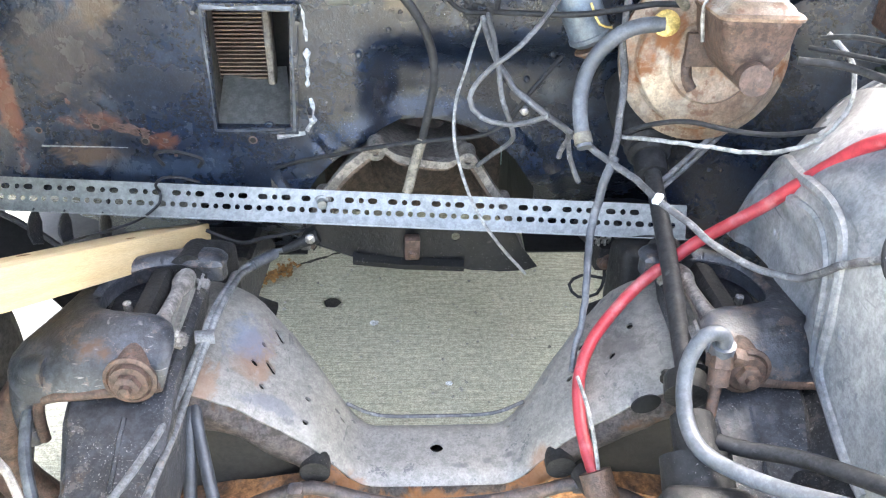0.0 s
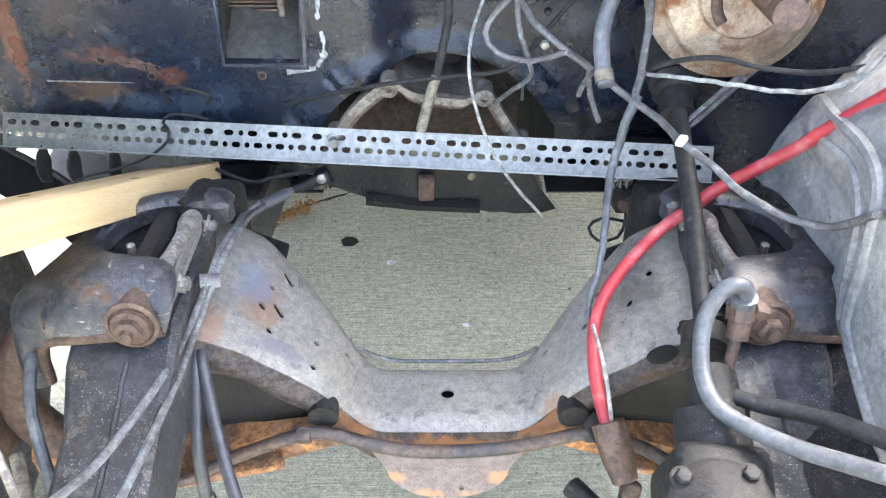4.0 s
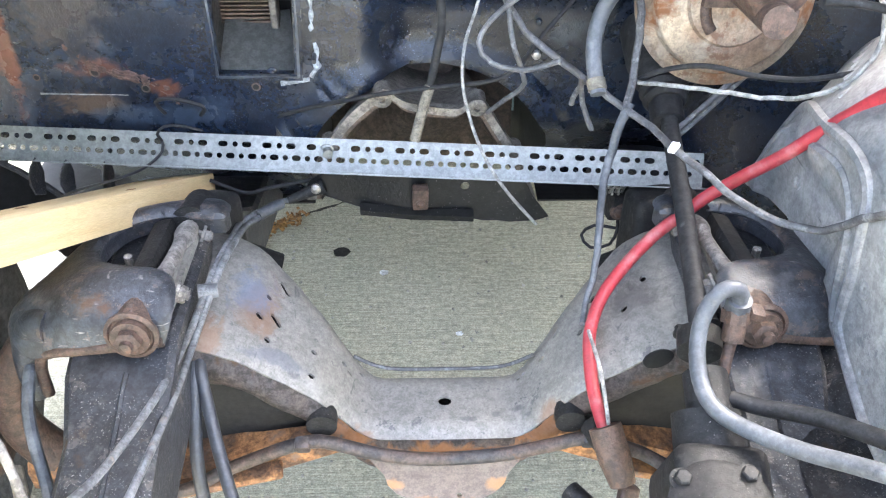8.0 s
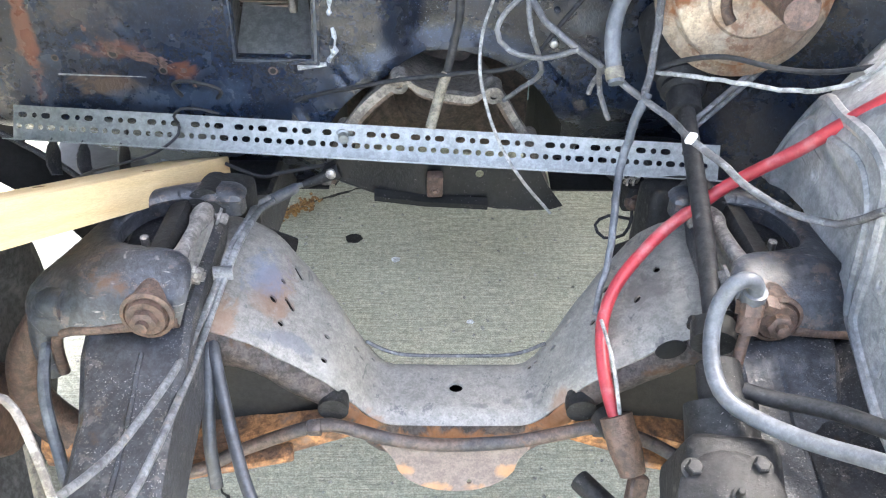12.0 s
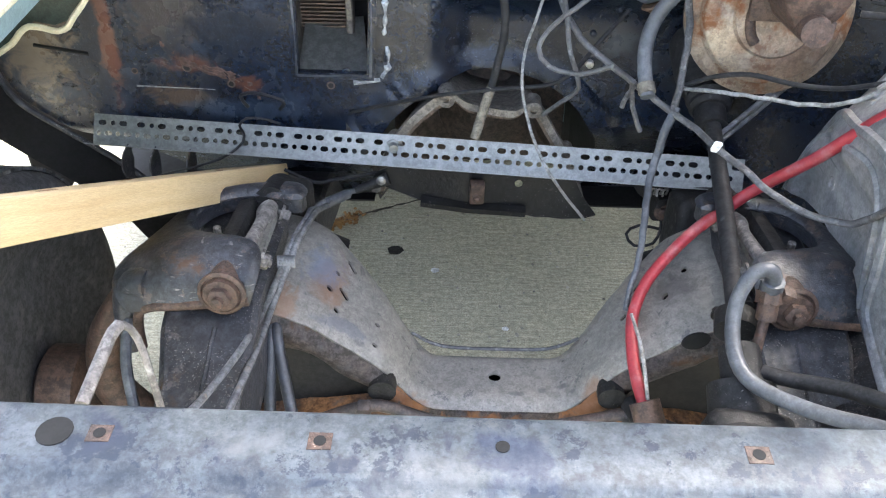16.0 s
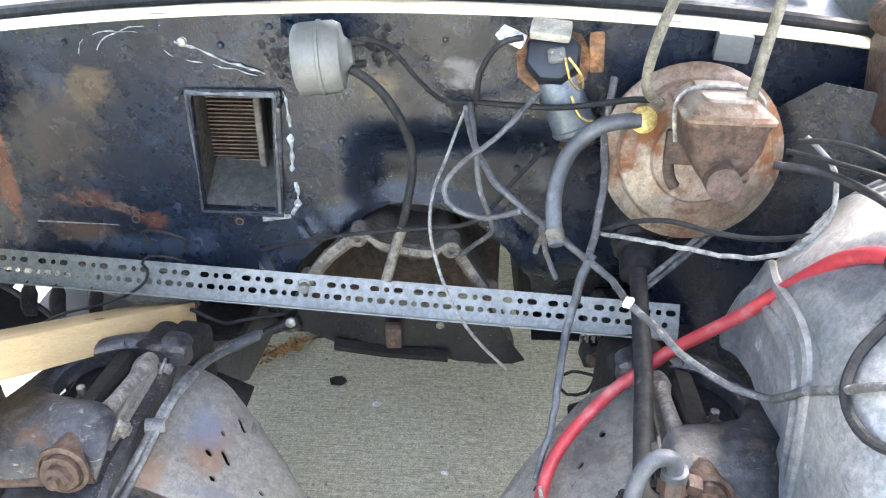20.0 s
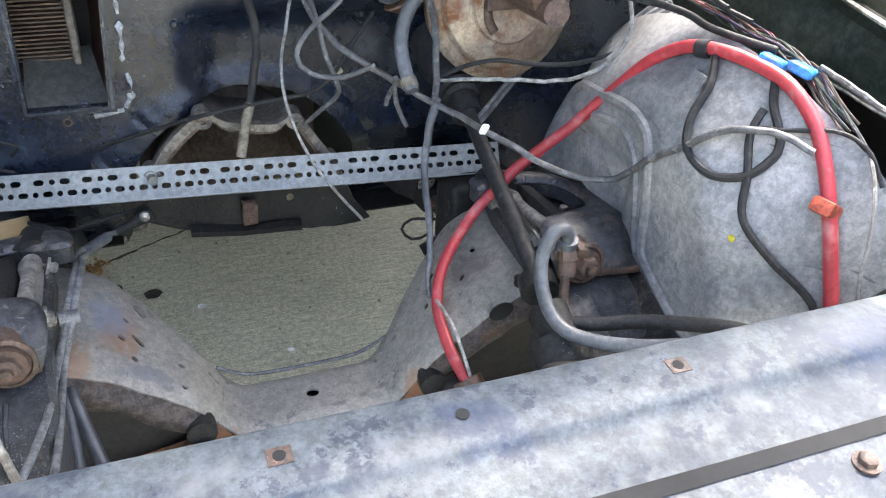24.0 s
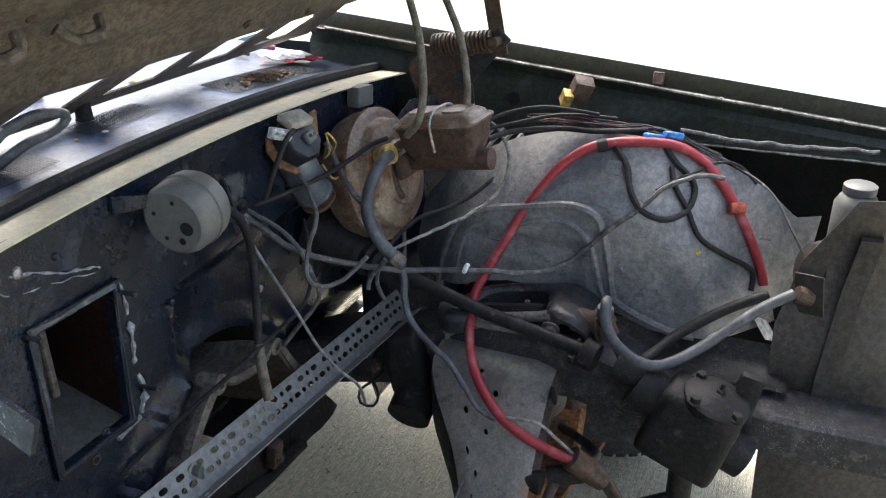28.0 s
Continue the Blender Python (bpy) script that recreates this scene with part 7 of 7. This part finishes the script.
M_LEAF = mat("dry leaves", (0.055, 0.032, 0.018), (0.11, 0.065, 0.032), rough=0.9, scale=80)
for i in range(170):
    x, y = rng.gauss(0.395, 0.036), rng.gauss(1.088, 0.012)
    box(bm, (0.008, 0.005, 0.0013), Matrix.Translation(on_cowl(x, y, 0.004)) @ pose(0, 0, 0, rng.uniform(-50, 50), rng.uniform(-50, 50), rng.uniform(0, 360)), 0)
solo("leaf_litter", bm, M_LEAF, "dry brown leaf litter on the cowl grille", "leaves", kind="stuff", smooth=False)
bm = bmesh.new()
box(bm, (0.05, 0.012, 0.035), Matrix.Translation(on_cowl(0.02, 1.30, 0.012)), 0.003)
part("slot_cover", bm, M_RUBBER, cowl)

# ---- hood ----
hood = thing("hood", "raised hood with dusty tan inner bracing", "hood", at=(0, 1.12, 1.1))
HA = radians(34)


def hood_f(u, v, d=0.0):
    """u across, v up from the rear edge along the hood, d below its skin."""
    return V((u, 1.13 - v * math.cos(HA) - d * math.sin(HA), 1.06 + v * math.sin(HA) - d * math.cos(HA)))


def hood_d(u, v):
    d = 0.0
    d -= 0.022 * smooth_box(u, v, -0.56, -0.06, 0.24, 0.95, 0.05) + 0.022 * smooth_box(u, v, 0.06, 0.56, 0.24, 0.95, 0.05)
    d += 0.018 * smooth_box(u, v, -0.7, 0.7, 0.105, 0.20, 0.03)
    return d + 0.002 * noise.noise(V((u * 8, v * 8, 1)))


bm = bmesh.new()
sheet(bm, [(-0.70, 0.13), (0.70, 0.13), (0.70, 1.32), (-0.70, 1.32)], lambda u, v: hood_f(u, v, -0.04), step=0.08, thick=0.003)
part("skin", bm, M_FENDER, hood)
cut = []
for k in range(6):
    a, b = -0.62 + k * 0.21, -0.62 + k * 0.21 + 0.125
    cut.append([(a, 0.0), (b, 0.0), (b + 0.045, 0.095), (a + 0.045, 0.095)])
bm = bmesh.new()
sheet(bm, [(-0.69, -0.042), (0.69, -0.042), (0.69, 1.31), (-0.69, 1.31)], lambda u, v: hood_f(u, v, hood_d(u, v)), cut, step=0.022, thick=0.003)
part("inner_panel", bm, M_HOOD, hood)
for u, v in ((-0.55, 0.20), (-0.36, 0.17), (-0.3, 0.30), (0.2, 0.18), (0.4, 0.17), (-0.60, 0.35)):
    bm = bmesh.new()
    p = hood_f(u, v, hood_d(u, v))
    bolt(bm, p, hood_f(u, v, 1) - hood_f(u, v, 0), 0.007, 0.006)
    part("bolt", bm, M_CASTRUST, hood)
for u in (-0.4, -0.28):
    bm = bmesh.new()
    tube(bm, [hood_f(u, 0.30, 0.0), hood_f(u + 0.02, 0.30, 0.02), hood_f(u + 0.05, 0.31, 0.02), hood_f(u + 0.06, 0.31, 0.0)], 0.008, 9)
    part("strap", bm, M_HOOD, hood)


# ---- hood hinges ----
def spring_hinge(name, spring_a, spring_b, up, low, side):
    hg = thing(name, "dirty hood hinge with coil spring", "hinge", group="hood hinges", at=low)
    a, b = V(spring_a), V(spring_b)
    z = (b - a).normalized()
    x = z.orthogonal().normalized()
    y = z.cross(x)
    n = 150
    bm = bmesh.new()
    tube(bm, [a + (b - a) * (k / n) + (x * math.cos(k * 0.62) + y * math.sin(k * 0.62)) * 0.021 for k in range(n + 1)], 0.0038, 6, smooth=False)
    part("spring", bm, M_CASTRUST, hg, "rusty wound coil spring")
    bm = bmesh.new()
    tube(bm, [a, b], 0.016, 10, smooth=False)
    part("spring_core", bm, M_CASTRUST, hg)
    for d in (0.0,):
        bm = bmesh.new()
        pts = [b + z * 0.01, V(up)]
        w = V((d, 0, 0))
        q = (pts[1] - pts[0]).normalized()
        nrm = q.cross(V((1, 0, 0))).normalized() * 0.016
        loft(bm, [[p + w + nrm, p + w - nrm, p + w - nrm + V((0.005, 0, 0)), p + w + nrm + V((0.005, 0, 0))] for p in (pts[0] - q * 0.03, pts[0], (pts[0] + pts[1]) / 2, pts[1])])
        part("arm", bm, M_CASTRUST, hg, "rust brown hinge arm")
        bm = bmesh.new()
        pts = [b + z * 0.012, V(low)]
        q = (pts[1] - pts[0]).normalized()
        nrm = q.cross(V((1, 0, 0))).normalized() * 0.018
        loft(bm, [[p + w + nrm, p + w - nrm, p + w - nrm + V((0.005, 0, 0)), p + w + nrm + V((0.005, 0, 0))] for p in (pts[0] - q * 0.02, (pts[0] + pts[1]) / 2, pts[1] + q * 0.02)])
        part("lower_link", bm, M_FRAMEDARK, hg)
    bm = bmesh.new()
    tube(bm, [b + z * 0.01 + V((-0.03, 0, 0)), b + z * 0.01 + V((0.03, 0, 0))], 0.010, 12, smooth=False)
    part("pin", bm, M_CASTRUST, hg)
    if side < 0:
        return hg
    bm = bmesh.new()
    sheet(bm, [(0, 0), (0.13, 0.0), (0.16, 0.10), (0.12, 0.15), (0.02, 0.13)], lambda u, v: (low[0] + side * 0.03, low[1] - 0.02 + u, low[2] - 0.09 + v), step=0.03, thick=0.004)
    part("base_plate", bm, M_CASTRUST, hg, "grimy brown hinge base plate")
    return hg


spring_hinge("hinge_assembly", (0.640, 0.825, 1.040), (0.622, 0.685, 1.062), hood_f(0.61, 0.49, 0.0), (0.635, 0.755, 0.975), 1)
spring_hinge("hinge_assembly", (-0.655, 0.815, 1.030), (-0.640, 0.680, 1.036), hood_f(-0.635, 0.545, 0.0), (-0.640, 0.612, 1.012), -1)
# hoses from hood to master cylinder
cable("washer_hose", [(0.40, 0.99, 1.23), (0.41, 0.90, 1.265), (0.40, 0.80, 1.24), (0.36, 0.735, 1.14), (0.322, 0.705, 1.04), (0.318, 0.715, 0.975), (0.345, 0.75, 0.938)], 0.007, M_TIPRUBBER, "brownish hose hanging from the hood to the booster", "hose", 10, "hood hoses")
cable("washer_hose", [(0.42, 1.0, 1.22), (0.46, 0.90, 1.26), (0.48, 0.78, 1.23), (0.46, 0.70, 1.12), (0.44, 0.67, 1.02), (0.437, 0.672, 0.962)], 0.007, M_TIPRUBBER, "brownish hose hanging from the hood to the lid", "hose", 10, "hood hoses")

# fender side details
for y, r in ((0.66, 0.014), (0.20, 0.004), (0.02, 0.004)):
    bm = bmesh.new()
    lathe(bm, [(r, 0), (r, 0.001)], frame_to((0.688, y, fender_z(y) - 0.075), (0.6, y, fender_z(y) - 0.075)), 16)
    part("hole", bm, M_DARKHOLE, fender_r)
for s, f in ((1, fender_r), (-1, fender_l)):
    bm = bmesh.new()
    inner = 0.69 if s > 0 else 0.66
    tube(bm, [(s * (inner + 0.006), -0.28 + 0.1 * i, fender_z(-0.28 + 0.1 * i, s) + 0.001) for i in range(15)], 0.0055 if s < 0 else 0.0036, 6, 0.03, wobble=0.001)
    part("edge_trim", bm, M_CREAM if s < 0 else M_BARE, f, "worn painted edge")
bm = bmesh.new()
box(bm, (0.012, 0.022, 0.026), pose(0.711, 0.365, fender_z(0.365) + 0.016, 0, 22, 0), 0.002)
part("clip", bm, M_CASTRUST, fender_r, "small brown trim clip")
for y in (0.13, 0.02, -0.10, 0.24):
    bm = bmesh.new()
    lathe(bm, [(0.006, 0), (0.005, 0.0025), (0.002, 0.004)], frame_to((0.697, y, fender_z(y) + 0.001), (0.68, y, fender_z(y) + 0.03)), 9)
    part("seam_bump", bm, M_GREEN, fender_r)

# passenger side splash panel remains
bm = bmesh.new()
rim = [(-0.93, 0.672), (-0.924, 0.626), (-0.904, 0.583), (-0.844, 0.535), (-0.79, 0.495), (-0.70, 0.42), (-0.64, 0.32), (-0.62, 0.20)]
loft(bm, [[(x - 0.050 * k, 0.935 - 0.045 * k, z - 0.050 * k) for k in (0.0, 0.35, 0.7, 1.0)] for x, z in rim], closed=False)
bmesh.ops.solidify(bm, geom=bm.faces[:], thickness=0.003)
splash = solo("splash_panel", bm, M_TUNNEL, "curved black rear splash panel beside the firewall", "panel")
bm = bmesh.new()
tube(bm, [(x, 0.928, z) for x, z in rim], 0.006, 7, 0.02, wobble=0.002)
part("rolled_edge", bm, M_FRAMEDARK, splash, "dusty rolled edge")
for x0, w in ((-0.703, 0.012), (-0.648, 0.014), (-0.580, 0.010)):
    bm = bmesh.new()
    sheet(bm, [(0, 0), (0.05, 0.01), (0.055, -0.05), (0.02, -0.075), (-0.002, -0.06)], lambda u, v: (x0 + w * math.sin(v * 40), 0.875 + u, 0.515 + v), step=0.02, thick=0.003)
    solo("body_bracket", bm, M_FRAMEDARK, "dirty steel body bracket under the slotted angle", "bracket", "body brackets")
# torn remains of the inner fender at the end of the firewall
bm = bmesh.new()
sheet(bm, [(-0.93, 0.672), (-0.905, 0.69), (-0.880, 0.715), (-0.855, 0.727), (-0.80, 0.768), (-0.765, 0.762), (-0.733, 0.772), (-0.70, 0.81), (-0.685, 0.84), (-0.69, 0.92), (-0.93, 0.92)], lambda u, v: (u, 0.885 - 0.03 * bump2(0.80 - v, 0.1) + 0.006 * noise.noise(V((u * 25, v * 25, 2))), v), [circle2(-0.815, 0.84, 0.012, 10, 0.006)], step=0.02, thick=0.002)
torn = solo("inner_fender_remnant", bm, M_GREEN, "torn dark green inner fender remnant with a bare ragged edge", "inner fender")
bm = bmesh.new()
tube(bm, [(-0.93, 0.853, 0.670), (-0.905, 0.853, 0.688), (-0.880, 0.853, 0.713), (-0.855, 0.853, 0.725), (-0.80, 0.856, 0.766), (-0.765, 0.856, 0.760), (-0.733, 0.857, 0.770), (-0.70, 0.872, 0.81), (-0.687, 0.88, 0.838)], 0.0055, 7, 0.01, wobble=0.004)
part("torn_edge", bm, M_CREAM, torn, "ragged bare edge")
# rust eruption and a dark slit in the panel
bm = bmesh.new()
ln = [(-0.622, 0.702), (-0.595, 0.684), (-0.57, 0.666), (-0.52, 0.651), (-0.475, 0.637), (-0.452, 0.615), (-0.438, 0.598)]
for k in range(3):
    tube(bm, [(x, firewall_y(x, z) - 0.001, z + 0.006 * (k - 1)) for x, z in ln], lambda t: 0.0055 * (0.3 + abs(noise.noise(V((t * 23, k * 7.0, 1)))) * 1.6), 7, 0.006, wobble=0.007)
part("rust_blister", bm, mat("flaking rust", (0.065, 0.034, 0.025), (0.12, 0.075, 0.062), rough=0.9, scale=45, bump=0.9), firewall, "flaking rust blister")
bm = bmesh.new()
tube(bm, [(-0.848, firewall_y(-0.848, 0.696) - 0.001, 0.696), (-0.80, firewall_y(-0.80, 0.688) - 0.001, 0.688), (-0.752, firewall_y(-0.752, 0.68) - 0.001, 0.68)], 0.004, 6)
part("slit", bm, M_DARKHOLE, firewall, "dark slit in the panel")

# ---- car body behind the firewall ----
body = thing("car_body", "pale blue car body behind the engine bay", "car body", at=(0, 2.4, 0.3))
bm = bmesh.new()
ring = [(-0.93, 0.28), (-0.96, 0.5), (-0.96, 0.85), (-0.90, 0.98), (0.90, 0.98), (0.96, 0.85), (0.96, 0.5), (0.93, 0.28)]
loft(bm, [[(x, y, z) for x, z in ring] for y in (1.45, 3.0, 4.2)])
part("lower_body", bm, M_FENDER, body)
bm = bmesh.new()
ring = [(-0.78, 0.985), (-0.66, 1.38), (0.66, 1.38), (0.78, 0.985)]
loft(bm, [[(x, y, z) for x, z in ring] for y in (2.15, 3.3)])
part("cabin", bm, M_FENDER, body)
bm = bmesh.new()
box(bm, (1.5, 0.9, 0.03), Matrix.Translation((0, 2.0, 0.30)), 0)
part("floor_pan", bm, M_TUNNEL, body)

# ---- things on the driveway ----
def ribbon(pts, w, z=0.0012):
    bm = bmesh.new()
    L = curve_pts([(x, y, 0) for x, y in pts], 0.012)
    A = []
    for i, p in enumerate(L):
        t = (L[min(i + 1, len(L) - 1)] - L[max(i - 1, 0)]).normalized()
        nn = V((-t.y, t.x, 0))
        j = noise.noise(p * 45) * 0.006
        ww = w * (0.5 + abs(noise.noise(p * 60 + V((5, 0, 0)))) * 1.4)
        A.append([p + nn * (j - ww) + V((0, 0, z)), p + nn * (j + ww) + V((0, 0, z))])
    loft(bm, A, closed=False)
    return bm


M_CRACK = mat("dark crack", (0.05, 0.045, 0.035), rough=1.0)
solo("crack", ribbon([(-0.56, 1.235), (-0.47, 1.308), (-0.405, 1.365), (-0.35, 1.40), (-0.25, 1.45), (-0.1, 1.52)], 0.004), M_CRACK, "dark jagged crack in the concrete", "crack", kind="structure")
solo("crack", ribbon([(-0.46, 0.575), (-0.42, 0.54), (-0.39, 0.49), (-0.36, 0.40), (-0.33, 0.30)], 0.003), M_CRACK, "dark jagged crack in the concrete", "crack", kind="structure")
bm = bmesh.new()
for i in range(90):
    t = rng.random()
    x, y = -0.50 + 0.16 * t + rng.gauss(0, 0.015), 1.285 + 0.11 * t + rng.gauss(0, 0.015)
    box(bm, (0.014, 0.007, 0.002), pose(x, y, 0.006, rng.uniform(-30, 30), rng.uniform(-30, 30), rng.uniform(0, 360)), 0)
solo("pine_litter", bm, mat("orange dry litter", (0.35, 0.19, 0.06), (0.22, 0.11, 0.04), rough=0.9, scale=60), "orange dry litter along the crack", "leaves", kind="stuff", smooth=False)
for (x, y), r, m_, nm, lb in (((-0.124, 1.171), 0.011, M_WHITE, "paint_chip", "white chip on the concrete"), ((0.048, 0.963), 0.008, M_WHITE, "paint_chip", "white chip on the concrete"), ((-0.23, 1.25), 0.022, M_GREASE, "oil_spot", "dark oil blot on the concrete"), ((0.0, 0.80), 0.012, M_CASTRUST, "stain_blot", "small brown blot on the concrete")):
    bm = bmesh.new()
    n = 14
    vs = [bm.verts.new((x + r * math.cos(2 * math.pi * i / n) * (1 + 0.35 * noise.noise(V((x * 9 + i, y, 0)))), y + 0.8 * r * math.sin(2 * math.pi * i / n) * (1 + 0.35 * noise.noise(V((x, y * 9 + i, 3)))), 0.0015)) for i in range(n)]
    bm.faces.new(vs)
    ext = bmesh.ops.extrude_face_region(bm, geom=bm.faces[:])
    bmesh.ops.translate(bm, vec=(0, 0, 0.002 if m_ is M_WHITE else 0.0004), verts=[v for v in ext["geom"] if isinstance(v, bmesh.types.BMVert)])
    solo(nm, bm, m_, lb, "spot")
bm = bmesh.new()
for i in range(900):
    x, y = rng.uniform(-1.0, 1.0), rng.uniform(-0.2, 1.9)
    r = rng.uniform(0.0015, 0.0035)
    box(bm, (r * 2, r * 1.6, r), pose(x, y, r * 0.4, rng.uniform(-20, 20), rng.uniform(-20, 20), rng.uniform(0, 360)), 0)
solo("grit", bm, mat("pale grit", (0.45, 0.43, 0.38), (0.2, 0.18, 0.15), rough=0.9, scale=30), "scattered pale grit on the concrete", "grit", kind="stuff", smooth=False)
